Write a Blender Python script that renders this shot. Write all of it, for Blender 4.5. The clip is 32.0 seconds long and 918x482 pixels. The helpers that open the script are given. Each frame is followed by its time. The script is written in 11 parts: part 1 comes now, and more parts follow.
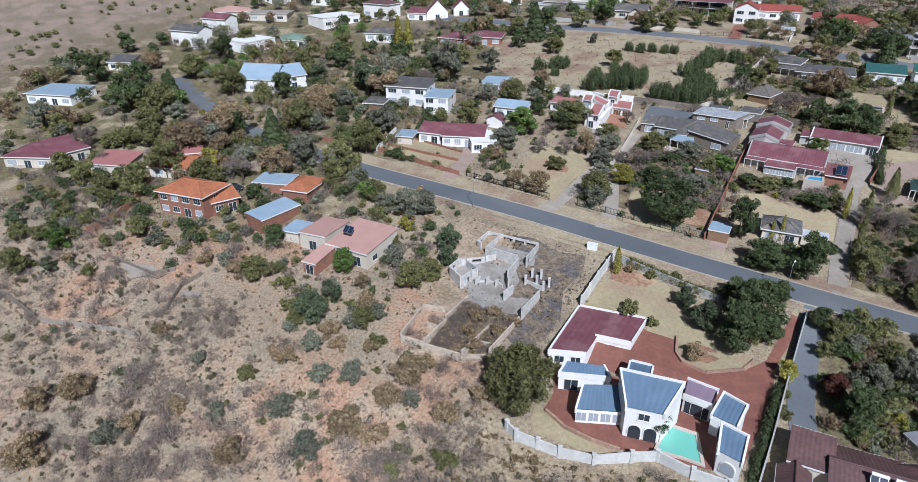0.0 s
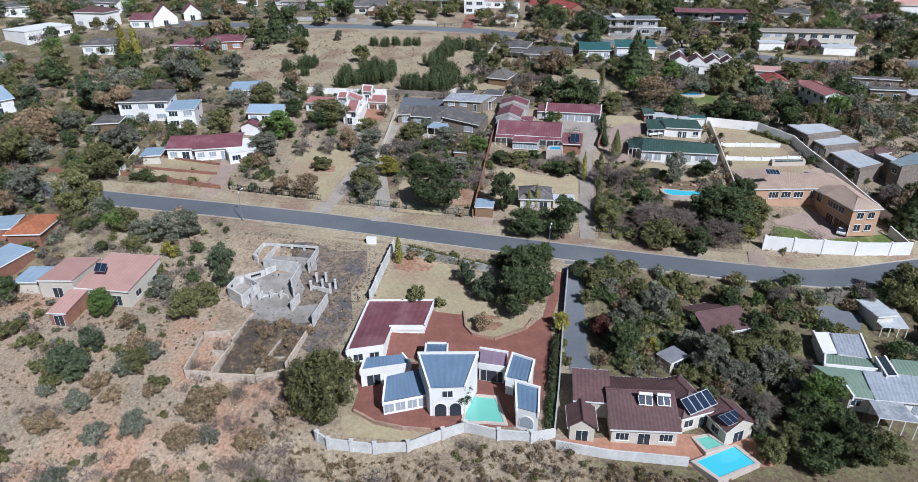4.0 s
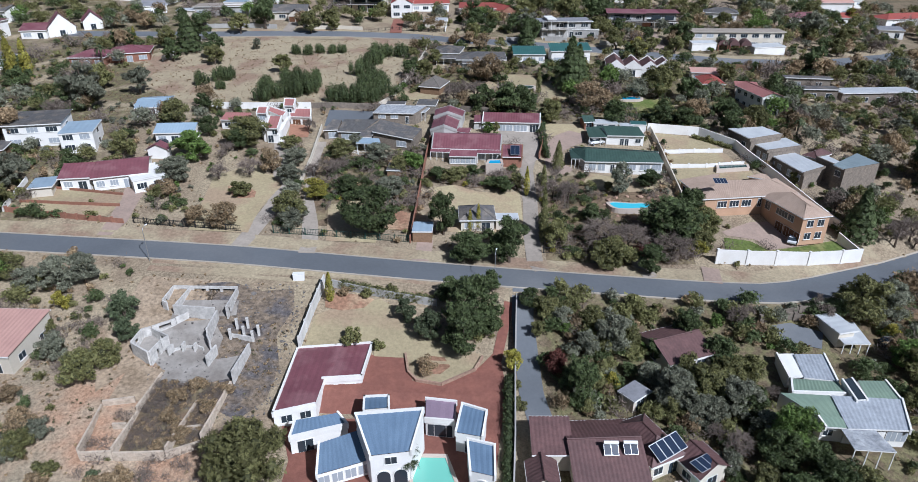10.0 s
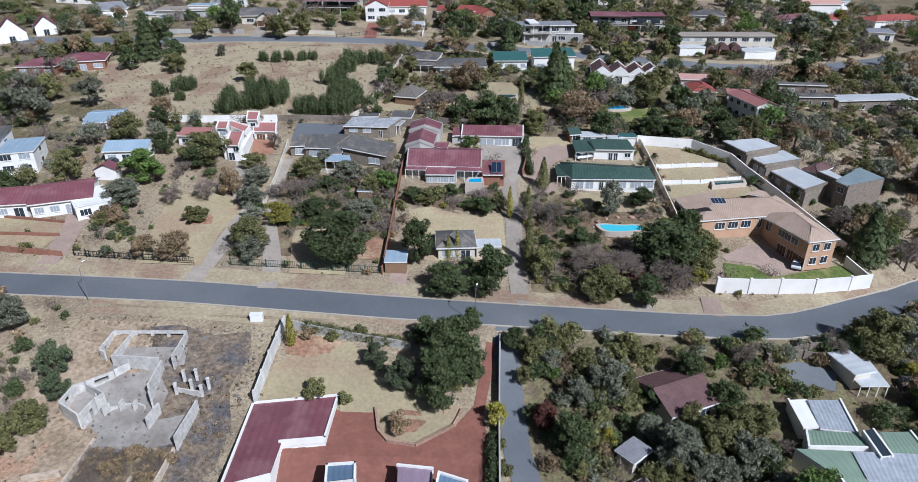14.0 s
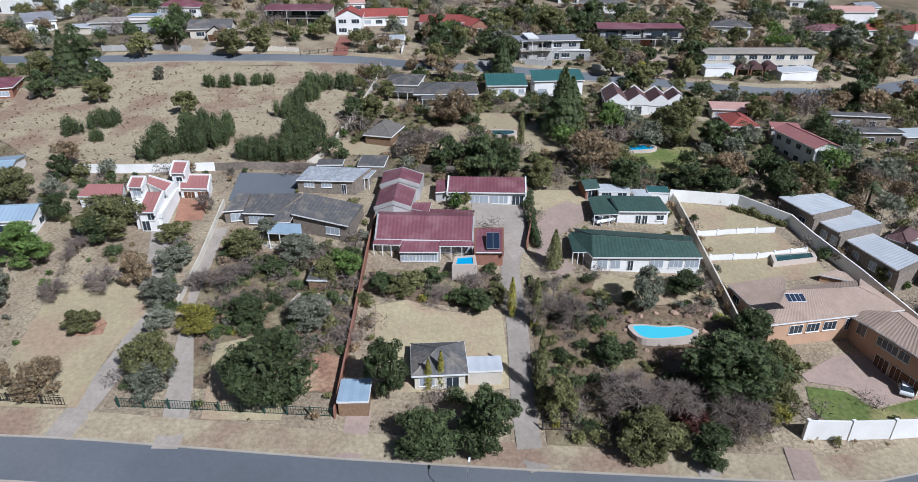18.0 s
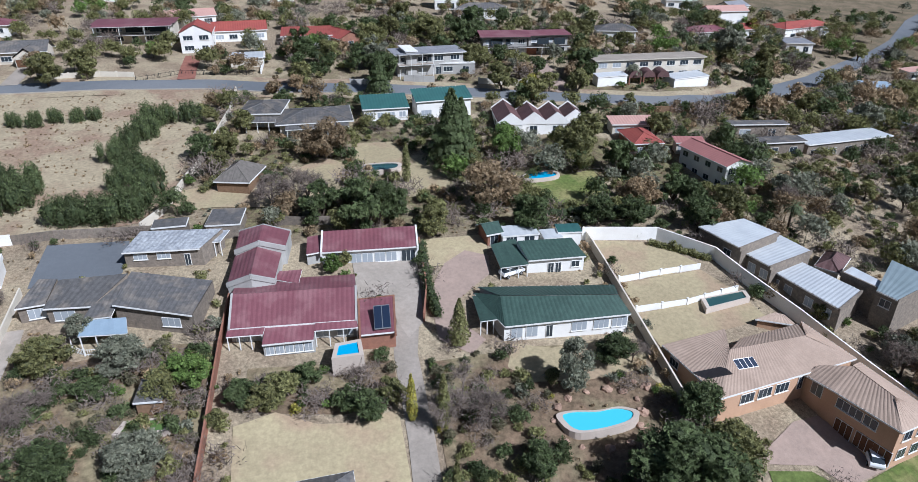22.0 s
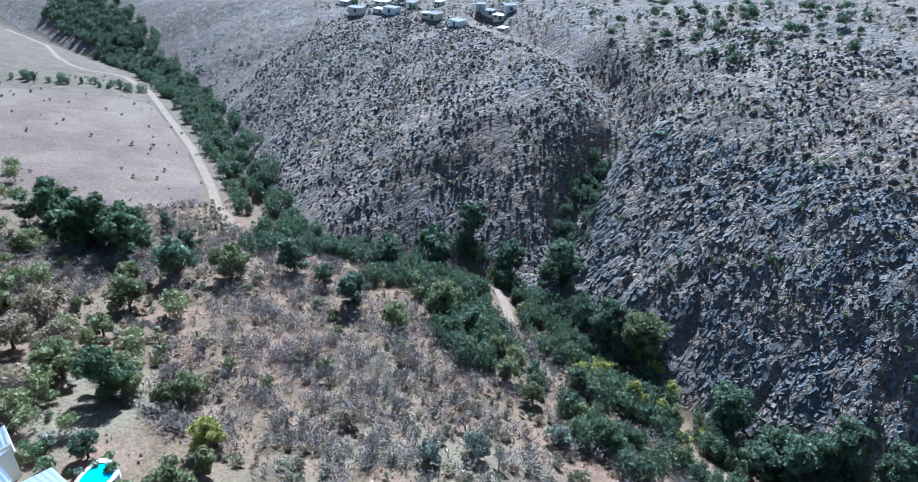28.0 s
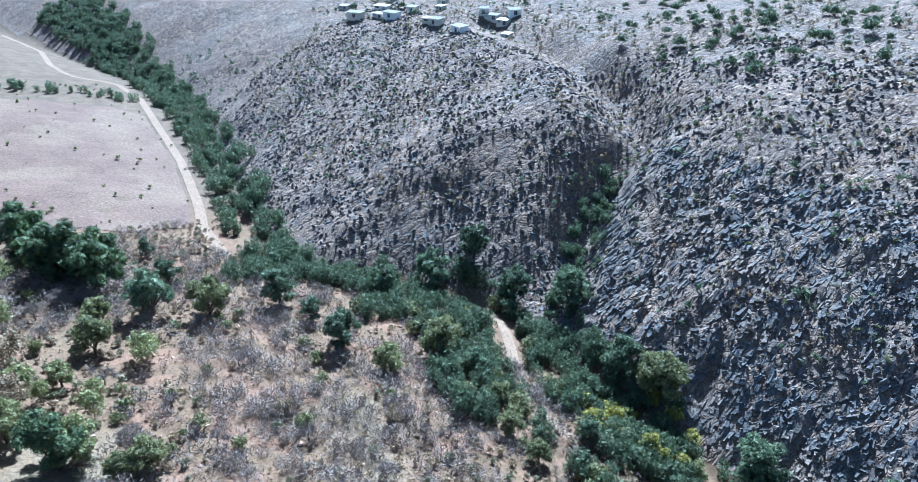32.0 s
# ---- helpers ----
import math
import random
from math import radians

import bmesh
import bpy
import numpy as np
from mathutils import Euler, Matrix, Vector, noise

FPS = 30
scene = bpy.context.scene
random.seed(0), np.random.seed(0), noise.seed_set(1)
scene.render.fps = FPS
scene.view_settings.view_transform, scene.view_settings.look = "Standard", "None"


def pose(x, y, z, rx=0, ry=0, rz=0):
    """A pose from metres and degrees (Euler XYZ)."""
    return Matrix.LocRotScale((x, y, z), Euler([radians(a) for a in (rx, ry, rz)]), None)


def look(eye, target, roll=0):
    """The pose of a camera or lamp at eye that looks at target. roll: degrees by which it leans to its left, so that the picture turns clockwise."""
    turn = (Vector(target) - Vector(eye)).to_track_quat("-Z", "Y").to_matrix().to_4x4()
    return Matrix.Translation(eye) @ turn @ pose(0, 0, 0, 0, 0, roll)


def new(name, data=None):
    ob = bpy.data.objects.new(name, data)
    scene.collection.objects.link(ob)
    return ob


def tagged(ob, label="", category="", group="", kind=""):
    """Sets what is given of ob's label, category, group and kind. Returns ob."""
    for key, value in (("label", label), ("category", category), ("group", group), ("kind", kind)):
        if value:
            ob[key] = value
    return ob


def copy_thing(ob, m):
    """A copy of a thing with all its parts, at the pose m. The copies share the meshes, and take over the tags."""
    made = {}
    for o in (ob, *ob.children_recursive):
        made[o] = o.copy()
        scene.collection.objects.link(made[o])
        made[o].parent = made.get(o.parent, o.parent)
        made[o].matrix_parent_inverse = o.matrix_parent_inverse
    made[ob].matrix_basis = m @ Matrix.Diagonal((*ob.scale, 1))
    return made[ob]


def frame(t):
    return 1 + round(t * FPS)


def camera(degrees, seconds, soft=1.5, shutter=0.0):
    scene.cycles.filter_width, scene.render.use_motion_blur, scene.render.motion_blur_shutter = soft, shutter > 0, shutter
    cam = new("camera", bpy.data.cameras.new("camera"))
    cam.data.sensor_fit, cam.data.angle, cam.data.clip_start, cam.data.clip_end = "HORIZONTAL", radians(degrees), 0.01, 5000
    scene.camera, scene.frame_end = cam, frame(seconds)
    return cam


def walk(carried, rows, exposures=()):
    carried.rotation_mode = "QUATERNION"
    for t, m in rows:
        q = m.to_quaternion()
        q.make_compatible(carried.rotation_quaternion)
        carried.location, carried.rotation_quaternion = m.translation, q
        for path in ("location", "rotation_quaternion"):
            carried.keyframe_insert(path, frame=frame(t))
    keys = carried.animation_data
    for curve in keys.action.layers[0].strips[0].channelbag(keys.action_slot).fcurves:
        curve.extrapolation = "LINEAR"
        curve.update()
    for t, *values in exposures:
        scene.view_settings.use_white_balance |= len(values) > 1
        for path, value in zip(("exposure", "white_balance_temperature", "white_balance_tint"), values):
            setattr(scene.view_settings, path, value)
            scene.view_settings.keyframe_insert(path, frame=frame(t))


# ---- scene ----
# seconds, place, heading, pitch and roll in degrees
PATH = [
    (0, 0.17, -20.42, 56.38, 28.85, -26.50, -0.05),
    (0.5, 0.30, -20.50, 56.40, 25.07, -26.52, 0.03),
    (1, 0.32, -20.54, 56.41, 19.53, -26.60, -0.04),
    (1.5, 0.22, -20.60, 56.41, 16.38, -26.60, -0.03),
    (2, 0.14, -20.69, 56.39, 15.21, -26.61, -0.03),
    (2.5, 0.23, -20.79, 56.41, 14.02, -26.59, -0.02),
    (3, 0.40, -20.81, 56.38, 9.20, -26.63, -0.07),
    (3.5, 0.33, -20.59, 56.37, 7.35, -26.72, -0.14),
    (6, -0.46, -17.75, 55.99, 7.43, -26.58, 0.03),
    (9, -0.84, -10.07, 55.89, 4.83, -26.65, -0.09),
    (9.5, -0.91, -9.01, 56.00, 2.10, -26.68, -0.06),
    (10, -0.89, -7.85, 56.06, 1.32, -26.70, -0.09),
    (10.5, -0.78, -6.58, 56.09, 0.91, -26.71, -0.06),
    (11, -0.64, -5.29, 56.10, 0.64, -26.71, -0.08),
    (11.5, -0.47, -4.03, 56.10, 0.39, -26.74, -0.09),
    (12, -0.31, -2.76, 56.04, 0.24, -26.72, -0.09),
    (12.5, -0.11, -1.49, 56.01, 0.13, -26.73, -0.09),
    (13, -0.00, -0.00, 56.00, 0.00, -26.73, -0.08),
    (13.5, 0.03, 2.20, 55.91, -0.11, -26.73, -0.02),
    (14, 0.06, 5.05, 55.92, -0.30, -26.77, -0.03),
    (14.5, 0.07, 8.58, 55.96, -0.48, -26.83, -0.01),
    (16.5, 0.68, 27.23, 55.76, -0.86, -26.93, 0.03),
    (17, 0.80, 32.42, 55.70, -1.04, -26.94, 0.04),
    (17.5, 0.93, 37.84, 55.58, -1.18, -26.95, 0.03),
    (18, 1.15, 43.42, 55.39, -1.29, -26.96, 0.02),
    (18.5, 1.47, 48.98, 55.14, -1.34, -26.93, -0.06),
    (19, 1.89, 54.37, 54.91, -1.31, -26.87, -0.06),
    (19.5, 2.24, 59.01, 54.89, -1.32, -26.83, -0.05),
    (20, 2.68, 62.67, 54.77, -1.30, -26.75, -0.03),
    (20.5, 3.13, 65.16, 54.71, -1.28, -26.71, -0.01),
    (21, 3.52, 66.40, 54.68, -1.26, -26.72, -0.05),
    (21.5, 3.98, 66.81, 54.57, -3.67, -26.73, -0.06),
    (22, 4.38, 66.83, 54.55, -11.69, -26.83, 0.04),
    (22.5, 4.44, 66.81, 54.45, -22.02, -26.84, 0.04),
    (23, 4.25, 66.95, 54.36, -31.37, -26.90, 0.28),
    (23.5, 3.81, 67.11, 54.30, -35.71, -26.85, 0.38),
    (24, 3.69, 67.17, 54.35, -36.73, -26.87, 0.45),
    (24.5, 3.60, 67.20, 54.36, -37.29, -26.86, 0.46),
    (26.5, 4.58, 65.49, 54.82, -85.93, -27.54, -0.46),
    (27, 4.64, 65.42, 54.44, -104.02, -27.71, -0.28),
    (27.5, 5.16, 65.52, 54.45, -120.58, -27.93, 0.03),
    (28, 5.53, 66.08, 54.63, -133.52, -28.10, 0.24),
    (28.5, 5.90, 66.18, 54.77, -136.10, -28.10, 0.25),
    (29, 6.46, 65.48, 54.83, -136.71, -28.11, 0.22),
    (29.5, 7.19, 64.29, 54.88, -136.98, -28.14, 0.16),
    (30, 8.30, 62.77, 54.91, -137.21, -28.18, 0.06),
    (30.5, 9.67, 61.06, 54.84, -137.40, -28.17, 0.12),
    (31, 11.26, 59.15, 54.73, -134.22, -28.13, -0.00),
    (31.5, 13.03, 57.10, 54.58, -133.19, -28.10, -0.05),
    (32, 14.99, 55.01, 54.49, -132.93, -28.08, -0.15),
]
cam = camera(70.53, 32.0, soft=0.3)


def aim(x, y, z, yaw, pitch, roll):
    return pose(x, y, z) @ pose(0, 0, 0, 0, 0, yaw) @ pose(0, 0, 0, 90 + pitch) @ pose(0, 0, 0, 0, 0, roll)


walk(cam, [(row[0], aim(*row[1:])) for row in PATH], [(0, 0.08, 5400, 12), (19.5, 0.1, 5400, 12), (23, 0.34, 5300, 12), (24.5, 0.56, 5150, 11), (26.5, 0.85, 4850, 7), (27.1, 1.2, 4600, 4), (28.2, 1.78, 4280, 1), (32, 2.06, 4280, 1)])

# ---- light: late-morning winter sun and a clear sky ----
SUN_AZ, SUN_EL = radians(139.5), radians(43)
world = bpy.data.worlds.new("sky")
scene.world = world
world.use_nodes = True
wn = world.node_tree.nodes
sky = wn.new("ShaderNodeTexSky")
sky.sky_type, sky.sun_disc, sky.sun_elevation, sky.sun_rotation = "NISHITA", False, SUN_EL, SUN_AZ
sky.dust_density, sky.air_density = 1.6, 1.2
wn["Background"].inputs["Strength"].default_value = 0.032
world.node_tree.links.new(sky.outputs[0], wn["Background"].inputs["Color"])
sun = new("sun", bpy.data.lights.new("sun", "SUN"))
sun.data.energy, sun.data.angle, sun.data.color = 5.0, radians(0.53), (1.0, 0.96, 0.905)
sun.matrix_world = look((0, 0, 0), (-math.sin(SUN_AZ) * math.cos(SUN_EL), -math.cos(SUN_AZ) * math.cos(SUN_EL), -math.sin(SUN_EL)))


# ---- the lie of the land ----
def lumps(x, y, s, seed=0.0):
    """Soft uneven ground: a few crossing waves, of about one metre at most."""
    return (np.sin(x * s + seed) * np.cos(y * s * 1.3 - seed) + 0.6 * np.sin(x * s * 2.3 - y * s * 1.7 + seed * 2) + 0.4 * np.sin(y * s * 4.1 + x * s * 3.3)) / 2


def road_y(x):
    """Middle line of the main street."""
    return np.interp(x, (-260, -193, -167, -147, -130, -97, -62, -46, -13, 10, 40, 53, 62, 71, 85, 97, 115, 140, 165), (160, 129.5, 118, 110, 105, 101.4, 101, 100.6, 98, 96.7, 95.5, 95.6, 97.7, 101.6, 107.4, 113.6, 121.7, 129.6, 134.5))


def edge_y(x):
    """Where the plateau with the houses breaks off to the gorge."""
    return np.interp(x, (-200, -95, -60, -30, 20, 60, 85, 130, 190, 260, 340, 520, 900), (48, 40, 42, 46, 39, 42, 50, 62, 70, 60, 40, 30, 60))


def valley_y(x):
    return np.interp(x, (-300, -60, 20, 60, 108, 135, 158, 205, 330, 420, 510, 900), (-110, -70, -36, -40, -50, -36, -17, -24, -62, -70, -58, -30))


def valley_z(x):
    return np.interp(x, (-300, 20, 110, 160, 420, 900), (-46, -43, -41, -37, -44, -46))


GULLY = ((95, -50), (104, -68), (112, -87), (115, -113), (136, -131), (172, -147), (235, -172))


def height(x, y):
    x, y = np.asarray(x, float), np.asarray(y, float)
    town = np.interp(y, (-100, 40, 50, 62, 76, 92, 97, 104, 130, 146, 160, 185, 220, 250, 300, 420, 700, 1500), (-14, -13, -11.6, -9.4, -8.2, -4.8, -4.2, -3.7, 0.5, 3.2, 5.5, 8, 12, 16, 21, 33, 46, 70))
    cx = np.clip(x, -260, 260)
    town = town - np.interp(y, (100, 180), (0.045, 0.015)) * cx - 0.09 * np.clip(x - 100, 0, 110) * np.clip((y - 60) / 60, 0, 1)
    e, v, zv = edge_y(x), valley_y(x), valley_z(x)
    s = np.clip((e - y) / (e - v), 0, 1)
    near = town * (1 - s) + zv * s + 3.0 * np.sin(np.pi * s) * np.clip(x / 80, -1, 1) + lumps(x, y, 0.06, 1.0) * np.sin(np.pi * s)
    d = np.maximum(v - y, 0.0)
    k, reach = np.interp(x, (70, 125), (0.74, 0.56)), np.interp(x, (70, 125), (75.0, 96.0))
    rise = (k * d / (1 + (d / reach) ** 2.4) ** (1 / 2.4) + 0.06 * d) * np.interp(x, (110, 170, 400), (1.0, 0.74, 0.9))
    # two spurs with a bent gully between them
    away = np.full(np.broadcast(x, y).shape, 1e9)
    for (ax, ay), (bx, by) in zip(GULLY, GULLY[1:]):
        t = np.clip(((x - ax) * (bx - ax) + (y - ay) * (by - ay)) / ((bx - ax) ** 2 + (by - ay) ** 2), 0, 1)
        away = np.minimum(away, np.hypot(x - ax - t * (bx - ax), y - ay - t * (by - ay)))
    gully = np.exp(-(away / 9.0) ** 2) * np.clip(d / 25, 0, 1) * np.clip((170 - d) / 70, 0, 1)
    far = zv + rise - np.minimum(10.5 * gully, rise * 0.6) + (1.8 * lumps(x, y, 0.05, 4.0) + 0.5 * lumps(x, y, 0.23, 2.0)) * np.clip(d / 20, 0, 1)
    z = np.where(y > v, np.where(y > e, town, near), far)
    # grassy koppie beyond the western houses
    z = z + 48 * np.exp(-((x + 400) / 120) ** 2 - ((y - 235) / 120) ** 2)
    # the villa's level court
    w = np.clip((17.5 - np.abs(x + 13)) / 4, 0, 1) * np.clip((11 - np.abs(y - 58)) / 4, 0, 1)
    z = z * (1 - w) - 9.7 * w
    # the street lies flat across
    ry = road_y(x)
    r = -3.9 - 0.045 * np.clip(x, -260, 260)
    w = np.clip(1.6 - np.abs(y - ry) / 5.0, 0, 1) * np.clip((x + 200) / 40, 0, 1) * np.clip((150 - x) / 40, 0, 1)
    return z * (1 - w) + r * w

# ---- materials ----
def mat(name, base, second=None, rough=0.85, scale=0.4, fine=6.0, bump=0.3, spread=0.5, third=None, third_scale=0.05, third_at=0.55, metal=0.0, vary=0.12, bump_size=0.05, grit=0.0):
    """Two tones mixed by noise at a coarse and a fine scale (waves a metre), a third in large patches, a shift per object, and a fine relief."""
    m = bpy.data.materials.new(name)
    m.use_nodes = True
    nt = m.node_tree
    n, l = nt.nodes, nt.links
    bsdf = n["Principled BSDF"]
    bsdf.inputs["Roughness"].default_value, bsdf.inputs["Metallic"].default_value = rough, metal
    bsdf.inputs["Specular IOR Level"].default_value = 0.12 if rough >= 0.8 else 0.25 if name.endswith("leaves") else 0.5
    geo = n.new("ShaderNodeNewGeometry")
    second = second or tuple(c * 0.72 for c in base)

    def noisy(s, detail):
        t = n.new("ShaderNodeTexNoise")
        t.inputs["Scale"].default_value, t.inputs["Detail"].default_value = s, detail
        l.new(geo.outputs["Position"], t.inputs["Vector"])
        return t.outputs["Fac"]

    def mixed(fac, a, b, kind="MIX"):
        mx = n.new("ShaderNodeMix")
        mx.data_type, mx.blend_type = "RGBA", kind
        for sock, v in ((mx.inputs[0], fac), (mx.inputs[6], a), (mx.inputs[7], b)):
            if isinstance(v, bpy.types.NodeSocket):
                l.new(v, sock)
            else:
                sock.default_value = v if isinstance(v, float) else (*v, 1)
        return mx.outputs[2]

    def ramp(sock, at, width):
        r = n.new("ShaderNodeMapRange")
        r.inputs[1].default_value, r.inputs[2].default_value = at - width, at + width
        l.new(sock, r.inputs[0])
        return r.outputs[0]

    coarse, small = noisy(scale, 4.0), noisy(fine, 5.0)
    col = mixed(ramp(coarse, 0.5, 0.12 + 0.2 * (1 - spread)), base, second)
    if third:
        col = mixed(ramp(noisy(third_scale, 6.0), third_at, 0.07), col, third)
    grain = n.new("ShaderNodeMapRange")
    grain.inputs[3].default_value, grain.inputs[4].default_value = 1 - vary * 2.2, 1 + vary * 2.2
    l.new(small, grain.inputs[0])
    col = mixed(1.0, col, grain.outputs[0], "MULTIPLY")
    if grit:
        patch = n.new("ShaderNodeMapRange")
        patch.inputs[1].default_value, patch.inputs[2].default_value, patch.inputs[3].default_value, patch.inputs[4].default_value = 0.32, 0.68, 1 - grit, 1 + grit
        l.new(noisy(1.7, 8.0), patch.inputs[0])
        col = mixed(1.0, col, patch.outputs[0], "MULTIPLY")
    info = n.new("ShaderNodeObjectInfo")
    each = n.new("ShaderNodeMapRange")
    each.inputs[3].default_value, each.inputs[4].default_value = 1 - vary, 1 + vary
    l.new(info.outputs["Random"], each.inputs[0])
    col = mixed(1.0, col, each.outputs[0], "MULTIPLY")
    l.new(col, bsdf.inputs["Base Color"])
    if bump:
        b = n.new("ShaderNodeBump")
        b.inputs["Strength"].default_value, b.inputs["Distance"].default_value = bump, bump_size
        l.new(small, b.inputs["Height"])
        l.new(b.outputs[0], bsdf.inputs["Normal"])
    return m


def leaf_mat(name, base, second, vary=0.25, ragged=True):
    """Foliage: a tone for each spray of leaves and each plant, a little translucent, with ragged gaps between leaves."""
    m = mat(name, base, second, rough=0.62, scale=0.9, fine=7.0, bump=0.9, bump_size=0.10, vary=vary)
    nt = m.node_tree
    n, l = nt.nodes, nt.links
    geo, bsdf = n.new("ShaderNodeNewGeometry"), n["Principled BSDF"]
    col = bsdf.inputs["Base Color"].links[0].from_socket
    isle = n.new("ShaderNodeMapRange")
    isle.inputs[3].default_value, isle.inputs[4].default_value = 0.55, 1.5
    l.new(geo.outputs["Random Per Island"], isle.inputs[0])
    mx = n.new("ShaderNodeMix")
    mx.data_type, mx.blend_type = "RGBA", "MULTIPLY"
    mx.inputs[0].default_value = 1.0
    l.new(col, mx.inputs[6])
    l.new(isle.outputs[0], mx.inputs[7])
    l.new(mx.outputs[2], bsdf.inputs["Base Color"])
    tr, add = n.new("ShaderNodeBsdfTranslucent"), n.new("ShaderNodeMixShader")
    l.new(mx.outputs[2], tr.inputs["Color"])
    add.inputs[0].default_value = 0.24
    l.new(bsdf.outputs[0], add.inputs[1])
    l.new(tr.outputs[0], add.inputs[2])
    out = add.outputs[0]
    if ragged:
        gap, cut, clear, mixed = n.new("ShaderNodeTexNoise"), n.new("ShaderNodeMath"), n.new("ShaderNodeBsdfTransparent"), n.new("ShaderNodeMixShader")
        gap.inputs["Scale"].default_value, gap.inputs["Detail"].default_value = 6.5, 2.0
        cut.operation, cut.inputs[1].default_value = "GREATER_THAN", 0.47
        l.new(geo.outputs["Position"], gap.inputs["Vector"])
        l.new(gap.outputs["Fac"], cut.inputs[0])
        l.new(cut.outputs[0], mixed.inputs[0])
        l.new(clear.outputs[0], mixed.inputs[1])
        l.new(out, mixed.inputs[2])
        out = mixed.outputs[0]
    l.new(out, n["Material Output"].inputs["Surface"])
    return m


def glossy(name, base, rough, metal=0.0):
    m = bpy.data.materials.new(name)
    m.use_nodes = True
    b = m.node_tree.nodes["Principled BSDF"]
    b.inputs["Base Color"].default_value, b.inputs["Roughness"].default_value, b.inputs["Metallic"].default_value = (*base, 1), rough, metal
    return m


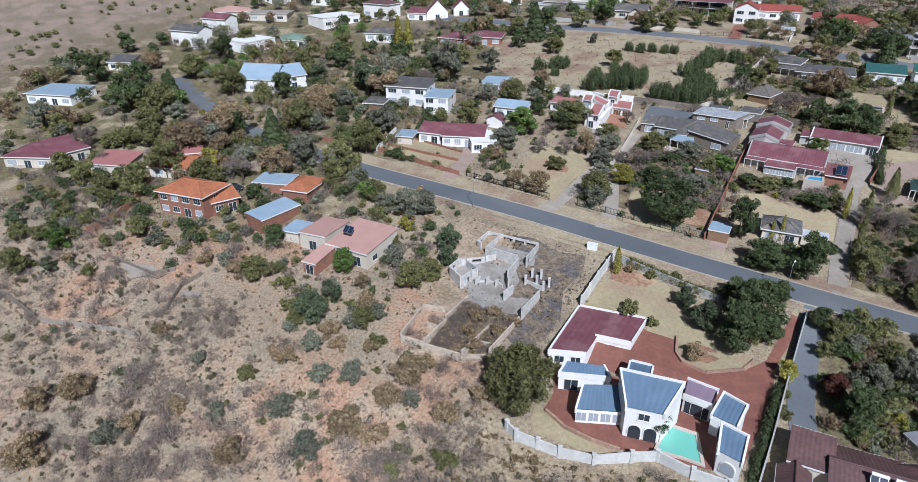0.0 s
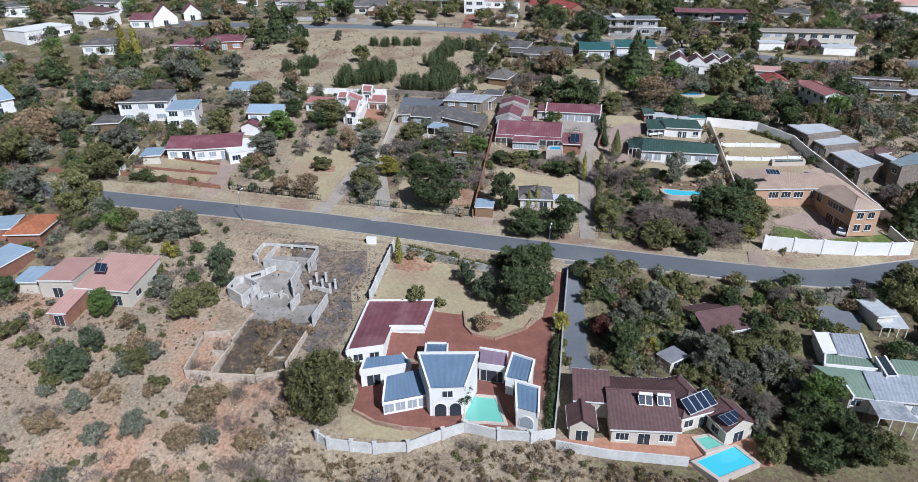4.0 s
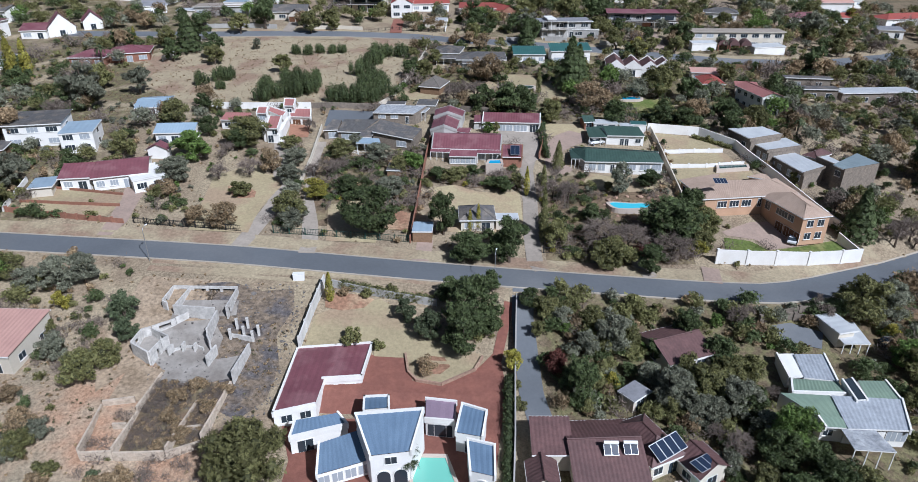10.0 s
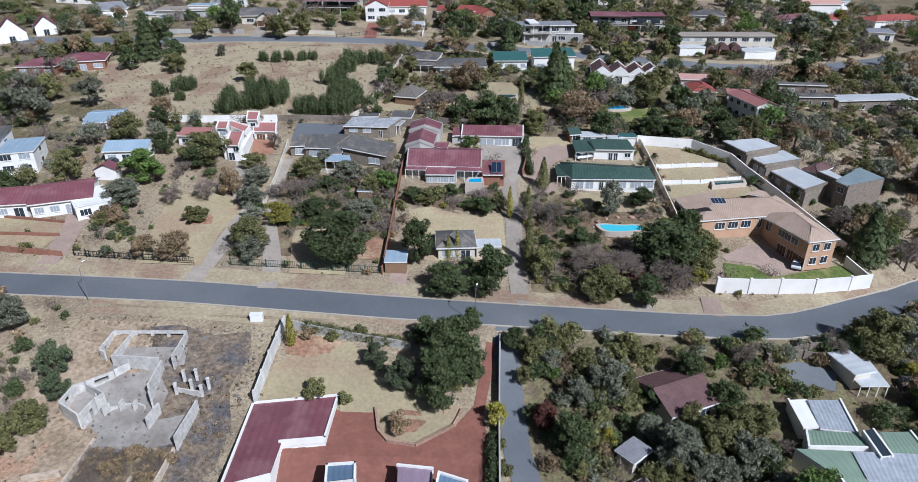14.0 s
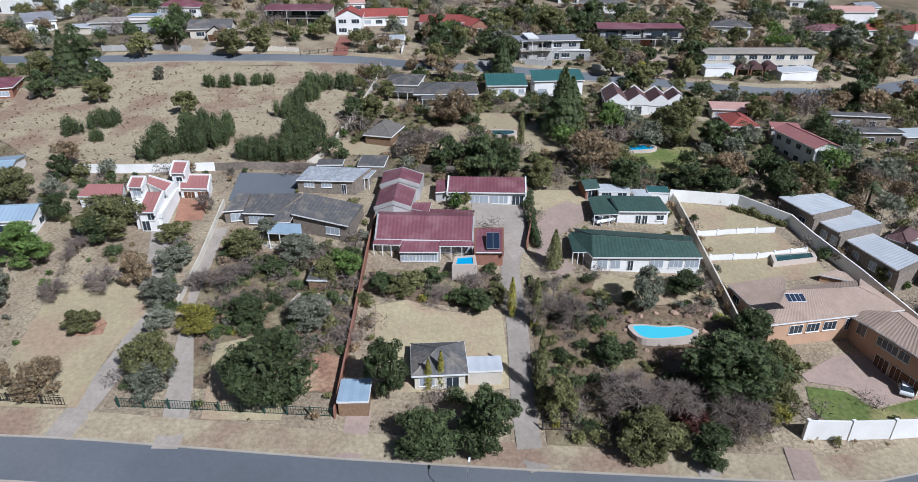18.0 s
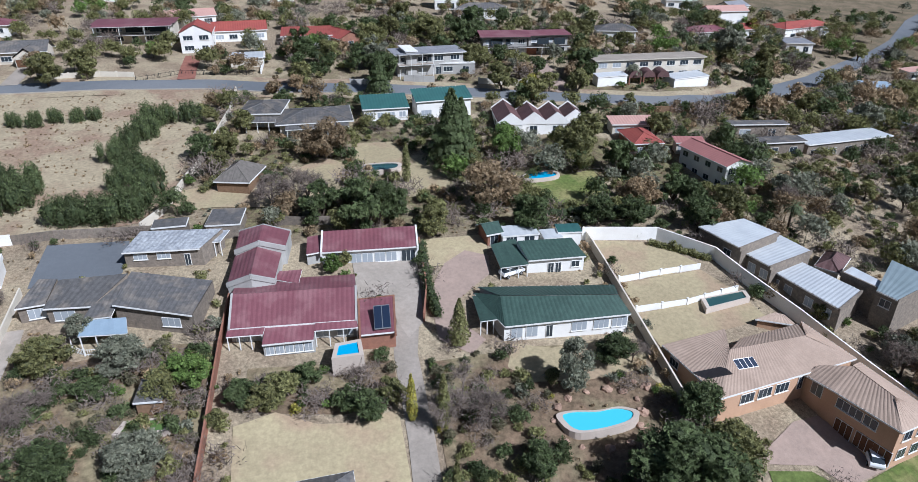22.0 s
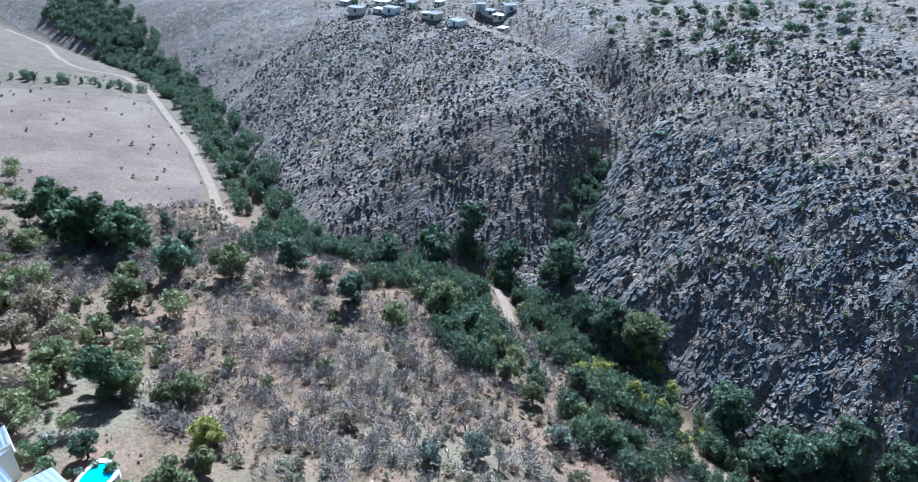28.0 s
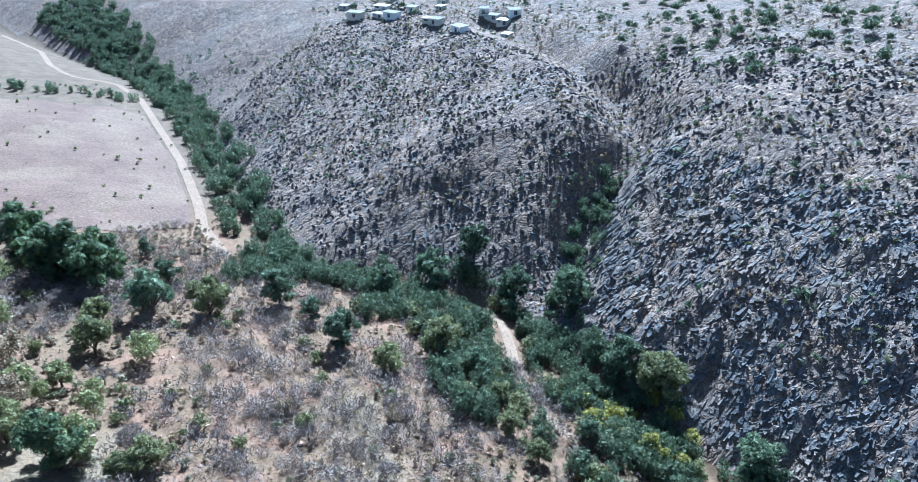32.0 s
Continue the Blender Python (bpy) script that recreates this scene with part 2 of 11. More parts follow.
M = {
    "white": mat("white_plaster", (0.80, 0.79, 0.76), (0.70, 0.68, 0.64), vary=0.04, bump=0.15),
    "cream": mat("cream_plaster", (0.62, 0.57, 0.48), (0.52, 0.47, 0.39), vary=0.06, bump=0.15),
    "grey_wall": mat("grey_render", (0.42, 0.41, 0.39), (0.33, 0.32, 0.30), vary=0.06),
    "wall_white": mat("painted_boundary_wall", (0.62, 0.61, 0.58), (0.50, 0.49, 0.46), vary=0.05, grit=0.08),
    "ruin": mat("bare_cement_block", (0.56, 0.54, 0.51), (0.46, 0.44, 0.41), scale=0.8, vary=0.1, grit=0.18),
    "ruin_sand": mat("rough_plaster_sand", (0.54, 0.46, 0.37), (0.44, 0.36, 0.28), scale=0.8, vary=0.1, grit=0.2),
    "brick": mat("face_brick", (0.30, 0.15, 0.10), (0.22, 0.11, 0.08), scale=1.2, fine=9, vary=0.12),
    "stone": mat("rough_stone_wall", (0.24, 0.20, 0.16), (0.15, 0.13, 0.11), scale=1.8, fine=5, vary=0.2),
    "tan_brick": mat("orange_tan_brick", (0.52, 0.335, 0.22), (0.44, 0.28, 0.18), vary=0.06),
    "maroon": mat("maroon_sheet_roof", (0.20, 0.075, 0.09), (0.16, 0.06, 0.072), rough=0.55, scale=0.25, vary=0.08, third=(0.225, 0.105, 0.115), third_scale=0.3, grit=0.07),
    "red": mat("red_tile_roof", (0.33, 0.08, 0.06), (0.25, 0.06, 0.05), rough=0.7, vary=0.1),
    "brown_tile": mat("brown_ribbed_tiles", (0.135, 0.072, 0.068), (0.095, 0.052, 0.05), rough=0.6, vary=0.1, grit=0.15),
    "orange": mat("orange_clay_tiles", (0.44, 0.17, 0.085), (0.34, 0.13, 0.07), rough=0.8, vary=0.1, grit=0.15),
    "pink": mat("faded_pink_roof", (0.50, 0.30, 0.25), (0.44, 0.26, 0.22), rough=0.7, vary=0.06),
    "rose": mat("rose_tile_roof", (0.36, 0.155, 0.14), (0.30, 0.13, 0.118), rough=0.7, vary=0.08),
    "terracotta": mat("terracotta_paving", (0.38, 0.20, 0.13), (0.31, 0.165, 0.11), scale=0.5, fine=9, vary=0.08, grit=0.12),
    "weathered": mat("lichen_grey_sheet", (0.36, 0.37, 0.38), (0.22, 0.23, 0.25), rough=0.6, scale=0.9, fine=5, vary=0.2, grit=0.25),
    "blue_slate": mat("blue_grey_slate", (0.24, 0.29, 0.31), (0.19, 0.235, 0.25), rough=0.5, vary=0.08),
    "silver_tile": mat("silver_grey_tiles", (0.155, 0.158, 0.165), (0.122, 0.125, 0.13), rough=0.5, vary=0.08),
    "pale_tile": mat("pale_blue_grey_tiles", (0.37, 0.395, 0.43), (0.30, 0.32, 0.35), rough=0.5, vary=0.08, grit=0.12),
    "water_algae": glossy("green_pond_water", (0.10, 0.17, 0.05), 0.1),
    "lilac": mat("lilac_tile_roof", (0.30, 0.22, 0.28), (0.25, 0.185, 0.24), rough=0.6, vary=0.08),
    "blue": mat("slate_blue_tiles", (0.125, 0.185, 0.265), (0.095, 0.145, 0.215), rough=0.6, vary=0.1),
    "blue_grey": mat("pale_blue_sheet", (0.33, 0.42, 0.50), (0.27, 0.35, 0.43), rough=0.45, vary=0.06),
    "green": mat("dark_green_tiles", (0.045, 0.082, 0.066), (0.034, 0.064, 0.052), rough=0.6, vary=0.1, grit=0.15),
    "teal": mat("teal_sheet_roof", (0.045, 0.125, 0.115), (0.036, 0.10, 0.095), rough=0.5, vary=0.08),
    "sage": mat("sage_green_tiles", (0.20, 0.27, 0.20), (0.16, 0.22, 0.17), rough=0.7, vary=0.1),
    "tan_tile": mat("tan_concrete_tiles", (0.41, 0.305, 0.235), (0.34, 0.25, 0.19), rough=0.75, vary=0.08, grit=0.06),
    "slate": mat("grey_slate_roof", (0.115, 0.11, 0.108), (0.085, 0.082, 0.08), rough=0.65, vary=0.14, third=(0.17, 0.15, 0.13), third_scale=0.4, grit=0.2),
    "grey_tile": mat("grey_tile_roof", (0.27, 0.27, 0.29), (0.21, 0.21, 0.225), rough=0.6, vary=0.1, grit=0.12),
    "zinc": mat("weathered_zinc_sheet", (0.58, 0.60, 0.61), (0.48, 0.50, 0.52), rough=0.45, metal=0.1, vary=0.06),
    "thatch": mat("grey_thatch", (0.20, 0.18, 0.16), (0.14, 0.125, 0.11), scale=1.5, fine=12, vary=0.15),
    "trim": mat("white_trim_paint", (0.76, 0.75, 0.72), (0.68, 0.67, 0.64), vary=0.03, bump=0.05),
    "dark_trim": mat("dark_trim_paint", (0.07, 0.06, 0.055), (0.05, 0.045, 0.04), vary=0.05),
    "door": mat("brown_stained_door", (0.16, 0.08, 0.045), (0.11, 0.055, 0.03), scale=3, vary=0.1),
    "wood": mat("weathered_timber", (0.25, 0.16, 0.10), (0.18, 0.115, 0.07), scale=2.5, vary=0.15),
    "glass": glossy("dark_window_glass", (0.035, 0.045, 0.055), 0.06),
    "curtained": glossy("curtained_glass", (0.34, 0.37, 0.40), 0.12),
    "panel": glossy("solar_panel_glass", (0.02, 0.03, 0.055), 0.15),
    "steel": glossy("galvanised_steel", (0.42, 0.43, 0.44), 0.4, 0.7),
    "black": mat("black_painted_steel", (0.025, 0.025, 0.025), (0.018, 0.018, 0.018), rough=0.5, vary=0.05),
    "green_steel": mat("dark_green_fence_paint", (0.02, 0.06, 0.045), (0.016, 0.05, 0.038), rough=0.5, vary=0.05),
    "asphalt": mat("weathered_asphalt", (0.150, 0.162, 0.177), (0.122, 0.131, 0.143), scale=0.09, fine=7, vary=0.05, third=(0.175, 0.182, 0.19), third_scale=0.03, grit=0.04),
    "kerb": mat("concrete_kerb", (0.40, 0.36, 0.30), (0.33, 0.29, 0.24), vary=0.1),
    "concrete": mat("pale_concrete", (0.35, 0.305, 0.26), (0.28, 0.245, 0.205), scale=0.3, vary=0.07, grit=0.09),
    "slab": mat("dusty_floor_slab", (0.33, 0.305, 0.275), (0.27, 0.248, 0.222), scale=0.4, vary=0.06, third=(0.235, 0.21, 0.185), third_scale=0.2, grit=0.1),
    "brick_paving": mat("red_brick_paving", (0.26, 0.115, 0.085), (0.20, 0.09, 0.07), scale=0.5, fine=9, vary=0.1, grit=0.09),
    "tan_paving": mat("pinkish_paving", (0.36, 0.27, 0.22), (0.30, 0.23, 0.19), scale=0.4, fine=9, vary=0.08, grit=0.08),
    "soil": mat("bare_red_soil", (0.30, 0.175, 0.115), (0.24, 0.14, 0.09), scale=0.3, vary=0.15, third=(0.36, 0.25, 0.16), third_scale=0.2, grit=0.3),
    "veld_soil": mat("sandy_plot_soil", (0.42, 0.33, 0.235), (0.36, 0.275, 0.19), scale=0.3, vary=0.15, third=(0.31, 0.235, 0.16), third_scale=0.2, grit=0.3),
    "litter": mat("leaf_litter_soil", (0.185, 0.128, 0.085), (0.125, 0.098, 0.062), scale=0.5, vary=0.16, third=(0.21, 0.175, 0.105), third_scale=0.15, grit=0.28),
    "ash": mat("burnt_rubble_ground", (0.24, 0.185, 0.13), (0.12, 0.098, 0.08), scale=0.6, vary=0.3, third=(0.11, 0.10, 0.10), third_scale=0.22, third_at=0.56, grit=0.4),
    "lawn_dry": mat("winter_lawn", (0.385, 0.325, 0.20), (0.33, 0.275, 0.17), scale=0.15, fine=4, vary=0.09, third=(0.34, 0.255, 0.17), third_scale=0.12, grit=0.12),
    "verge": mat("dry_verge_grass", (0.40, 0.335, 0.225), (0.335, 0.275, 0.185), scale=0.2, fine=5, vary=0.12, third=(0.29, 0.205, 0.145), third_scale=0.1, grit=0.18),
    "lawn_green": mat("green_lawn", (0.105, 0.15, 0.04), (0.15, 0.17, 0.055), scale=0.2, fine=5, vary=0.1, third=(0.25, 0.23, 0.10), third_scale=0.15, grit=0.25),
    "track": mat("sandy_track", (0.185, 0.125, 0.08), (0.15, 0.102, 0.066), scale=0.3, vary=0.12, grit=0.25),
    "field": mat("burnt_off_veld", (0.108, 0.068, 0.047), (0.086, 0.054, 0.038), scale=0.12, fine=1.2, vary=0.2, third=(0.118, 0.08, 0.053), third_scale=0.04, grit=0.3),
    "pool_wall": mat("pool_coping", (0.55, 0.47, 0.40), (0.47, 0.40, 0.34), vary=0.06),
    "water_blue": glossy("blue_pool_water", (0.10, 0.55, 0.68), 0.06),
    "water_deep": glossy("deep_blue_pool_water", (0.03, 0.36, 0.62), 0.06),
    "water_green": glossy("pale_green_pool_water", (0.20, 0.52, 0.42), 0.06),
    "water_dark": glossy("dark_pool_water", (0.035, 0.085, 0.085), 0.05),
    "rubble": mat("sooty_rubble", (0.27, 0.25, 0.23), (0.14, 0.125, 0.115), scale=0.8, vary=0.3),
    "rock": mat("grey_quartzite", (0.132, 0.122, 0.115), (0.085, 0.079, 0.075), scale=0.35, fine=2.2, vary=0.25, third=(0.175, 0.142, 0.115), third_scale=0.12, bump=0.8, bump_size=0.25, grit=0.3),
    "red_rock": mat("reddish_boulders", (0.38, 0.26, 0.19), (0.29, 0.19, 0.14), scale=0.6, fine=3, vary=0.2),
    "bark": mat("grey_brown_bark", (0.11, 0.085, 0.065), (0.075, 0.058, 0.045), scale=3, vary=0.15),
    "twig": mat("bare_grey_twigs", (0.225, 0.182, 0.152), (0.16, 0.13, 0.11), scale=0.3, fine=2, bump=0, vary=0.2),
    "evergreen": leaf_mat("dark_evergreen_leaves", (0.072, 0.098, 0.038), (0.098, 0.12, 0.05)),
    "olive": leaf_mat("olive_leaves", (0.16, 0.162, 0.062), (0.20, 0.192, 0.078)),
    "bluegum": leaf_mat("grey_green_leaves", (0.175, 0.182, 0.125), (0.22, 0.222, 0.16)),
    "wattle": leaf_mat("wattle_leaves", (0.102, 0.13, 0.068), (0.13, 0.155, 0.084)),
    "thicket": leaf_mat("dark_thicket_leaves", (0.085, 0.112, 0.045), (0.11, 0.13, 0.055)),
    "greyolive": leaf_mat("grey_olive_leaves", (0.155, 0.148, 0.085), (0.19, 0.17, 0.10)),
    "bright": leaf_mat("fresh_green_leaves", (0.105, 0.165, 0.040), (0.135, 0.19, 0.05)),
    "yellow": leaf_mat("yellow_green_leaves", (0.34, 0.29, 0.05), (0.24, 0.235, 0.055)),
    "brown": leaf_mat("dry_brown_leaves", (0.325, 0.24, 0.138), (0.255, 0.185, 0.11)),
    "redleaf": leaf_mat("reddish_leaves", (0.17, 0.06, 0.045), (0.12, 0.05, 0.04)),
    "palm": leaf_mat("palm_leaves", (0.075, 0.10, 0.045), (0.10, 0.12, 0.06)),
    "paint_white": glossy("white_car_paint", (0.78, 0.79, 0.80), 0.2),
    "paint_dark": glossy("dark_car_paint", (0.03, 0.035, 0.045), 0.2),
    "tyre": mat("tyre_rubber", (0.02, 0.02, 0.02), (0.015, 0.015, 0.015), vary=0.05, bump=0),
    "plastic_white": glossy("white_plastic", (0.78, 0.78, 0.77), 0.4),
}


# darker copies of the leaf tones: shade inside the crowns, put into the colour
for key, tones in (("evergreen", (0.044, 0.058, 0.026)), ("olive", (0.085, 0.088, 0.042)), ("bluegum", (0.105, 0.112, 0.08)), ("thicket", (0.045, 0.06, 0.026)), ("wattle", (0.066, 0.086, 0.045)), ("bright", (0.085, 0.13, 0.035)), ("yellow", (0.17, 0.15, 0.03)), ("brown", (0.20, 0.158, 0.10)), ("redleaf", (0.09, 0.035, 0.026))):
    M[key + "_inner"] = leaf_mat(key + "_inner_leaves", tones, tuple(c * 1.3 for c in tones), ragged=False)


# ---- building blocks ----
def H(x, y):
    return float(height(x, y))


def link(name, bm, material, parent=None, label=""):
    me = bpy.data.meshes.new(name)
    bm.to_mesh(me)
    bm.free()
    me.materials.append(M[material])
    ob = new(name, me)
    if parent is not None:
        ob.parent = parent
    if label:
        ob["label"] = label
    return ob


def part(name, bm, material, parent, label=""):
    return link(name, bm, material, parent, label)


def share(name, source, parent, m):
    """Another piece on the same mesh."""
    ob = new(name, source.data)
    ob.parent = parent
    ob.matrix_basis = m
    return ob


def holder(name, x, y, z, rot=0.0, label="", category="", group="", kind=""):
    ob = new(name)
    ob.empty_display_size = 0.5
    ob.matrix_basis = pose(x, y, z, 0, 0, rot)
    return tagged(ob, label, category, group, kind)


def box(bm, x0, x1, y0, y1, z0, z1, bevel=0.0):
    r = bmesh.ops.create_cube(bm, size=1, matrix=Matrix.Translation(((x0 + x1) / 2, (y0 + y1) / 2, (z0 + z1) / 2)) @ Matrix.Diagonal((x1 - x0, y1 - y0, z1 - z0, 1)))
    if bevel:
        es = {e for v in r["verts"] for e in v.link_edges}
        bmesh.ops.bevel(bm, geom=list(es), offset=bevel, segments=1, affect="EDGES")
    return bm


def boxed(*a, **k):
    return box(bmesh.new(), *a, **k)


def rod(bm, p, q, r0, r1, n=6):
    p, q = Vector(p), Vector(q)
    d = q - p
    m = Matrix.Translation((p + q) / 2) @ d.to_track_quat("Z", "Y").to_matrix().to_4x4()
    bmesh.ops.create_cone(bm, cap_ends=True, segments=n, radius1=r0, radius2=r1, depth=d.length, matrix=m)
    return bm


def prism(bm, pts, z0, z1):
    """An upright prism over a plan outline; z0 and z1 may be one height or one for each corner."""
    k = len(pts)
    lo = z0 if isinstance(z0, (list, tuple)) else [z0] * k
    hi = z1 if isinstance(z1, (list, tuple)) else [z1] * k
    a = [bm.verts.new((*p, z)) for p, z in zip(pts, lo)]
    b = [bm.verts.new((*p, z)) for p, z in zip(pts, hi)]
    bm.faces.new(b)
    bm.faces.new(a[::-1])
    for i in range(k):
        bm.faces.new((a[i], a[(i + 1) % k], b[(i + 1) % k], b[i]))
    return bm


def slope(bm, e0, e1, r0, r1, step=0.35, depth=0.032):
    """One roof slope from eave e0-e1 up to ridge r0-r1, ribbed down the fall."""
    e0, e1, r0, r1 = map(Vector, (e0, e1, r0, r1))
    along = e1 - e0
    length = along.length
    d = along / length
    f0, f1 = (r0 - e0).dot(d) / length, (r1 - e0).dot(d) / length
    fall = (r0 - e0) - d * (r0 - e0).dot(d)
    up = d.cross(fall).normalized()
    if up.z < 0:
        up = -up
    n = max(2, min(160, int(length / step)))
    prev = None
    us = sorted({k / n for k in range(n + 1)} | {min(max(f0, 0.0), 1.0), min(max(f1, 0.0), 1.0)})
    for k, u in enumerate(us):
        t = 1.0
        if f0 > 1e-4 and u < f0:
            t = u / f0
        if f1 < 1 - 1e-4 and u > f1:
            t = min(t, (1 - u) / (1 - f1))
        lift = up * (depth if k % 2 else 0.0)
        a, b = bm.verts.new(e0 + along * u + lift), bm.verts.new(e0 + along * u + fall * max(t, 1e-3) + lift)
        if prev:
            bm.faces.new((prev[0], a, b, prev[1]))
        prev = (a, b)
    return bm


def quad_roof(bm, p, step=0.33, depth=0.035):
    """A ribbed roof over four corners in space: front left, front right, back right, back left."""
    p = [Vector(q) for q in p]
    n = max(2, int((p[1] - p[0]).length / step))
    prev = None
    for k in range(n + 1):
        u = k / n
        lift = Vector((0, 0, depth if k % 2 else 0.0))
        a, b = bm.verts.new(p[0].lerp(p[1], u) + lift), bm.verts.new(p[3].lerp(p[2], u) + lift)
        if prev:
            bm.faces.new((prev[0], a, b, prev[1]))
        prev = (a, b)
    return bm


def set_back(pts, eave):
    """The plan of a wing with its front wall drawn back under the eave."""
    p = [Vector(q) for q in pts]
    for i, j in ((0, 3), (1, 2)):
        d = p[j] - p[i]
        p[i] = p[i] + d * min(0.3, eave / max(d.length, 0.1))
    return p


def wing(home, pts, floor, tops, rm, wm="white", rims=(1, 2, 3), rim=0.35, step=0.33, eave=0.0):
    """A wing of free plan: four plan corners, the height of each, a ribbed roof and raised parapets along the sides named."""
    inv = home.matrix_basis.inverted()
    FOOT.append((sum(q[0] for q in pts) / 4, sum(q[1] for q in pts) / 4, 0.0, 4.0, 4.0))
    if wm:
        base = set_back(pts, eave)
        f = [min(0.3, eave / max((Vector(pts[j]) - Vector(pts[i])).length, 0.1)) for i, j in ((0, 3), (1, 2))]
        bm = prism(bmesh.new(), base, floor - 1.2, [tops[0] + (tops[3] - tops[0]) * f[0], tops[1] + (tops[2] - tops[1]) * f[1], tops[2], tops[3]])
        bmesh.ops.recalc_face_normals(bm, faces=bm.faces)
        bm.faces.ensure_lookup_table()
        bmesh.ops.delete(bm, geom=[bm.faces[0]], context="FACES_ONLY")
        part("wall", bm, wm, home).matrix_basis = inv
    else:
        # open veranda or carport: a thin deck on posts
        bm = prism(bmesh.new(), pts, [z - 0.1 for z in tops], list(tops))
        bmesh.ops.recalc_face_normals(bm, faces=bm.faces)
        part("deck", bm, "trim", home).matrix_basis = inv
        a, b = Vector(pts[0]), Vector(pts[1])
        mid = sum((Vector(q) for q in pts), Vector((0, 0))) / 4
        for k in range(4):
            q = a.lerp(b, k / 3).lerp(mid, 0.06)
            part("post", boxed(q.x - 0.06, q.x + 0.06, q.y - 0.06, q.y + 0.06, floor - 0.8, min(tops[:2]) - 0.1), "trim", home).matrix_basis = inv
    part("roof", quad_roof(bmesh.new(), [(*q, z + 0.06) for q, z in zip(pts, tops)], step), rm, home).matrix_basis = inv
    if eave:
        a, b = Vector(pts[0]), Vector(pts[1])
        d = (b - a).normalized()
        nrm = Vector((-d.y, d.x)) * 0.05
        bm = prism(bmesh.new(), [a - nrm, b - nrm, b + nrm, a + nrm], [tops[0] - 0.16, tops[1] - 0.16, tops[1] - 0.16, tops[0] - 0.16], [tops[0] + 0.05, tops[1] + 0.05, tops[1] + 0.05, tops[0] + 0.05])
        bmesh.ops.recalc_face_normals(bm, faces=bm.faces)
        part("gutter", bm, "trim", home).matrix_basis = inv
    for i in rims:
        a, b, za, zb = Vector(pts[i]), Vector(pts[(i + 1) % 4]), tops[i], tops[(i + 1) % 4]
        d = (b - a).normalized()
        nrm = Vector((-d.y, d.x)) * 0.14
        a, b = a - d * 0.14, b + d * 0.14
        bm = prism(bmesh.new(), [a - nrm, b - nrm, b + nrm, a + nrm], [za - 0.6, zb - 0.6, zb - 0.6, za - 0.6], [za + rim, zb + rim, zb + rim, za + rim])
        bmesh.ops.recalc_face_normals(bm, faces=bm.faces)
        part("parapet", bm, wm, home).matrix_basis = inv
    return inv


def glaze(home, pts, us, z, w, h, glass="curtained", frame="trim", eave=0.0):
    """Windows along the front wall of a wing; z is the height of their middle."""
    for u in us:
        x, y, r = front(set_back(pts, eave), u)
        window(home, x - home.matrix_basis.translation.x, y - home.matrix_basis.translation.y, z - home.matrix_basis.translation.z, w, h, r, glass, 1 + (w > 1.7), h < 1.9, frame)


def front(pts, u, out=0.06):
    """A spot on the front wall of a wing at share u of its length, and the way it faces."""
    a, b = Vector(pts[0]), Vector(pts[1])
    d = b - a
    p = a + d * u + Vector((d.y, -d.x)).normalized() * out
    return p.x, p.y, math.degrees(math.atan2(d.y, d.x))


def window(parent, x, y, z, w, h, face, glass="glass", bars=1, sill=True, frame="trim"):
    """A window or glazed door set on a wall; face: degrees by which its outside turns from -y."""
    ob = part("window", boxed(-w / 2, w / 2, -0.02, 0.10, -h / 2, h / 2), frame, parent)
    ob.matrix_basis = pose(x, y, z, 0, 0, face)
    bm, t = bmesh.new(), 0.07
    step = (w - t) / (bars + 1)
    for k in range(bars + 1):
        box(bm, -w / 2 + t + k * step, -w / 2 + k * step + step, -0.035, -0.015, -h / 2 + t, h / 2 - t)
    part("pane", bm, glass, ob)
    if sill:
        part("window_sill", boxed(-w / 2 - 0.08, w / 2 + 0.08, -0.12, 0.0, -h / 2 - 0.09, -h / 2 - 0.003), frame, ob)
    return ob


def arch(parent, x, y, z, w, h, face, fill="glass"):
    """A round-headed opening, dark glazed, with a raised rim."""
    pts = [(-w / 2, 0), (w / 2, 0)] + [(w / 2 * math.cos(a), h - w / 2 + w / 2 * math.sin(a)) for a in [math.pi * k / 10 for k in range(11)]]
    for name, grow, y0, y1, m in (("arch_rim", 0.12, -0.05, 0.1, "white"), ("pane", 0.0, -0.07, -0.045, fill)):
        bm = bmesh.new()
        a = [bm.verts.new((p[0] * (1 + 2 * grow / w), y0, p[1] + (grow if p[1] > 0.5 else 0))) for p in pts]
        b = [bm.verts.new((v.co.x, y1, v.co.z)) for v in a]
        bm.faces.new(a)
        for i in range(len(a)):
            bm.faces.new((a[i - 1], a[i], b[i], b[i - 1]))
        ob = part(name, bm, m, parent)
        ob.matrix_basis = pose(x, y, z, 0, 0, face)


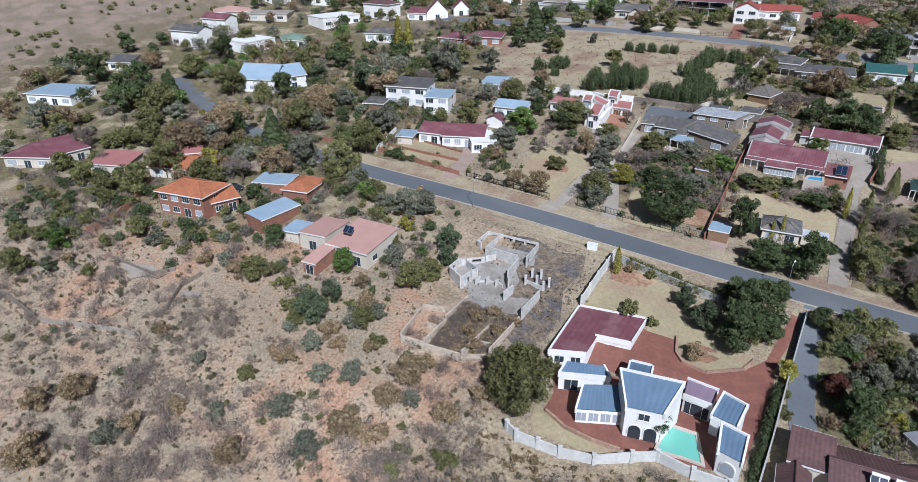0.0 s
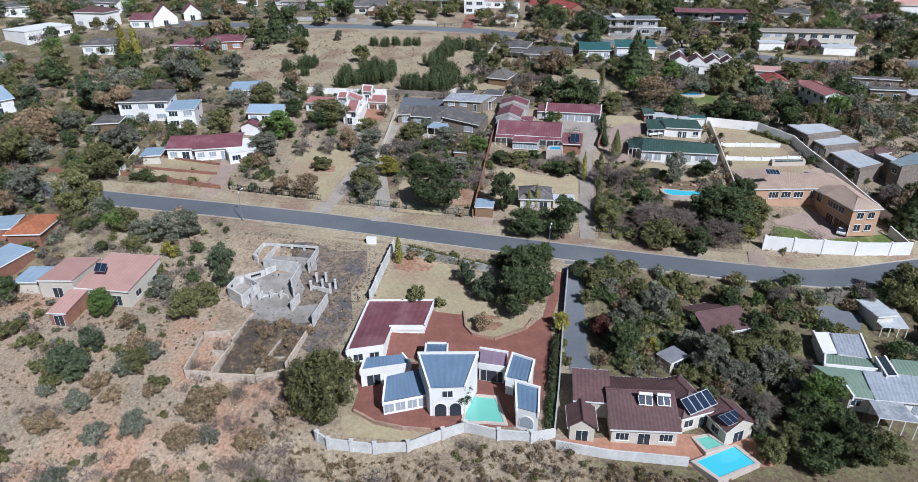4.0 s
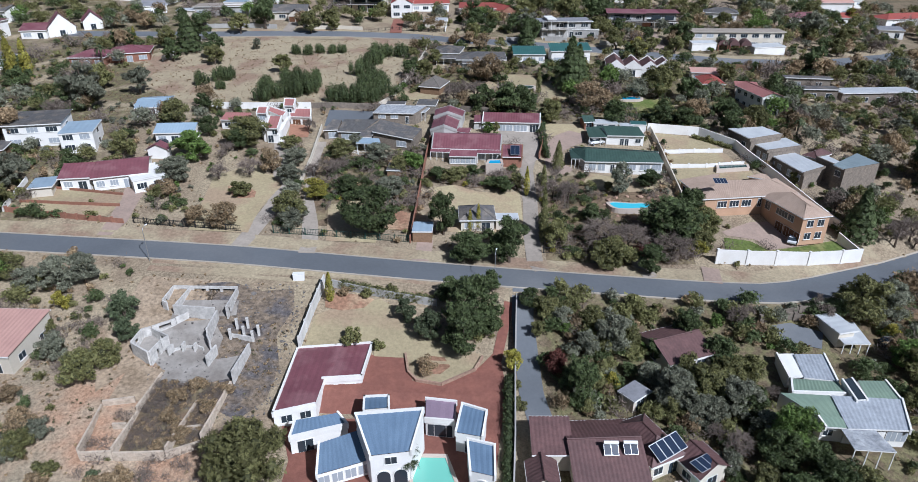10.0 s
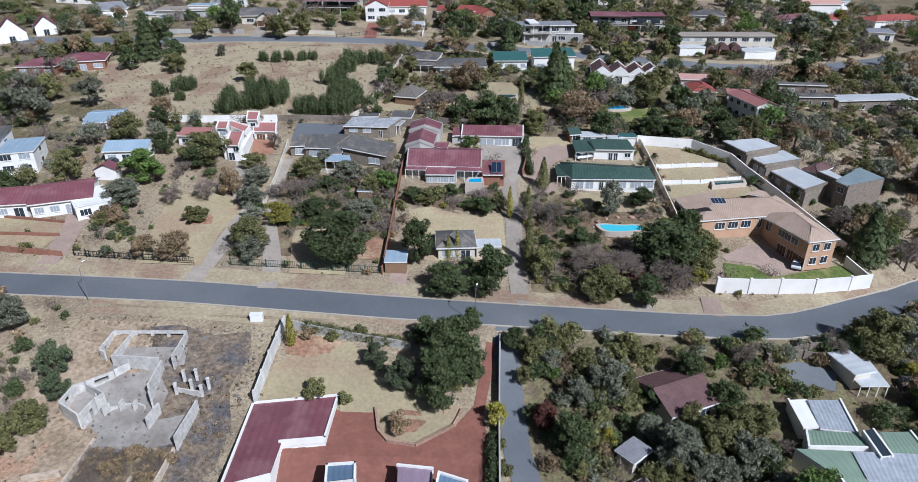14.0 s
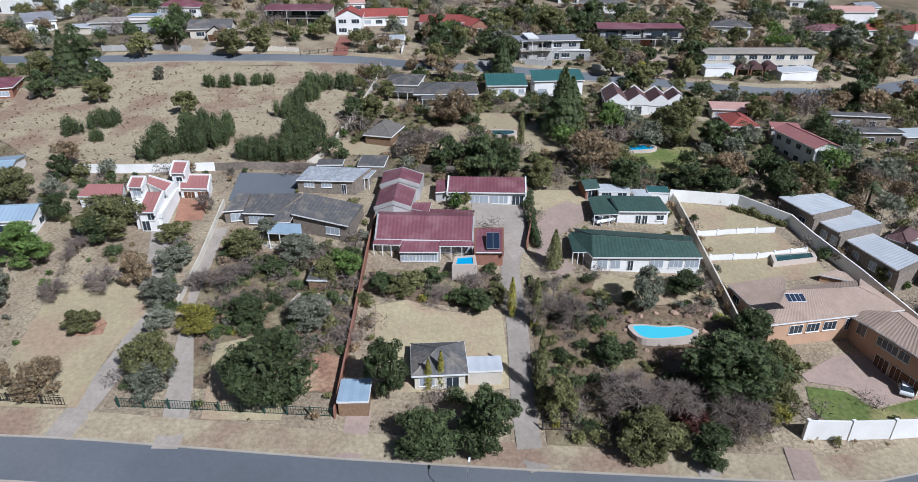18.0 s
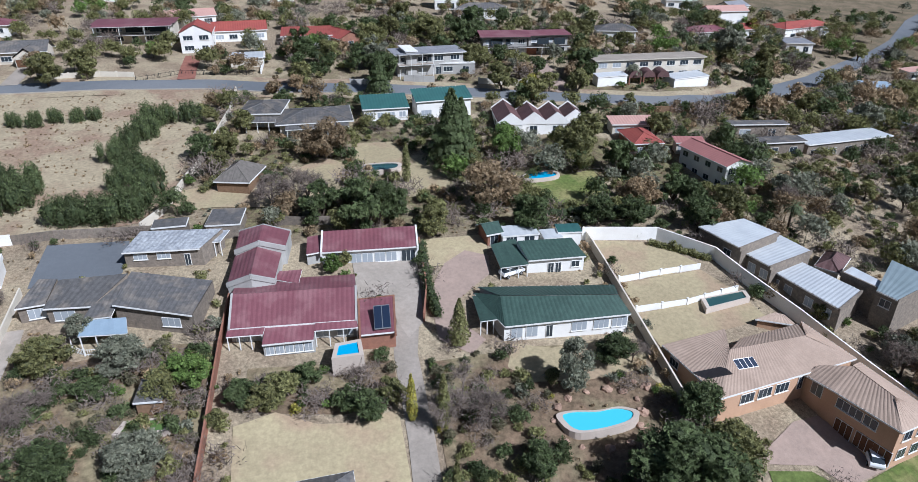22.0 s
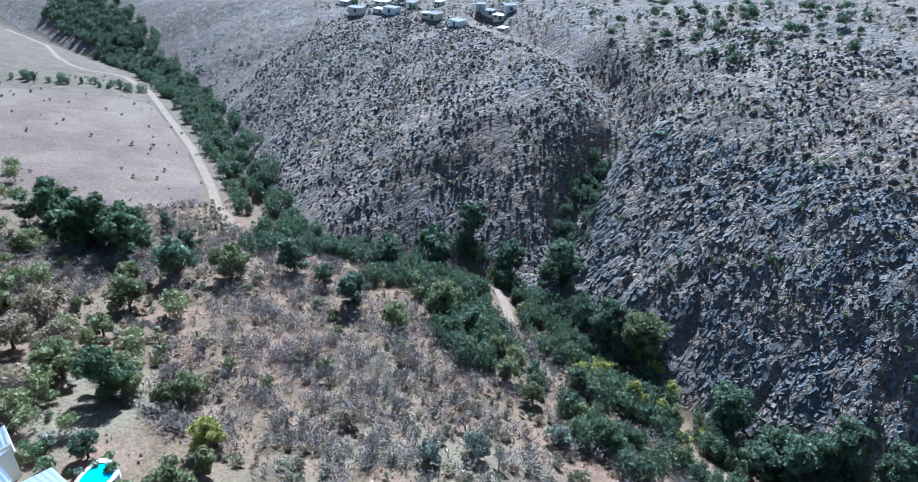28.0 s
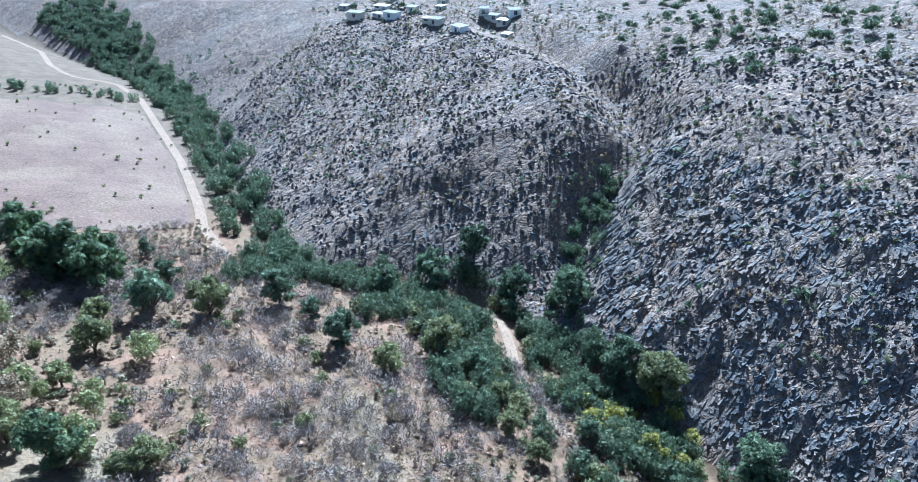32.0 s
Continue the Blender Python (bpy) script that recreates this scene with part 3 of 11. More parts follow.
def block(home, x, y, rot, L, D, z0, z1, roof="gable", rise=1.6, rm="maroon", wm="cream", over=0.45, wins=3, side=1, glass="glass", fascia="trim", parapet=False, storeys=1, step=0.35, door=True, axis="x"):
    """One wing of a house: x, y is the middle of its plan, L runs along its front, D back from it. Parts go to the house's own Empty."""
    body = new("wing")
    body.empty_display_size = 0.3
    body.parent = home
    body.matrix_basis = home.matrix_basis.inverted() @ pose(x, y, 0, 0, 0, rot)
    FOOT.append((x, y, radians(rot), L / 2 + over, D / 2 + over))
    l, d = L / 2, D / 2
    bm = bmesh.new()
    low = z0 - 1.6
    if roof == "gable" and axis == "x":
        pts = [(-d, low), (d, low), (d, z1), (0, z1 + rise * d / (d + over)), (-d, z1)]
        a = [bm.verts.new((-l, p[0], p[1])) for p in pts]
        b = [bm.verts.new((l, p[0], p[1])) for p in pts]
        bm.faces.new(a[::-1])
        bm.faces.new(b)
        for i in range(5):
            bm.faces.new((a[i], a[(i + 1) % 5], b[(i + 1) % 5], b[i]))
    elif roof == "gable":
        pts = [(-l, low), (l, low), (l, z1), (0, z1 + rise * l / (l + over)), (-l, z1)]
        a = [bm.verts.new((p[0], -d, p[1])) for p in pts]
        b = [bm.verts.new((p[0], d, p[1])) for p in pts]
        bm.faces.new(a)
        bm.faces.new(b[::-1])
        for i in range(5):
            bm.faces.new((a[(i + 1) % 5], a[i], b[i], b[(i + 1) % 5]))
    elif roof in ("mono", "monof"):
        hi = z1 + rise
        fr, bk = (z1, hi) if roof == "mono" else (hi, z1)
        prism(bm, [(-l, -d), (l, -d), (l, d), (-l, d)], low, [fr, fr, bk, bk])
    else:
        box(bm, -l, l, -d, d, low, z1 - 0.02)
    bmesh.ops.recalc_face_normals(bm, faces=bm.faces)
    part("wall", bm, wm, body)
    # roof
    bm = bmesh.new()
    l2, d2, t = l + over, d + over, 0.10
    if roof == "gable" and axis == "x":
        if parapet:
            l2 = l - 0.02
        top = z1 + rise + t
        dz = z1 - 0.1 + t
        slope(bm, (-l2, -d2, dz), (l2, -d2, dz), (-l2, 0, top), (l2, 0, top), step)
        slope(bm, (l2, d2, dz), (-l2, d2, dz), (l2, 0, top), (-l2, 0, top), step)
        edges = [((-l2, -d2), (l2, -d2), dz), ((-l2, d2), (l2, d2), dz)]
    elif roof == "gable":
        if parapet:
            d2 = d - 0.02
        top = z1 + rise + t
        dz = z1 - 0.1 + t
        slope(bm, (-l2, d2, dz), (-l2, -d2, dz), (0, d2, top), (0, -d2, top), step)
        slope(bm, (l2, -d2, dz), (l2, d2, dz), (0, -d2, top), (0, d2, top), step)
        edges = [((-l2, -d2), (-l2, d2), dz), ((l2, -d2), (l2, d2), dz)]
    elif roof == "hip":
        dz, top = z1 + 0.02, z1 + rise
        r = max(l2 - d2, 0.0) if l2 >= d2 else 0.0
        q = max(d2 - l2, 0.0)
        slope(bm, (-l2, -d2, dz), (l2, -d2, dz), (-r, -q, top), (r, -q, top), step)
        slope(bm, (l2, d2, dz), (-l2, d2, dz), (r, q, top), (-r, q, top), step)
        slope(bm, (-l2, d2, dz), (-l2, -d2, dz), (-r, q, top), (-r, -q, top), step)
        slope(bm, (l2, -d2, dz), (l2, d2, dz), (r, -q, top), (r, q, top), step)
        edges = [((-l2, -d2), (l2, -d2), dz), ((-l2, d2), (l2, d2), dz), ((-l2, -d2), (-l2, d2), dz), ((l2, -d2), (l2, d2), dz)]
    elif roof in ("mono", "monof"):
        a, b = (z1, z1 + rise) if roof == "mono" else (z1 + rise, z1)
        slope(bm, (-l2, -d2, a + t), (l2, -d2, a + t), (-l2, d2, b + t), (l2, d2, b + t), step)
        edges = [((-l2, -d2), (l2, -d2), a + t), ((-l2, d2), (l2, d2), b + t)]
    else:
        slope(bm, (-l2, -d2, z1 + 0.02), (l2, -d2, z1 + 0.02), (-l2, d2, z1 + 0.05), (l2, d2, z1 + 0.05), max(step, 0.6))
        edges = [((-l2, -d2), (l2, -d2), z1), ((-l2, d2), (l2, d2), z1), ((-l2, -d2), (-l2, d2), z1), ((l2, -d2), (l2, d2), z1)]
    part("roof", bm, rm, body)
    if roof in ("gable", "hip") and not parapet:
        cap = bmesh.new()
        if roof == "gable":
            rod(cap, (-l2, 0, top + 0.03) if axis == "x" else (0, -d2, top + 0.03), (l2, 0, top + 0.03) if axis == "x" else (0, d2, top + 0.03), 0.13, 0.13, 6)
        else:
            ends = [Vector((-r, -q, top)), Vector((r, q, top))]
            if (ends[1] - ends[0]).length > 0.1:
                rod(cap, ends[0], ends[1], 0.14, 0.14, 6)
            for sx in (-1, 1):
                for sy in (-1, 1):
                    rod(cap, (sx * l2, sy * d2, dz), (sx * r, sy * q, top), 0.12, 0.12, 5)
        part("ridge_cap", cap, rm, body)
    for p, q2, z in edges:
        bm = bmesh.new()
        if abs(p[0] - q2[0]) > 0.01:
            box(bm, p[0], q2[0], p[1] - 0.06, p[1] + 0.06, z - 0.24, z - 0.004)
        else:
            box(bm, p[0] - 0.06, p[0] + 0.06, p[1], q2[1], z - 0.24, z - 0.004)
        part("gutter", bm, fascia, body)
    if parapet:
        for s in (-1, 1):
            bm = bmesh.new()
            if roof == "gable" and axis == "x":
                w = d + 0.25
                prof = [(-w, z1 - 0.5), (w, z1 - 0.5), (w, z1 + 0.25), (0, z1 + rise + 0.45), (-w, z1 + 0.25)]
                a = [bm.verts.new((s * l - 0.14, p[0], p[1])) for p in prof]
                b = [bm.verts.new((s * l + 0.14, p[0], p[1])) for p in prof]
            elif roof == "gable":
                w = l + 0.25
                prof = [(-w, z1 - 0.5), (w, z1 - 0.5), (w, z1 + 0.25), (0, z1 + rise + 0.45), (-w, z1 + 0.25)]
                a = [bm.verts.new((p[0], s * d - 0.14, p[1])) for p in prof]
                b = [bm.verts.new((p[0], s * d + 0.14, p[1])) for p in prof]
            else:
                a0, b0 = (z1, z1 + rise) if roof == "mono" else (z1 + rise, z1) if roof == "monof" else (z1, z1)
                prof = [(-d - 0.1, z1 - 0.5), (d + 0.1, z1 - 0.5), (d + 0.1, b0 + 0.5), (-d - 0.1, a0 + 0.5)]
                a = [bm.verts.new((s * l - 0.14, p[0], p[1])) for p in prof]
                b = [bm.verts.new((s * l + 0.14, p[0], p[1])) for p in prof]
            bm.faces.new(a)
            bm.faces.new(b[::-1])
            for i in range(len(a)):
                bm.faces.new((a[i - 1], a[i], b[i], b[i - 1]))
            bmesh.ops.recalc_face_normals(bm, faces=bm.faces)
            part("gable_parapet", bm, "white" if wm in ("white", "cream") else wm, body)
    # openings
    per = (z1 - z0) / storeys
    rnd = random.Random(int(x * 7 + y * 13))
    for st in range(storeys):
        zc = z0 + st * per + 1.45
        for k in range(wins):
            u = -l + (k + 0.5) * L / wins
            w = min(L / wins * 0.62, 2.6)
            if door and st == 0 and k == wins // 2:
                window(body, u, -d, z0 + 1.05, min(w, 1.8), 2.1, 0, glass, 1, False)
            else:
                window(body, u, -d, zc, w, 1.35, 0, "curtained" if glass == "curtained" or rnd.random() < 0.45 else "glass", 1 + (w > 1.6))
        for s in (-1, 1):
            for k in range(side):
                v = -d + (k + 0.5) * D / side
                window(body, s * l, v, zc, min(D / max(side, 1) * 0.5, 1.6), 1.2, 90 * s, "glass", 1)
    for ob in body.children:
        m = body.matrix_basis @ ob.matrix_basis
        ob.parent = home
        ob.matrix_basis = m
    bpy.data.objects.remove(body)


FOOT = []


def house(name, x, y, label, category="house", group=""):
    return holder(name, x, y, H(x, y), 0, label, category, group)


COVER, LINES = [], []


def sheet(name, pts, material, lift=0.06, cell=2.0, label="", category="", kind="structure", thick=0.0):
    """Ground cover over a plan outline, laid on the terrain."""
    if name not in ("veld", "field", "burnt_plot", "bare_plot", "garden_bed"):
        COVER.append(pts)
    bm = bmesh.new()
    vs = [bm.verts.new((p[0], p[1], 0)) for p in pts]
    bm.faces.new(vs)
    bmesh.ops.recalc_face_normals(bm, faces=bm.faces)
    xs, ys = [p[0] for p in pts], [p[1] for p in pts]
    for axis, lo, hi in ((0, min(xs), max(xs)), (1, min(ys), max(ys))):
        n = int((hi - lo) / cell)
        for k in range(1, n + 1):
            c = [0.0, 0.0, 0.0]
            c[axis] = lo + (hi - lo) * k / (n + 1)
            nor = [0, 0, 0]
            nor[axis] = 1
            bmesh.ops.bisect_plane(bm, geom=bm.verts[:] + bm.edges[:] + bm.faces[:], plane_co=c, plane_no=nor)
    for f in bm.faces:
        if f.normal.z < 0:
            f.normal_flip()
    co = np.array([v.co[:] for v in bm.verts])
    zz = height(co[:, 0], co[:, 1]) + lift + 0.04
    for v, z in zip(bm.verts, zz):
        v.co.z = z
    if thick:
        r = bmesh.ops.extrude_face_region(bm, geom=bm.faces[:])
        for v in (g for g in r["geom"] if isinstance(g, bmesh.types.BMVert)):
            v.co.z += thick
    return tagged(link(name, bm, material), label, category, "", kind)


def ribbon(pts, w0, w1):
    """Outline of a strip along a line of plan points, from w0 to w1 to its left."""
    P = [Vector(p) for p in pts]
    out = [[], []]
    for i, p in enumerate(P):
        d = (P[min(i + 1, len(P) - 1)] - P[max(i - 1, 0)]).normalized()
        nrm = Vector((-d.y, d.x))
        out[0].append(p + nrm * w0)
        out[1].append(p + nrm * w1)
    return out


def strip(name, pts, w0, w1, material, lift=0.08, thick=0.0, label="", category="", kind="structure"):
    """A road, kerb, track or path laid on the ground along a line."""
    if name != "kerb":
        LINES.append((pts, w0, w1))
    fine = []
    for a, b in zip(pts, pts[1:]):
        n = max(1, int(math.hypot(b[0] - a[0], b[1] - a[1]) / 3))
        fine += [(a[0] + (b[0] - a[0]) * k / n, a[1] + (b[1] - a[1]) * k / n) for k in range(n)]
    fine.append(pts[-1])
    a, b = ribbon(fine, w0, w1)
    cols = max(1, int(abs(w1 - w0) / 2))
    bm = bmesh.new()
    rows = []
    for p, q in zip(a, b):
        row = []
        for k in range(cols + 1):
            c = p.lerp(q, k / cols)
            row.append(bm.verts.new((c.x, c.y, H(c.x, c.y) + lift + thick)))
        rows.append(row)
    for r0, r1 in zip(rows, rows[1:]):
        for k in range(cols):
            bm.faces.new((r0[k], r1[k], r1[k + 1], r0[k + 1]))
    if thick:
        for r0, r1 in zip(rows, rows[1:]):
            for k in (0, cols):
                v = [r0[k], r1[k]]
                w = [bm.verts.new((x.co.x, x.co.y, x.co.z - thick - 0.15)) for x in v]
                bm.faces.new((v[0], v[1], w[1], w[0]))
    bmesh.ops.recalc_face_normals(bm, faces=bm.faces)
    for f in bm.faces:
        if abs(f.normal.z) > 0.7 and f.normal.z < 0:
            f.normal_flip()
    return tagged(link(name, bm, material), label, category, "", kind)


def wall_run(name, pts, h, t, material, label, category="wall", post=0.0, cap=False, gap=6.0, bars=0, kind=""):
    """A garden wall or a fence along plan points, stepped with the ground; posts every gap metres; bars: open railings every so many metres."""
    top = holder(name, pts[0][0], pts[0][1], 0, 0, label, category, "", kind)
    inv = top.matrix_basis.inverted()
    stake = None
    for a, b in zip(pts, pts[1:]):
        length = math.hypot(b[0] - a[0], b[1] - a[1])
        n = max(1, round(length / gap))
        ang = math.degrees(math.atan2(b[1] - a[1], b[0] - a[0]))
        for k in range(n):
            p = [a[0] + (b[0] - a[0]) * k / n, a[1] + (b[1] - a[1]) * k / n]
            q = [a[0] + (b[0] - a[0]) * (k + 1) / n, a[1] + (b[1] - a[1]) * (k + 1) / n]
            za, zb = H(*p), H(*q)
            s = length / n
            bm = bmesh.new()
            if bars:
                m = max(2, int(s / bars))
                for j in range(m):
                    u = s * (j + 0.5) / m
                    z = za + (zb - za) * u / s
                    m4 = inv @ pose(p[0], p[1], 0, 0, 0, ang) @ pose(u, 0, z)
                    if stake is None:
                        stake = part("bar", boxed(-0.02, 0.02, -0.02, 0.02, 0, h), material, top)
                        stake.matrix_basis = m4
                    else:
                        share("bar", stake, top, m4)
                for zz in (0.15, h - 0.12):
                    pr = [(0, za + zz), (s, zb + zz), (s, zb + zz + 0.06), (0, za + zz + 0.06)]
                    v0 = [bm.verts.new((x, -0.025, z)) for x, z in pr]
                    v1 = [bm.verts.new((x, 0.025, z)) for x, z in pr]
                    bm.faces.new(v0)
                    bm.faces.new(v1[::-1])
                    for i in range(4):
                        bm.faces.new((v0[i - 1], v0[i], v1[i], v1[i - 1]))
            else:
                pr = [(0, za - 0.8), (s, zb - 0.8), (s, zb + h), (0, za + h)]
                v0 = [bm.verts.new((x, -t / 2, z)) for x, z in pr]
                v1 = [bm.verts.new((x, t / 2, z)) for x, z in pr]
                bm.faces.new(v0)
                bm.faces.new(v1[::-1])
                for i in range(4):
                    bm.faces.new((v0[i - 1], v0[i], v1[i], v1[i - 1]))
                bmesh.ops.recalc_face_normals(bm, faces=bm.faces)
            ob = part("rail" if bars else "panel", bm, material, top)
            ob.matrix_basis = inv @ pose(p[0], p[1], 0, 0, 0, ang)
            if post:
                w = t / 2 + post / 2
                bm = boxed(-w, w, -w, w, za - 0.8, za + h + 0.18)
                if cap:
                    box(bm, -w - 0.06, w + 0.06, -w - 0.06, w + 0.06, za + h + 0.183, za + h + 0.27)
                ob = part("post", bm, material, top)
                ob.matrix_basis = inv @ pose(p[0], p[1], 0, 0, 0, ang)
    return top


# ---- plants ----
def leaf_cloud(rng, centres, radii, count, size, squash=0.8, loose=0.8, upright=0.0):
    """Leaf sprays as small three-cornered blades on the shells of several uneven lobes: arrays of corners."""
    count = int(count * 1.9)
    w = np.array(radii) ** 2
    pick = rng.choice(len(radii), count, p=w / w.sum())
    d = rng.normal(size=(count, 3))
    d /= np.linalg.norm(d, axis=1)[:, None]
    r = np.array(radii)[pick] * rng.uniform(0.70, 1.10, count)
    c = np.array(centres)[pick] + d * r[:, None] * (1, 1, squash)
    n = d + rng.normal(size=(count, 3)) * loose
    n /= np.linalg.norm(n, axis=1)[:, None]
    a = np.cross(n, rng.normal(size=(count, 3)))
    a += (0, 0, upright)
    a /= np.linalg.norm(a, axis=1)[:, None] + 1e-9
    b = np.cross(n, a)
    s = (size * 0.80 * rng.uniform(0.5, 1.5, count))[:, None]
    return np.stack([c + a * s * 1.2, c + b * s * 0.8 - a * s * 0.5 + n * s * 0.2, c - b * s * 0.8 - a * s * 0.6 - n * s * 0.15], 1)


def mesh_from(name, quads, material, tris=None):
    me = bpy.data.meshes.new(name)
    v = quads.reshape(-1, 3)
    f = np.arange(len(v)).reshape(-1, quads.shape[1])
    me.vertices.add(len(v))
    me.vertices.foreach_set("co", np.ascontiguousarray(v, np.float32).ravel())
    me.loops.add(f.size)
    me.loops.foreach_set("vertex_index", f.astype(np.int32).ravel())
    me.polygons.add(len(f))
    me.polygons.foreach_set("loop_start", np.arange(0, f.size, f.shape[1], dtype=np.int32))
    me.update(calc_edges=True)
    me.materials.append(M[material])
    return me


def core(bm, c, r, squash, seed):
    got = bmesh.ops.create_icosphere(bm, subdivisions=1, radius=1.0)["verts"]
    for v in got:
        k = 0.72 + 0.3 * noise.noise(v.co * 1.9 + Vector((seed, seed * 1.7, 0)))
        v.co = Vector(c) + Vector((v.co.x * r * k, v.co.y * r * k, v.co.z * r * k * squash))


KINDS = {  # leaf material, crown width to height of the tree, leaf cards, card size, lobes, trunk share
    "round": ("evergreen", 0.46, 1500, 0.052, 14, 0.08),
    "olive": ("olive", 0.50, 1400, 0.052, 13, 0.08),
    "gum": ("bluegum", 0.46, 1400, 0.050, 13, 0.1),
    "wattle": ("wattle", 0.42, 1400, 0.050, 13, 0.06),
    "bright": ("bright", 0.48, 1300, 0.052, 11, 0.07),
    "yellow": ("yellow", 0.48, 1200, 0.052, 11, 0.07),
    "brown": ("brown", 0.62, 2300, 0.042, 18, 0.16),
    "red": ("redleaf", 0.5, 1100, 0.055, 10, 0.08),
    "shrub": ("olive", 0.62, 800, 0.075, 8, 0.05),
    "dryshrub": ("brown", 0.62, 750, 0.065, 8, 0.05),
    "greyshrub": ("bluegum", 0.62, 750, 0.07, 8, 0.05),
    "thicket": ("thicket", 0.5, 2300, 0.034, 16, 0.02),
}
LABELS = {
    "round": "dense dark green evergreen tree with a rounded crown", "olive": "olive-green broadleaved tree with an uneven crown", "gum": "blue-grey leaved tree with a loose crown",
    "wattle": "dark green wattle tree with feathery foliage", "bright": "fresh green leafy garden tree", "yellow": "yellow-green leafy tree in bright sun", "brown": "wide tree with dry brown winter leaves",
    "red": "small reddish leaved garden tree", "shrub": "low olive-green garden shrub", "dryshrub": "dry brown leafy winter shrub", "greyshrub": "low grey-green garden shrub",
    "thicket": "dense dark green bush of upright feathery shoots", "bare": "bare grey winter tree without leaves", "cypress": "narrow upright dark green cypress", "gold_cypress": "narrow upright golden-green cypress", "conifer": "tall dark conifer with layered branches", "palm": "palm tree with a tuft of arching fronds", "cone": "conical green-gold garden conifer",
}
plants = {}


def plant_base(kind, k):
    """Unit plants, one metre tall, built once and copied."""
    key = (kind, k)
    if key in plants:
        return plants[key]
    rng = np.random.default_rng(sum(map(ord, kind)) * 10 + k)
    name = {"palm": "palm_tree", "round": "evergreen_tree", "olive": "broadleaf_tree", "gum": "grey_leaved_tree", "wattle": "wattle_tree", "bare": "bare_tree", "thicket": "thicket_bush", "cypress": "cypress", "gold_cypress": "cypress", "cone": "conifer", "conifer": "conifer"}.get(kind, "shrub" if "shrub" in kind else "garden_tree")
    top = holder(name, 0, 0, -900, 0, LABELS[kind], "shrub" if "shrub" in kind else "tree")
    trunk = bmesh.new()
    if kind in ("cypress", "gold_cypress", "cone", "conifer"):
        w = {"cypress": 0.10, "gold_cypress": 0.13, "cone": 0.25, "conifer": 0.36}[kind]
        n = {"cypress": 600, "gold_cypress": 650, "cone": 900, "conifer": 1300}[kind]
        rod(trunk, (0, 0, -0.05), (0, 0, 0.9), 0.02, 0.005, 6)
        t = rng.uniform(0.05, 1, n) ** (0.8 if kind != "conifer" else 1)
        prof = np.sin(np.pi * np.clip(t, 0, 1) ** 0.6) ** 0.7 if kind in ("cypress", "gold_cypress") else (1 - t) ** 0.8
        if kind == "conifer":
            prof = prof * (0.62 + 0.38 * np.abs(np.sin(t * 26)))
        a = rng.uniform(0, 2 * np.pi, n)
        r = w * prof * rng.uniform(0.75, 1.08, n)
        c = np.stack([r * np.cos(a), r * np.sin(a), 0.03 + t * 0.95], 1)
        nrm = np.stack([np.cos(a), np.sin(a), np.full(n, 0.4)], 1) + rng.normal(size=(n, 3)) * 0.4
        u = np.cross(nrm, rng.normal(size=(n, 3)))
        u /= np.linalg.norm(u, axis=1)[:, None]
        b = np.cross(nrm, u)
        b /= np.linalg.norm(b, axis=1)[:, None]
        s = (rng.uniform(0.6, 1.3, n) * (0.03 if kind != "conifer" else 0.045))[:, None]
        q = np.stack([c + u * s, c + b * s, c - u * s, c - b * s], 1)
        lm = {"cypress": "olive", "gold_cypress": "yellow", "cone": "olive", "conifer": "evergreen"}[kind]
        crown = new("crown", mesh_from("crown", q, lm))
        crown.parent = top
        if kind != "conifer":
            bmc = bmesh.new()
            bmesh.ops.create_cone(bmc, cap_ends=True, segments=8, radius1=w * 0.62, radius2=w * 0.15, depth=0.8, matrix=Matrix.Translation((0, 0, 0.45)))
            part("inner_foliage", bmc, lm, top)
    elif kind == "palm":
        rod(trunk, (0, 0, -0.05), (0.01, 0, 0.72), 0.035, 0.025, 7)
        quads = []
        for j in range(26):
            a, el, ln = rng.uniform(0, 2 * np.pi), rng.uniform(-0.5, 1.1), rng.uniform(0.26, 0.36)
            d = np.array([np.cos(a), np.sin(a), 0])
            side = np.array([-np.sin(a), np.cos(a), 0])
            prev = np.array([0.01, 0, 0.72])
            for i in range(6):
                e = el - i * 0.28
                nxt = prev + (d * np.cos(e) + np.array([0, 0, np.sin(e)])) * ln / 6
                for sg in (-1, 1):
                    wdt = 0.055 * np.sin((i + 0.8) / 6.8 * np.pi)
                    for z in (0.0, 0.5):
                        p = prev + (nxt - prev) * z
                        quads.append([p, p + (nxt - prev) * 0.45, p + (nxt - prev) * 0.9 + side * sg * wdt - np.array([0, 0, wdt * 0.4]), p + (nxt - prev) * 0.5 + side * sg * wdt * 0.7])
                prev = nxt
        crown = new("crown", mesh_from("crown", np.array(quads), "palm"))
        crown.parent = top
    elif kind == "thicket":
        cs, rs = [], []
        for j in range(15):
            a, rr, z = rng.uniform(0, 2 * np.pi), 0.42 * rng.uniform(0.05, 1.0) ** 0.6, rng.uniform(0.30, 0.52)
            cs.append((rr * math.cos(a), rr * math.sin(a), z * (1.15 - 0.6 * rr)))
            rs.append(rng.uniform(0.12, 0.17))
            rod(trunk, (rr * 0.3 * math.cos(a), rr * 0.3 * math.sin(a), -0.05), (*cs[-1][:2], cs[-1][2] + 0.1), 0.012, 0.006, 4)
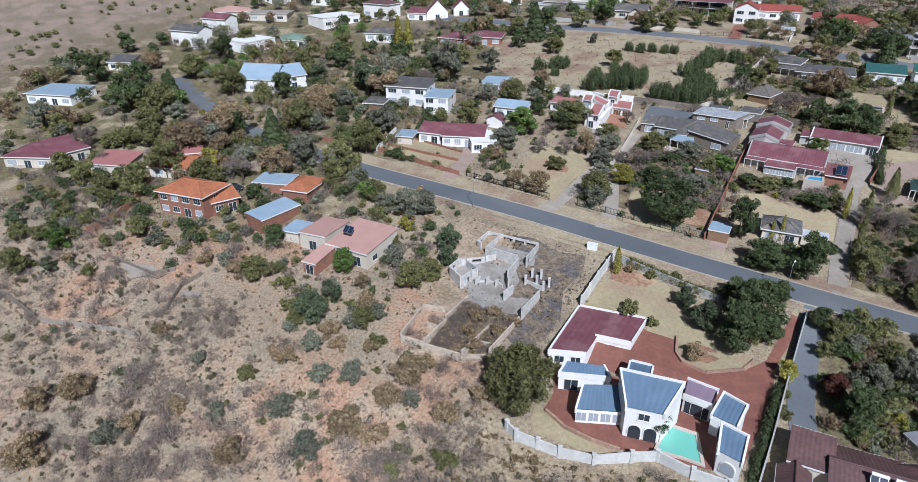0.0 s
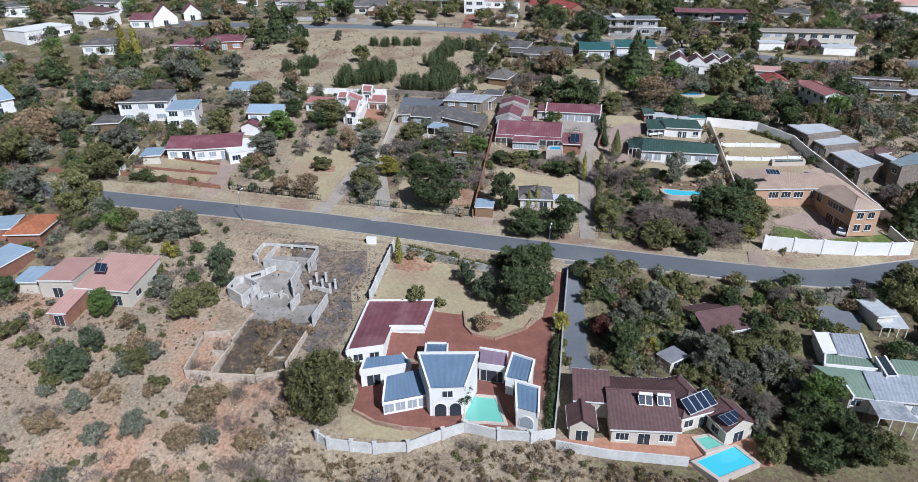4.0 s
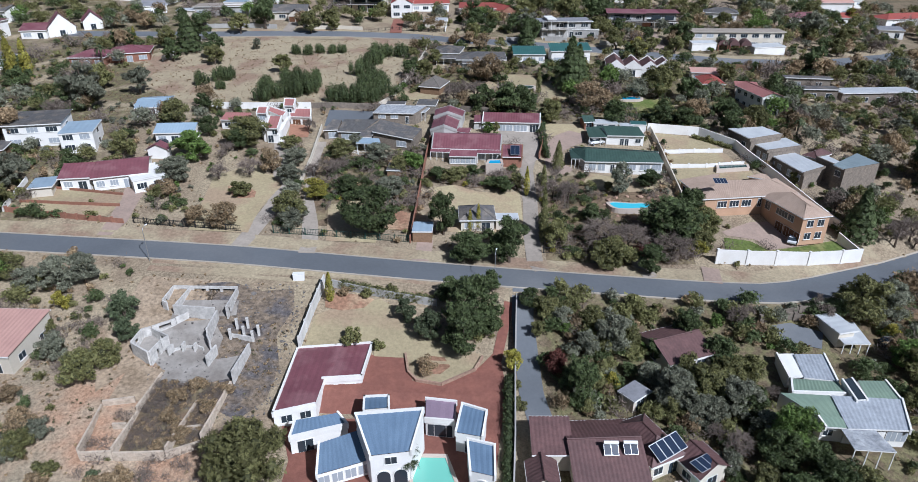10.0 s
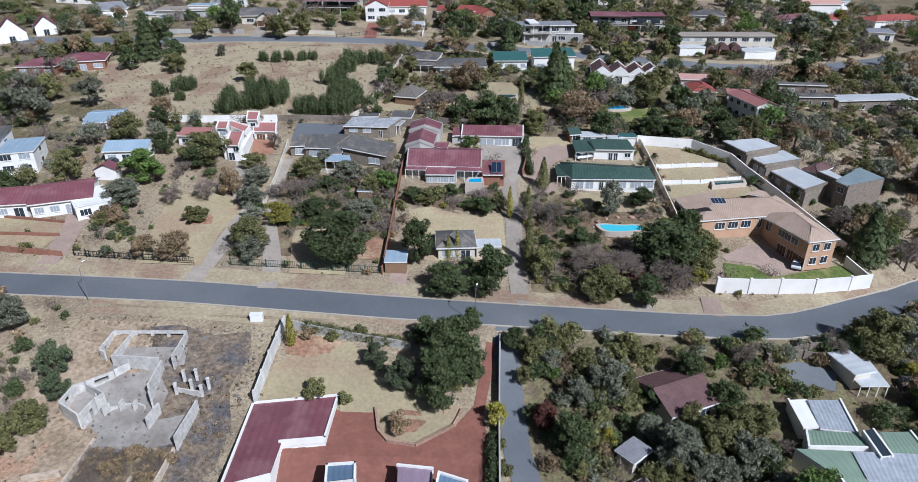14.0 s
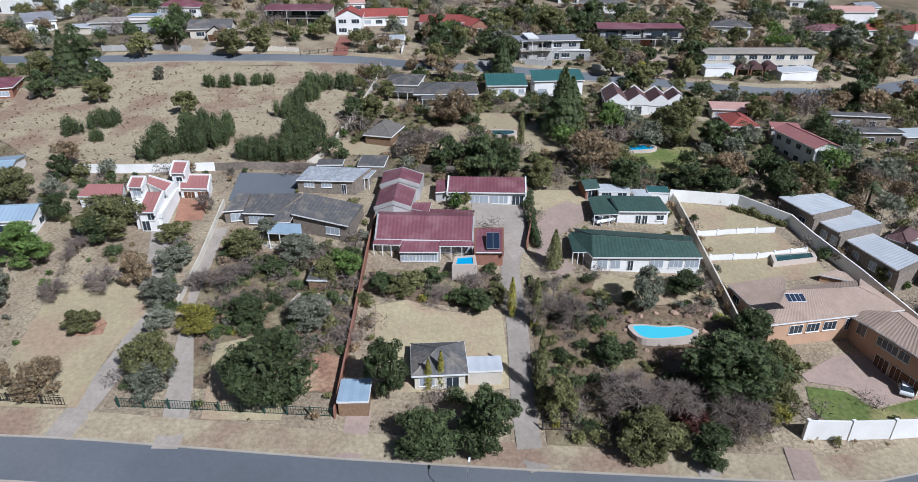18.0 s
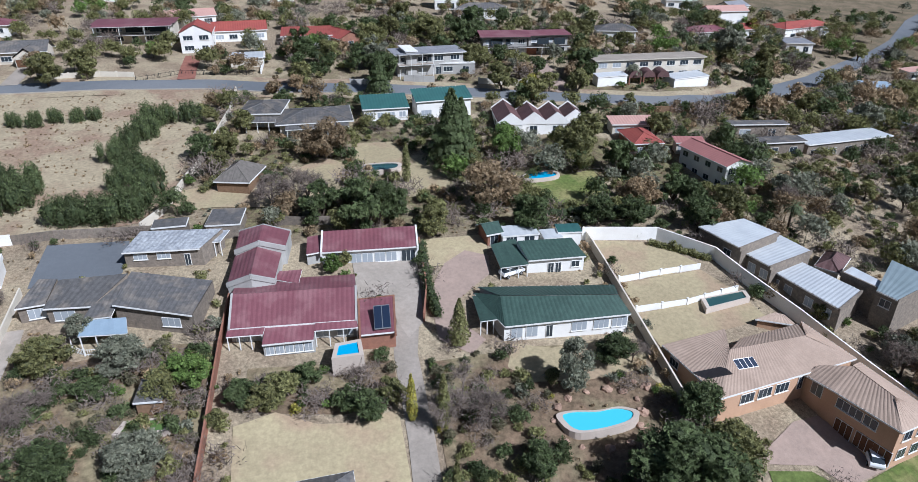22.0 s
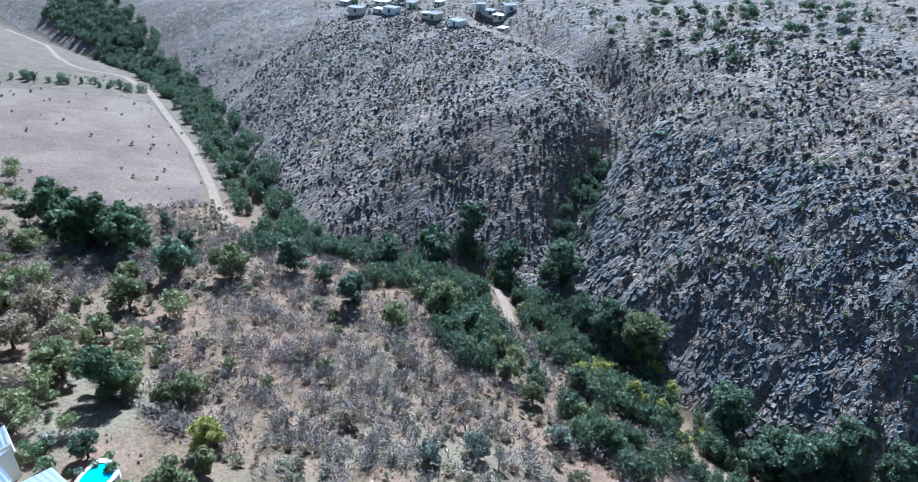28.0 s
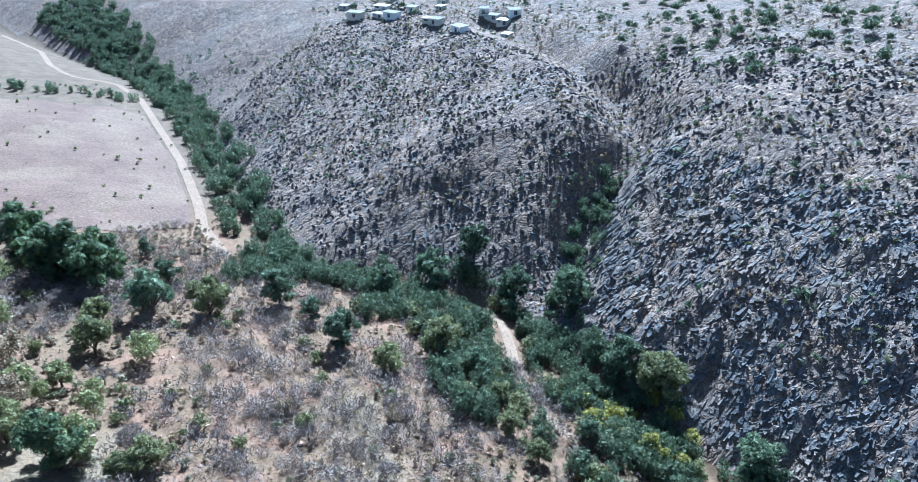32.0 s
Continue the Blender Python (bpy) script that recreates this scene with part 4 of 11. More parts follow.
        crown = new("crown", mesh_from("crown", leaf_cloud(rng, cs, rs, 2200, 0.034, 2.7, 0.7, 0.9), "thicket"))
        crown.parent = top
        bm = bmesh.new()
        for c, r in zip(cs, rs):
            core(bm, c, r * 0.85, 2.5, rng.uniform(0, 50))
        part("inner_foliage", bm, "thicket_inner", top)
    elif kind == "bare":
        twigs = []

        def grow(p, d, ln, r, depth):
            q = p + d * ln
            if depth < 2:
                rod(trunk, p, q, r, r * 0.65, 5)
            else:
                s = Vector(rng.normal(size=3)).cross(d).normalized() * r
                twigs.append([p - s, p + s, q + s * 0.4, q - s * 0.4])
            if depth > 2:
                for j in range(4):
                    e = p.lerp(q, rng.uniform(0.2, 1.0))
                    o = (d + Vector(rng.normal(size=3)) * 0.8).normalized() * rng.uniform(0.05, 0.11)
                    w = o.cross(Vector(rng.normal(size=3))).normalized() * 0.0022
                    twigs.append([e - w, e + w, e + o + w * 0.4, e + o - w * 0.4])
            if depth < 5:
                for j in range(3 if depth < 2 else 4 if depth < 4 else 3):
                    nd = (d + Vector(rng.normal(size=3)) * 0.55 + Vector((0, 0, 0.12))).normalized()
                    grow(p + d * ln * rng.uniform(0.55, 1.0), nd, ln * rng.uniform(0.6, 0.8), r * 0.6, depth + 1)

        grow(Vector((0, 0, -0.03)), Vector((0, 0, 1)), 0.30, 0.03, 0)
        crown = new("crown", mesh_from("crown", np.array(twigs), "twig"))
        crown.parent = top
    else:
        lm, wide, count, size, lobes, share_ = KINDS[kind]
        if k > 5:
            count, size, lobes = int(count * 1.9), size * 0.7, lobes + 6
        elif k > 2:
            count, size, lobes = int(count * 0.62), size * 1.15, max(5, lobes - 3)
        rod(trunk, (0, 0, -0.05), (0, 0, share_ + 0.12), 0.045, 0.03, 7)
        cs, rs = [], []
        for j in range(lobes * 2):
            a, el, out = rng.uniform(0, 2 * np.pi), rng.uniform(-1.1, 1.45), rng.uniform(0.55, 0.86)
            r = wide * rng.uniform(0.15, 0.30)
            z = share_ + (1 - share_) * 0.48 + (1 - share_) * 0.5 * out * math.sin(el)
            cs.append((wide * out * math.cos(el) * math.cos(a), wide * out * math.cos(el) * math.sin(a), min(z, 1 - r * 0.8)))
            rs.append(r)
        cs.append((0, 0, share_ + (1 - share_) * 0.5))
        rs.append(wide * 0.5)
        for c in cs[:6]:
            rod(trunk, (0, 0, share_ + 0.05), (c[0] * 0.8, c[1] * 0.8, c[2]), 0.02, 0.008, 4)
        crown = new("crown", mesh_from("crown", leaf_cloud(rng, cs, rs, count, size, 0.75), lm))
        crown.parent = top
        bm = bmesh.new()
        for c, r in zip(cs, rs):
            core(bm, c, r * (0.72 if kind != "brown" else 0.4), 0.75, rng.uniform(0, 50))
        part("inner_foliage", bm, lm + "_inner", top)
    part("trunk", trunk, "bark", top)
    plants[key] = top
    return top


def clear_bases():
    for top in plants.values():
        for o in (*top.children_recursive, top):
            bpy.data.objects.remove(o)


def tree(kind, x, y, h, wide=1.0):
    k = int(abs(x * 3 + y * 7)) % 3 + (0 if kind not in KINDS else 3 if y > 165 or x > 110 or x < -100 else 6 if h > 4.0 else 0)
    rot = (x * 37 + y * 53) % 360
    return copy_thing(plant_base(kind, k), pose(x, y, H(x, y) - 0.05, 0, 0, rot) @ Matrix.Diagonal((h * wide, h * wide, h, 1)))

# ---- the land: one sheet from the town over the gorge to the horizon ----
def relief(x, y):
    """Broken rock on the far wall of the gorge."""
    d = valley_y(x) - y
    much = np.clip((d - 4) / 8, 0, 1) * np.clip((170 - d) / 80, 0, 1) * np.clip((x + 60) / 40, 0, 1) * np.clip((420 - x) / 150, 0, 1)
    rough = np.array([noise.ridged_multi_fractal(Vector((px * 0.10 + py * 0.03, py * 0.05, 0.3)), 0.75, 2.2, 6, 1.0, 2.0) - 1.0 if k > 0 else 0.0 for px, py, k in zip(np.ravel(x), np.ravel(y), np.ravel(much))])
    bed = (d * 0.42 + x * 0.16 + 1.6 * np.sin(x * 0.11 + y * 0.05) + 1.1 * np.sin(y * 0.19 - x * 0.07)) / 2.4
    ledge = (bed - np.floor(bed)) ** 2.2 - 0.35
    cleft = np.abs(np.sin(x * 0.16 - d * 0.05 + 1.3 * np.sin(d * 0.09)))
    crag = np.clip((60 - d) / 25, 0, 1) * np.clip((d - 4) / 6, 0, 1)
    craggy = np.clip((114 - x) / 14, 0.3, 1)
    return much * craggy * (rough.reshape(np.shape(x)) * (1.5 - 0.9 * np.clip((d - 45) / 40, 0, 1)) - ledge * 0.5 - crag * 1.8 * np.clip(0.35 - cleft, 0, 1) / 0.35)


def land():
    xs = np.unique(np.concatenate([np.arange(-3000, -260, 60.0), np.arange(-260, -130, 5.0), np.arange(-130, -60, 2.0), np.arange(-60, 230, 1.6), np.arange(230, 260, 2.5), np.arange(260, 560, 6.0), np.arange(560, 3300, 80.0)]))
    ys = np.unique(np.concatenate([np.arange(-2500, -240, 60.0), np.arange(-240, -150, 3.0), np.arange(-150, -30, 1.5), np.arange(-30, 180, 2.0), np.arange(180, 330, 4.0), np.arange(330, 3000, 60.0)]))
    gx, gy = np.meshgrid(xs, ys)
    gz = height(gx, gy)
    gz = gz + relief(gx, gy)
    v = np.stack([gx, gy, gz], -1).reshape(-1, 3)
    n, m = len(xs), len(ys)
    i = (np.arange(m - 1)[:, None] * n + np.arange(n - 1)).ravel()
    f = np.stack([i, i + 1, i + n + 1, i + n], 1)
    me = bpy.data.meshes.new("ground")
    me.from_pydata(v.tolist(), [], f.tolist())
    me.polygons.foreach_set("use_smooth", np.ones(len(f), bool))
    me.materials.append(M["ground"])
    me.materials.append(M["far_wall"])
    mx, my = v[f[:, 0], 0], v[f[:, 0], 1]
    me.polygons.foreach_set("material_index", (my < valley_y(mx) - 3).astype(np.int32))
    return tagged(new("ground", me), "dry winter ground with straw grass, red soil and stony slopes", "ground", "", "structure")


def ground_material(rocky=False):
    m = bpy.data.materials.new("rocky_hillside" if rocky else "dry_ground")
    m.use_nodes = True
    n, l = m.node_tree.nodes, m.node_tree.links
    bsdf = n["Principled BSDF"]
    bsdf.inputs["Roughness"].default_value, bsdf.inputs["Specular IOR Level"].default_value = 0.95, 0.1
    geo = n.new("ShaderNodeNewGeometry")

    def noisy(s, detail=5.0):
        t = n.new("ShaderNodeTexNoise")
        t.inputs["Scale"].default_value, t.inputs["Detail"].default_value = s, detail
        l.new(geo.outputs["Position"], t.inputs["Vector"])
        return t.outputs["Fac"]

    def ramp(sock, lo, hi):
        r = n.new("ShaderNodeMapRange")
        r.inputs[1].default_value, r.inputs[2].default_value = lo, hi
        l.new(sock, r.inputs[0])
        return r.outputs[0]

    def mixed(fac, a, b, kind="MIX"):
        mx = n.new("ShaderNodeMix")
        mx.data_type, mx.blend_type = "RGBA", kind
        for sock, v in ((mx.inputs[0], fac), (mx.inputs[6], a), (mx.inputs[7], b)):
            if isinstance(v, bpy.types.NodeSocket):
                l.new(v, sock)
            else:
                sock.default_value = v if isinstance(v, float) else (*v, 1)
        return mx.outputs[2]

    def times(a, b):
        k = n.new("ShaderNodeMath")
        k.operation = "MULTIPLY"
        l.new(a, k.inputs[0])
        l.new(b, k.inputs[1])
        return k.outputs[0]

    sep = n.new("ShaderNodeSeparateXYZ")
    l.new(geo.outputs["Position"], sep.inputs[0])
    big, mid, small, tiny = noisy(0.035), noisy(0.16), noisy(0.7), noisy(2.2, 7.0)
    town = mixed(ramp(mid, 0.40, 0.62), (0.33, 0.272, 0.185), (0.245, 0.19, 0.132))
    town = mixed(ramp(big, 0.52, 0.62), town, (0.25, 0.20, 0.14))
    litter = mixed(ramp(small, 0.42, 0.6), (0.135, 0.105, 0.068), (0.165, 0.15, 0.078))
    lush = times(times(ramp(sep.outputs["X"], -28.0, -12.0), ramp(sep.outputs["X"], 118.0, 95.0)), times(ramp(sep.outputs["Y"], 160.0, 172.0), ramp(sep.outputs["Y"], 260.0, 235.0)))
    town = mixed(times(lush, ramp(mid, 0.36, 0.50)), town, litter)
    town = mixed(times(times(ramp(sep.outputs["X"], -84.0, -96.0), ramp(sep.outputs["Y"], 44.0, 56.0)), ramp(mid, 0.36, 0.52)), town, litter)
    town = mixed(times(ramp(sep.outputs["X"], 8.0, 12.0), ramp(sep.outputs["Y"], 95.0, 90.0)), town, litter)
    slope_ = mixed(ramp(small, 0.38, 0.62), (0.138, 0.088, 0.05), (0.102, 0.068, 0.041))
    slope_ = mixed(ramp(mid, 0.50, 0.62), slope_, (0.16, 0.094, 0.058))
    slope_ = mixed(ramp(big, 0.54, 0.66), slope_, (0.14, 0.105, 0.064))
    stone = mixed(ramp(small, 0.40, 0.60), (0.195, 0.142, 0.104), (0.145, 0.104, 0.076))
    stone = mixed(ramp(mid, 0.48, 0.6), stone, (0.165, 0.118, 0.088))
    stone = mixed(ramp(big, 0.50, 0.62), stone, (0.165, 0.128, 0.10))
    warp = n.new("ShaderNodeTexNoise")
    warp.inputs["Scale"].default_value, warp.inputs["Detail"].default_value = 0.35, 6.0
    l.new(geo.outputs["Position"], warp.inputs["Vector"])
    push = n.new("ShaderNodeVectorMath")
    push.operation = "MULTIPLY_ADD"
    push.inputs[1].default_value = (1.4, 1.4, 1.4)
    l.new(warp.outputs["Color"], push.inputs[0])
    l.new(geo.outputs["Position"], push.inputs[2])
    bent = n.new("ShaderNodeMapping")
    bent.inputs["Scale"].default_value, bent.inputs["Rotation"].default_value = (1.0, 0.42, 0.8), (0.0, 0.0, 0.3)
    l.new(push.outputs[0], bent.inputs["Vector"])

    def cells(s):
        """Blocks of rock: a tone for each, and how far a spot lies from a joint."""
        tone, edge = n.new("ShaderNodeTexVoronoi"), n.new("ShaderNodeTexVoronoi")
        edge.feature = "DISTANCE_TO_EDGE"
        for v in (tone, edge):
            v.inputs["Scale"].default_value = s
            l.new(bent.outputs[0], v.inputs["Vector"])
        sp = n.new("ShaderNodeSeparateColor")
        l.new(tone.outputs["Color"], sp.inputs[0])
        return sp.outputs[0], edge.outputs["Distance"]

    tone_a, edge_a = cells(0.45)
    tone_b, edge_b = cells(1.5)
    crack = times(ramp(edge_a, 0.0, 0.25), ramp(edge_b, -0.1, 0.2))
    west = ramp(sep.outputs["X"], -225.0, -260.0)
    # grass on the plateau, red stony soil on the slope below it, grey rock on the far side
    below = ramp(sep.outputs["Z"], -11.5, -16.0)
    south = ramp(sep.outputs["Y"], 60.0, 30.0)
    col = mixed(times(below, south), town, slope_)
    col = mixed(times(ramp(sep.outputs["X"], 62.0, 82.0), ramp(sep.outputs["Y"], 112.0, 84.0)), col, slope_)
    col = mixed(times(ramp(sep.outputs["X"], 150.0, 205.0), ramp(sep.outputs["Y"], 92.0, 104.0)), col, mixed(ramp(mid, 0.40, 0.58), (0.195, 0.152, 0.102), (0.135, 0.112, 0.072)))
    across = ramp(sep.outputs["Y"], 5000.0, 4000.0) if rocky else ramp(sep.outputs["Y"], -4000.0, -5000.0)
    col = mixed(west, col, mixed(ramp(mid, 0.42, 0.58), (0.27, 0.205, 0.16), (0.20, 0.165, 0.12)))
    col = mixed(times(ramp(sep.outputs["X"], 190.0, 230.0), ramp(sep.outputs["Y"], 100.0, 78.0)), col, mixed(ramp(mid, 0.42, 0.6), (0.12, 0.085, 0.056), (0.09, 0.066, 0.043)))
    col = mixed(times(ramp(sep.outputs["X"], -30.0, -42.0), times(ramp(sep.outputs["Y"], 84.0, 70.0), ramp(sep.outputs["Z"], -2.0, -5.5))), col, mixed(ramp(big, 0.42, 0.56), mixed(ramp(mid, 0.42, 0.6), (0.36, 0.28, 0.20), (0.37, 0.235, 0.155)), mixed(ramp(mid, 0.40, 0.6), (0.27, 0.225, 0.16), (0.33, 0.25, 0.175))))
    col = mixed(across, col, stone)
    shade = n.new("ShaderNodeMapRange")
    shade.inputs[3].default_value, shade.inputs[4].default_value = 0.72, 1.4
    l.new(times(ramp(tone_a, -0.4, 1.0), ramp(tone_b, -0.6, 0.9)), shade.inputs[0])
    col = mixed(across, col, mixed(1.0, col, shade.outputs[0], "MULTIPLY"))
    col = mixed(times(times(across, ramp(crack, 0.4, 0.05)), ramp(mid, 0.40, 0.55)), col, (0.10, 0.082, 0.07))
    grain = n.new("ShaderNodeMapRange")
    grain.inputs[1].default_value, grain.inputs[2].default_value, grain.inputs[3].default_value, grain.inputs[4].default_value = 0.25, 0.75, 0.62, 1.38
    l.new(tiny, grain.inputs[0])
    col = mixed(1.0, col, grain.outputs[0], "MULTIPLY")
    speck = n.new("ShaderNodeMapRange")
    speck.inputs[1].default_value, speck.inputs[2].default_value, speck.inputs[3].default_value, speck.inputs[4].default_value = 0.3, 0.7, 0.72, 1.28
    l.new(noisy(7.0, 3.0), speck.inputs[0])
    col = mixed(1.0, col, speck.outputs[0], "MULTIPLY")
    l.new(col, bsdf.inputs["Base Color"])
    b = n.new("ShaderNodeBump")
    b.inputs["Strength"].default_value, b.inputs["Distance"].default_value = 0.6, 0.25
    l.new(small, b.inputs["Height"])
    rb = n.new("ShaderNodeBump")
    rb.inputs["Distance"].default_value = 0.55
    l.new(across, rb.inputs["Strength"])
    l.new(crack, rb.inputs["Height"])
    l.new(b.outputs[0], rb.inputs["Normal"])
    b2 = n.new("ShaderNodeBump")
    b2.inputs["Strength"].default_value, b2.inputs["Distance"].default_value = 0.5, 0.08
    l.new(tiny, b2.inputs["Height"])
    l.new(rb.outputs[0], b2.inputs["Normal"])
    l.new(b2.outputs[0], bsdf.inputs["Normal"])
    return m


M["ground"] = ground_material()
M["far_wall"] = ground_material(True)
land()

# ---- streets, kerbs, driveways, track ----
street = [(x, float(road_y(x))) for x in range(-192, 164, 6)]
strip("road", street, -3.3, 3.3, "asphalt", 0.05, label="grey asphalt street with worn surface", category="road")
strip("kerb", [p for p in street if p[0] > -140], 3.3, 3.55, "kerb", 0.05, 0.12, "low concrete kerb beside the street", "kerb")
strip("kerb", [p for p in street if p[0] > -140], -3.55, -3.3, "kerb", 0.05, 0.12, "low concrete kerb beside the street", "kerb")
strip("verge", [p for p in street if -110 < p[0] < 90], 3.6, 7.6, "verge", 0.05, label="dry straw-coloured grass verge", category="verge")
strip("verge", [p for p in street if -66 < p[0] < 3], -7.0, -3.6, "verge", 0.05, label="dry straw-coloured grass verge", category="verge")
upper = [(-150, 236), (-100, 240), (-74, 242.6), (-49, 243.5), (-24, 242), (-7, 238), (14, 236), (30, 232.8), (46, 229.3), (72, 223.3), (91, 219.7), (106, 220.3), (128, 229), (154, 243), (196, 272), (235, 298), (270, 328), (320, 360)]
strip("road", upper, -3.2, 3.2, "asphalt", 0.25, label="grey asphalt upper street", category="road")
strip("kerb", upper, -3.5, -3.2, "kerb", 0.25, 0.12, "low concrete kerb beside the upper street", "kerb")
strip("verge", upper[1:10], -6.5, -3.5, "verge", 0.15, label="dry grass verge of the upper street", category="verge")
strip("verge", upper[1:13], 3.2, 6.5, "verge", 0.15, label="dry grass verge of the upper street", category="verge")
strip("road", [(128, 229), (141, 219.4), (153, 210.5), (168, 204.5), (198, 203.4), (227, 200.6), (276, 205)], -3, 3, "asphalt", 0.3, label="grey asphalt side street", category="road")
strip("track", [(650, -42), (555, -47), (470, -34), (432, -36), (410, -52), (370, -50), (329, -41), (290, -33), (261, -27), (235, -20), (214, -14), (197, -8), (180, -5), (157, -2), (140, -3)], -1.6, 1.6, "track", 0.12, label="sandy two-wheel track along the valley", category="track")
strip("track", [(114, -38), (110, -43), (105, -43), (98, -38), (92, -33), (81, -25), (69, -20), (59, -18), (48, -21), (37, -24), (29, -28.5), (15, -35)], -1.3, 1.3, "track", 0.12, label="sandy footpath along the stream", category="track")
sheet("field", ((392, 30), (364, -2), (345, -30), (329, -38), (290, -30), (261, -24), (235, -17), (214, -11), (196, -4), (197, 14), (208, 28), (240, 44), (273, 54), (317, 72), (370, 70)), "field", 0.15, 8.0, "smooth burnt-off pinkish veld on the valley side", "field")
sheet("veld", ((-99, 236), (-24, 237), (-24, 208), (-25, 176), (-46, 171), (-83, 173), (-104, 190), (-112, 215)), "verge", 0.08, 5.0, "open plot of dry straw grass", "grassland")
strip("driveway", [(-46.5, 104), (-44.7, 112), (-43.5, 120), (-44.4, 128), (-47, 140), (-49.4, 149)], -1.7, 1.7, "concrete", 0.08, label="long pale concrete driveway", category="driveway")
strip("driveway", [(-33, 102.5), (-33, 106), (-35.7, 119), (-38, 135), (-39.5, 149)], -1.6, 1.6, "concrete", 0.08, label="cracked concrete driveway", category="driveway")
strip("driveway", [(-11, 101.4), (-10.5, 104), (-10.3, 109)], -1.6, 1.6, "tan_paving", 0.08, label="short paved driveway", category="driveway")
strip("driveway", [(12.5, 100.2), (11.3, 103), (11.2, 111), (11.8, 124), (11.8, 138), (13.5, 147)], -1.6, 1.6, "concrete", 0.08, label="long concrete driveway between hedges", category="driveway")
strip("driveway", [(44.5, 98.6), (45.5, 104)], -1.7, 1.7, "tan_paving", 0.1, label="pink paved entrance between gate piers", category="driveway")
strip("driveway", [(33, 99.5), (31, 107), (27, 116)], -1.5, 1.5, "concrete", 0.08, label="concrete driveway to the pool garden", category="driveway")
strip("driveway", [(8.5, 93.5), (8, 87), (8.2, 78), (8.4, 70), (9.5, 64)], -2.0, 1.8, "asphalt", 0.08, label="grey driveway between walls", category="driveway")
sheet("lawn", ((40, 176), (42, 181), (57, 185), (57, 174), (46, 170)), "lawn_green", 0.08, label="green lawn by a small pool", category="lawn")
sheet("lawn", ((-9.2, 112), (-9.4, 120), (-9.8, 129), (-5, 130.5), (0, 128), (5, 127.6), (9.6, 129), (9.8, 120), (9.6, 113), (4, 112)), "lawn_dry", 0.06, label="straw-coloured back lawn", category="lawn")
sheet("lawn", ((-58, 108.5), (-60, 130), (-52, 138), (-46.5, 128), (-46, 108.5)), "lawn_dry", 0.06, label="straw-coloured winter lawn", category="lawn")
sheet("lawn", ((-30, 107), (-32, 120), (-22, 124), (-20, 107)), "lawn_dry", 0.06, label="straw-coloured winter lawn", category="lawn")
BEDS = (((-32.5, 112), (-14, 111.5), (-13.4, 128), (-13, 143), (-20, 144), (-30, 142), (-38, 146.5), (-37.4, 128)), ((13.6, 104), (28, 103.6), (43, 105), (44, 117), (46, 124), (41, 136), (30, 137), (14.4, 136)), ((-9, 131), (3, 129), (10, 130), (10, 137), (-8.6, 138)))
for bed in BEDS:
    sheet("garden_bed", bed, "litter", 0.05, label="planted garden ground with brown leaf litter", category="garden bed")
sheet("burnt_plot", ((-50, 91), (-44, 92), (-38, 90), (-32.5, 91), (-31.5, 86), (-33, 80), (-30.8, 73), (-31, 66), (-34, 62), (-37, 63.5), (-38, 68), (-42, 73), (-43, 79), (-46, 84), (-47, 88)), "ash", 0.06, label="burnt rubble-strewn plot round the ruin", category="ground")
sheet("bare_plot", ((-60, 92.5), (-45, 92), (-47, 82), (-56, 66), (-60, 74)), "veld_soil", 0.06, label="bare sandy plot beside the ruin", category="ground")


def pool(pts, water, label, lift=0.0, soft=2):
    """A swimming pool: coping round it, walls down, water a hand below the rim."""
    cx, cy = sum(p[0] for p in pts) / len(pts), sum(p[1] for p in pts) / len(pts)
    z = max(H(*p) for p in pts) + 0.26 + lift
    top = holder("swimming_pool", cx, cy, z, 0, label, "pool")
    rel = [(p[0] - cx, p[1] - cy) for p in pts]
    # round the corners
    for _ in range(soft):
        rel = [q for a, b in zip(rel, rel[1:] + rel[:1]) for q in ((a[0] * 0.78 + b[0] * 0.22, a[1] * 0.78 + b[1] * 0.22), (a[0] * 0.22 + b[0] * 0.78, a[1] * 0.22 + b[1] * 0.78))]
    k = 1 + 0.8 / max(math.hypot(*p) for p in rel)
    outer = [(p[0] * k, p[1] * k) for p in rel]
    bm = bmesh.new()
    rows = [[bm.verts.new((*p, h)) for p in ring] for ring, h in ((outer, -1.5 - lift), (outer, 0.0), (rel, 0.0), (rel, -0.5))]
    for r0, r1 in zip(rows, rows[1:]):
        for i in range(len(rel)):
            bm.faces.new((r0[i - 1], r0[i], r1[i], r1[i - 1]))
    bmesh.ops.recalc_face_normals(bm, faces=bm.faces)
    part("coping", bm, "pool_wall", top)
    bm = bmesh.new()
    bm.faces.new([bm.verts.new((*p, -0.12)) for p in rel])
    for f in bm.faces:
        if f.normal.z < 0:
            f.normal_flip()
    part("water", bm, water, top)
    return top


pool(((41.6, 181), (42.4, 184.3), (48.3, 184.9), (48.3, 181.6)), "water_deep", "small bright blue garden pool", 0.2)
pool(((10, 192), (17.5, 192.1), (17.2, 188.5), (9.8, 188.4)), "water_dark", "dark green still garden pool", 0.3)

# ---- houses and garden walls ----

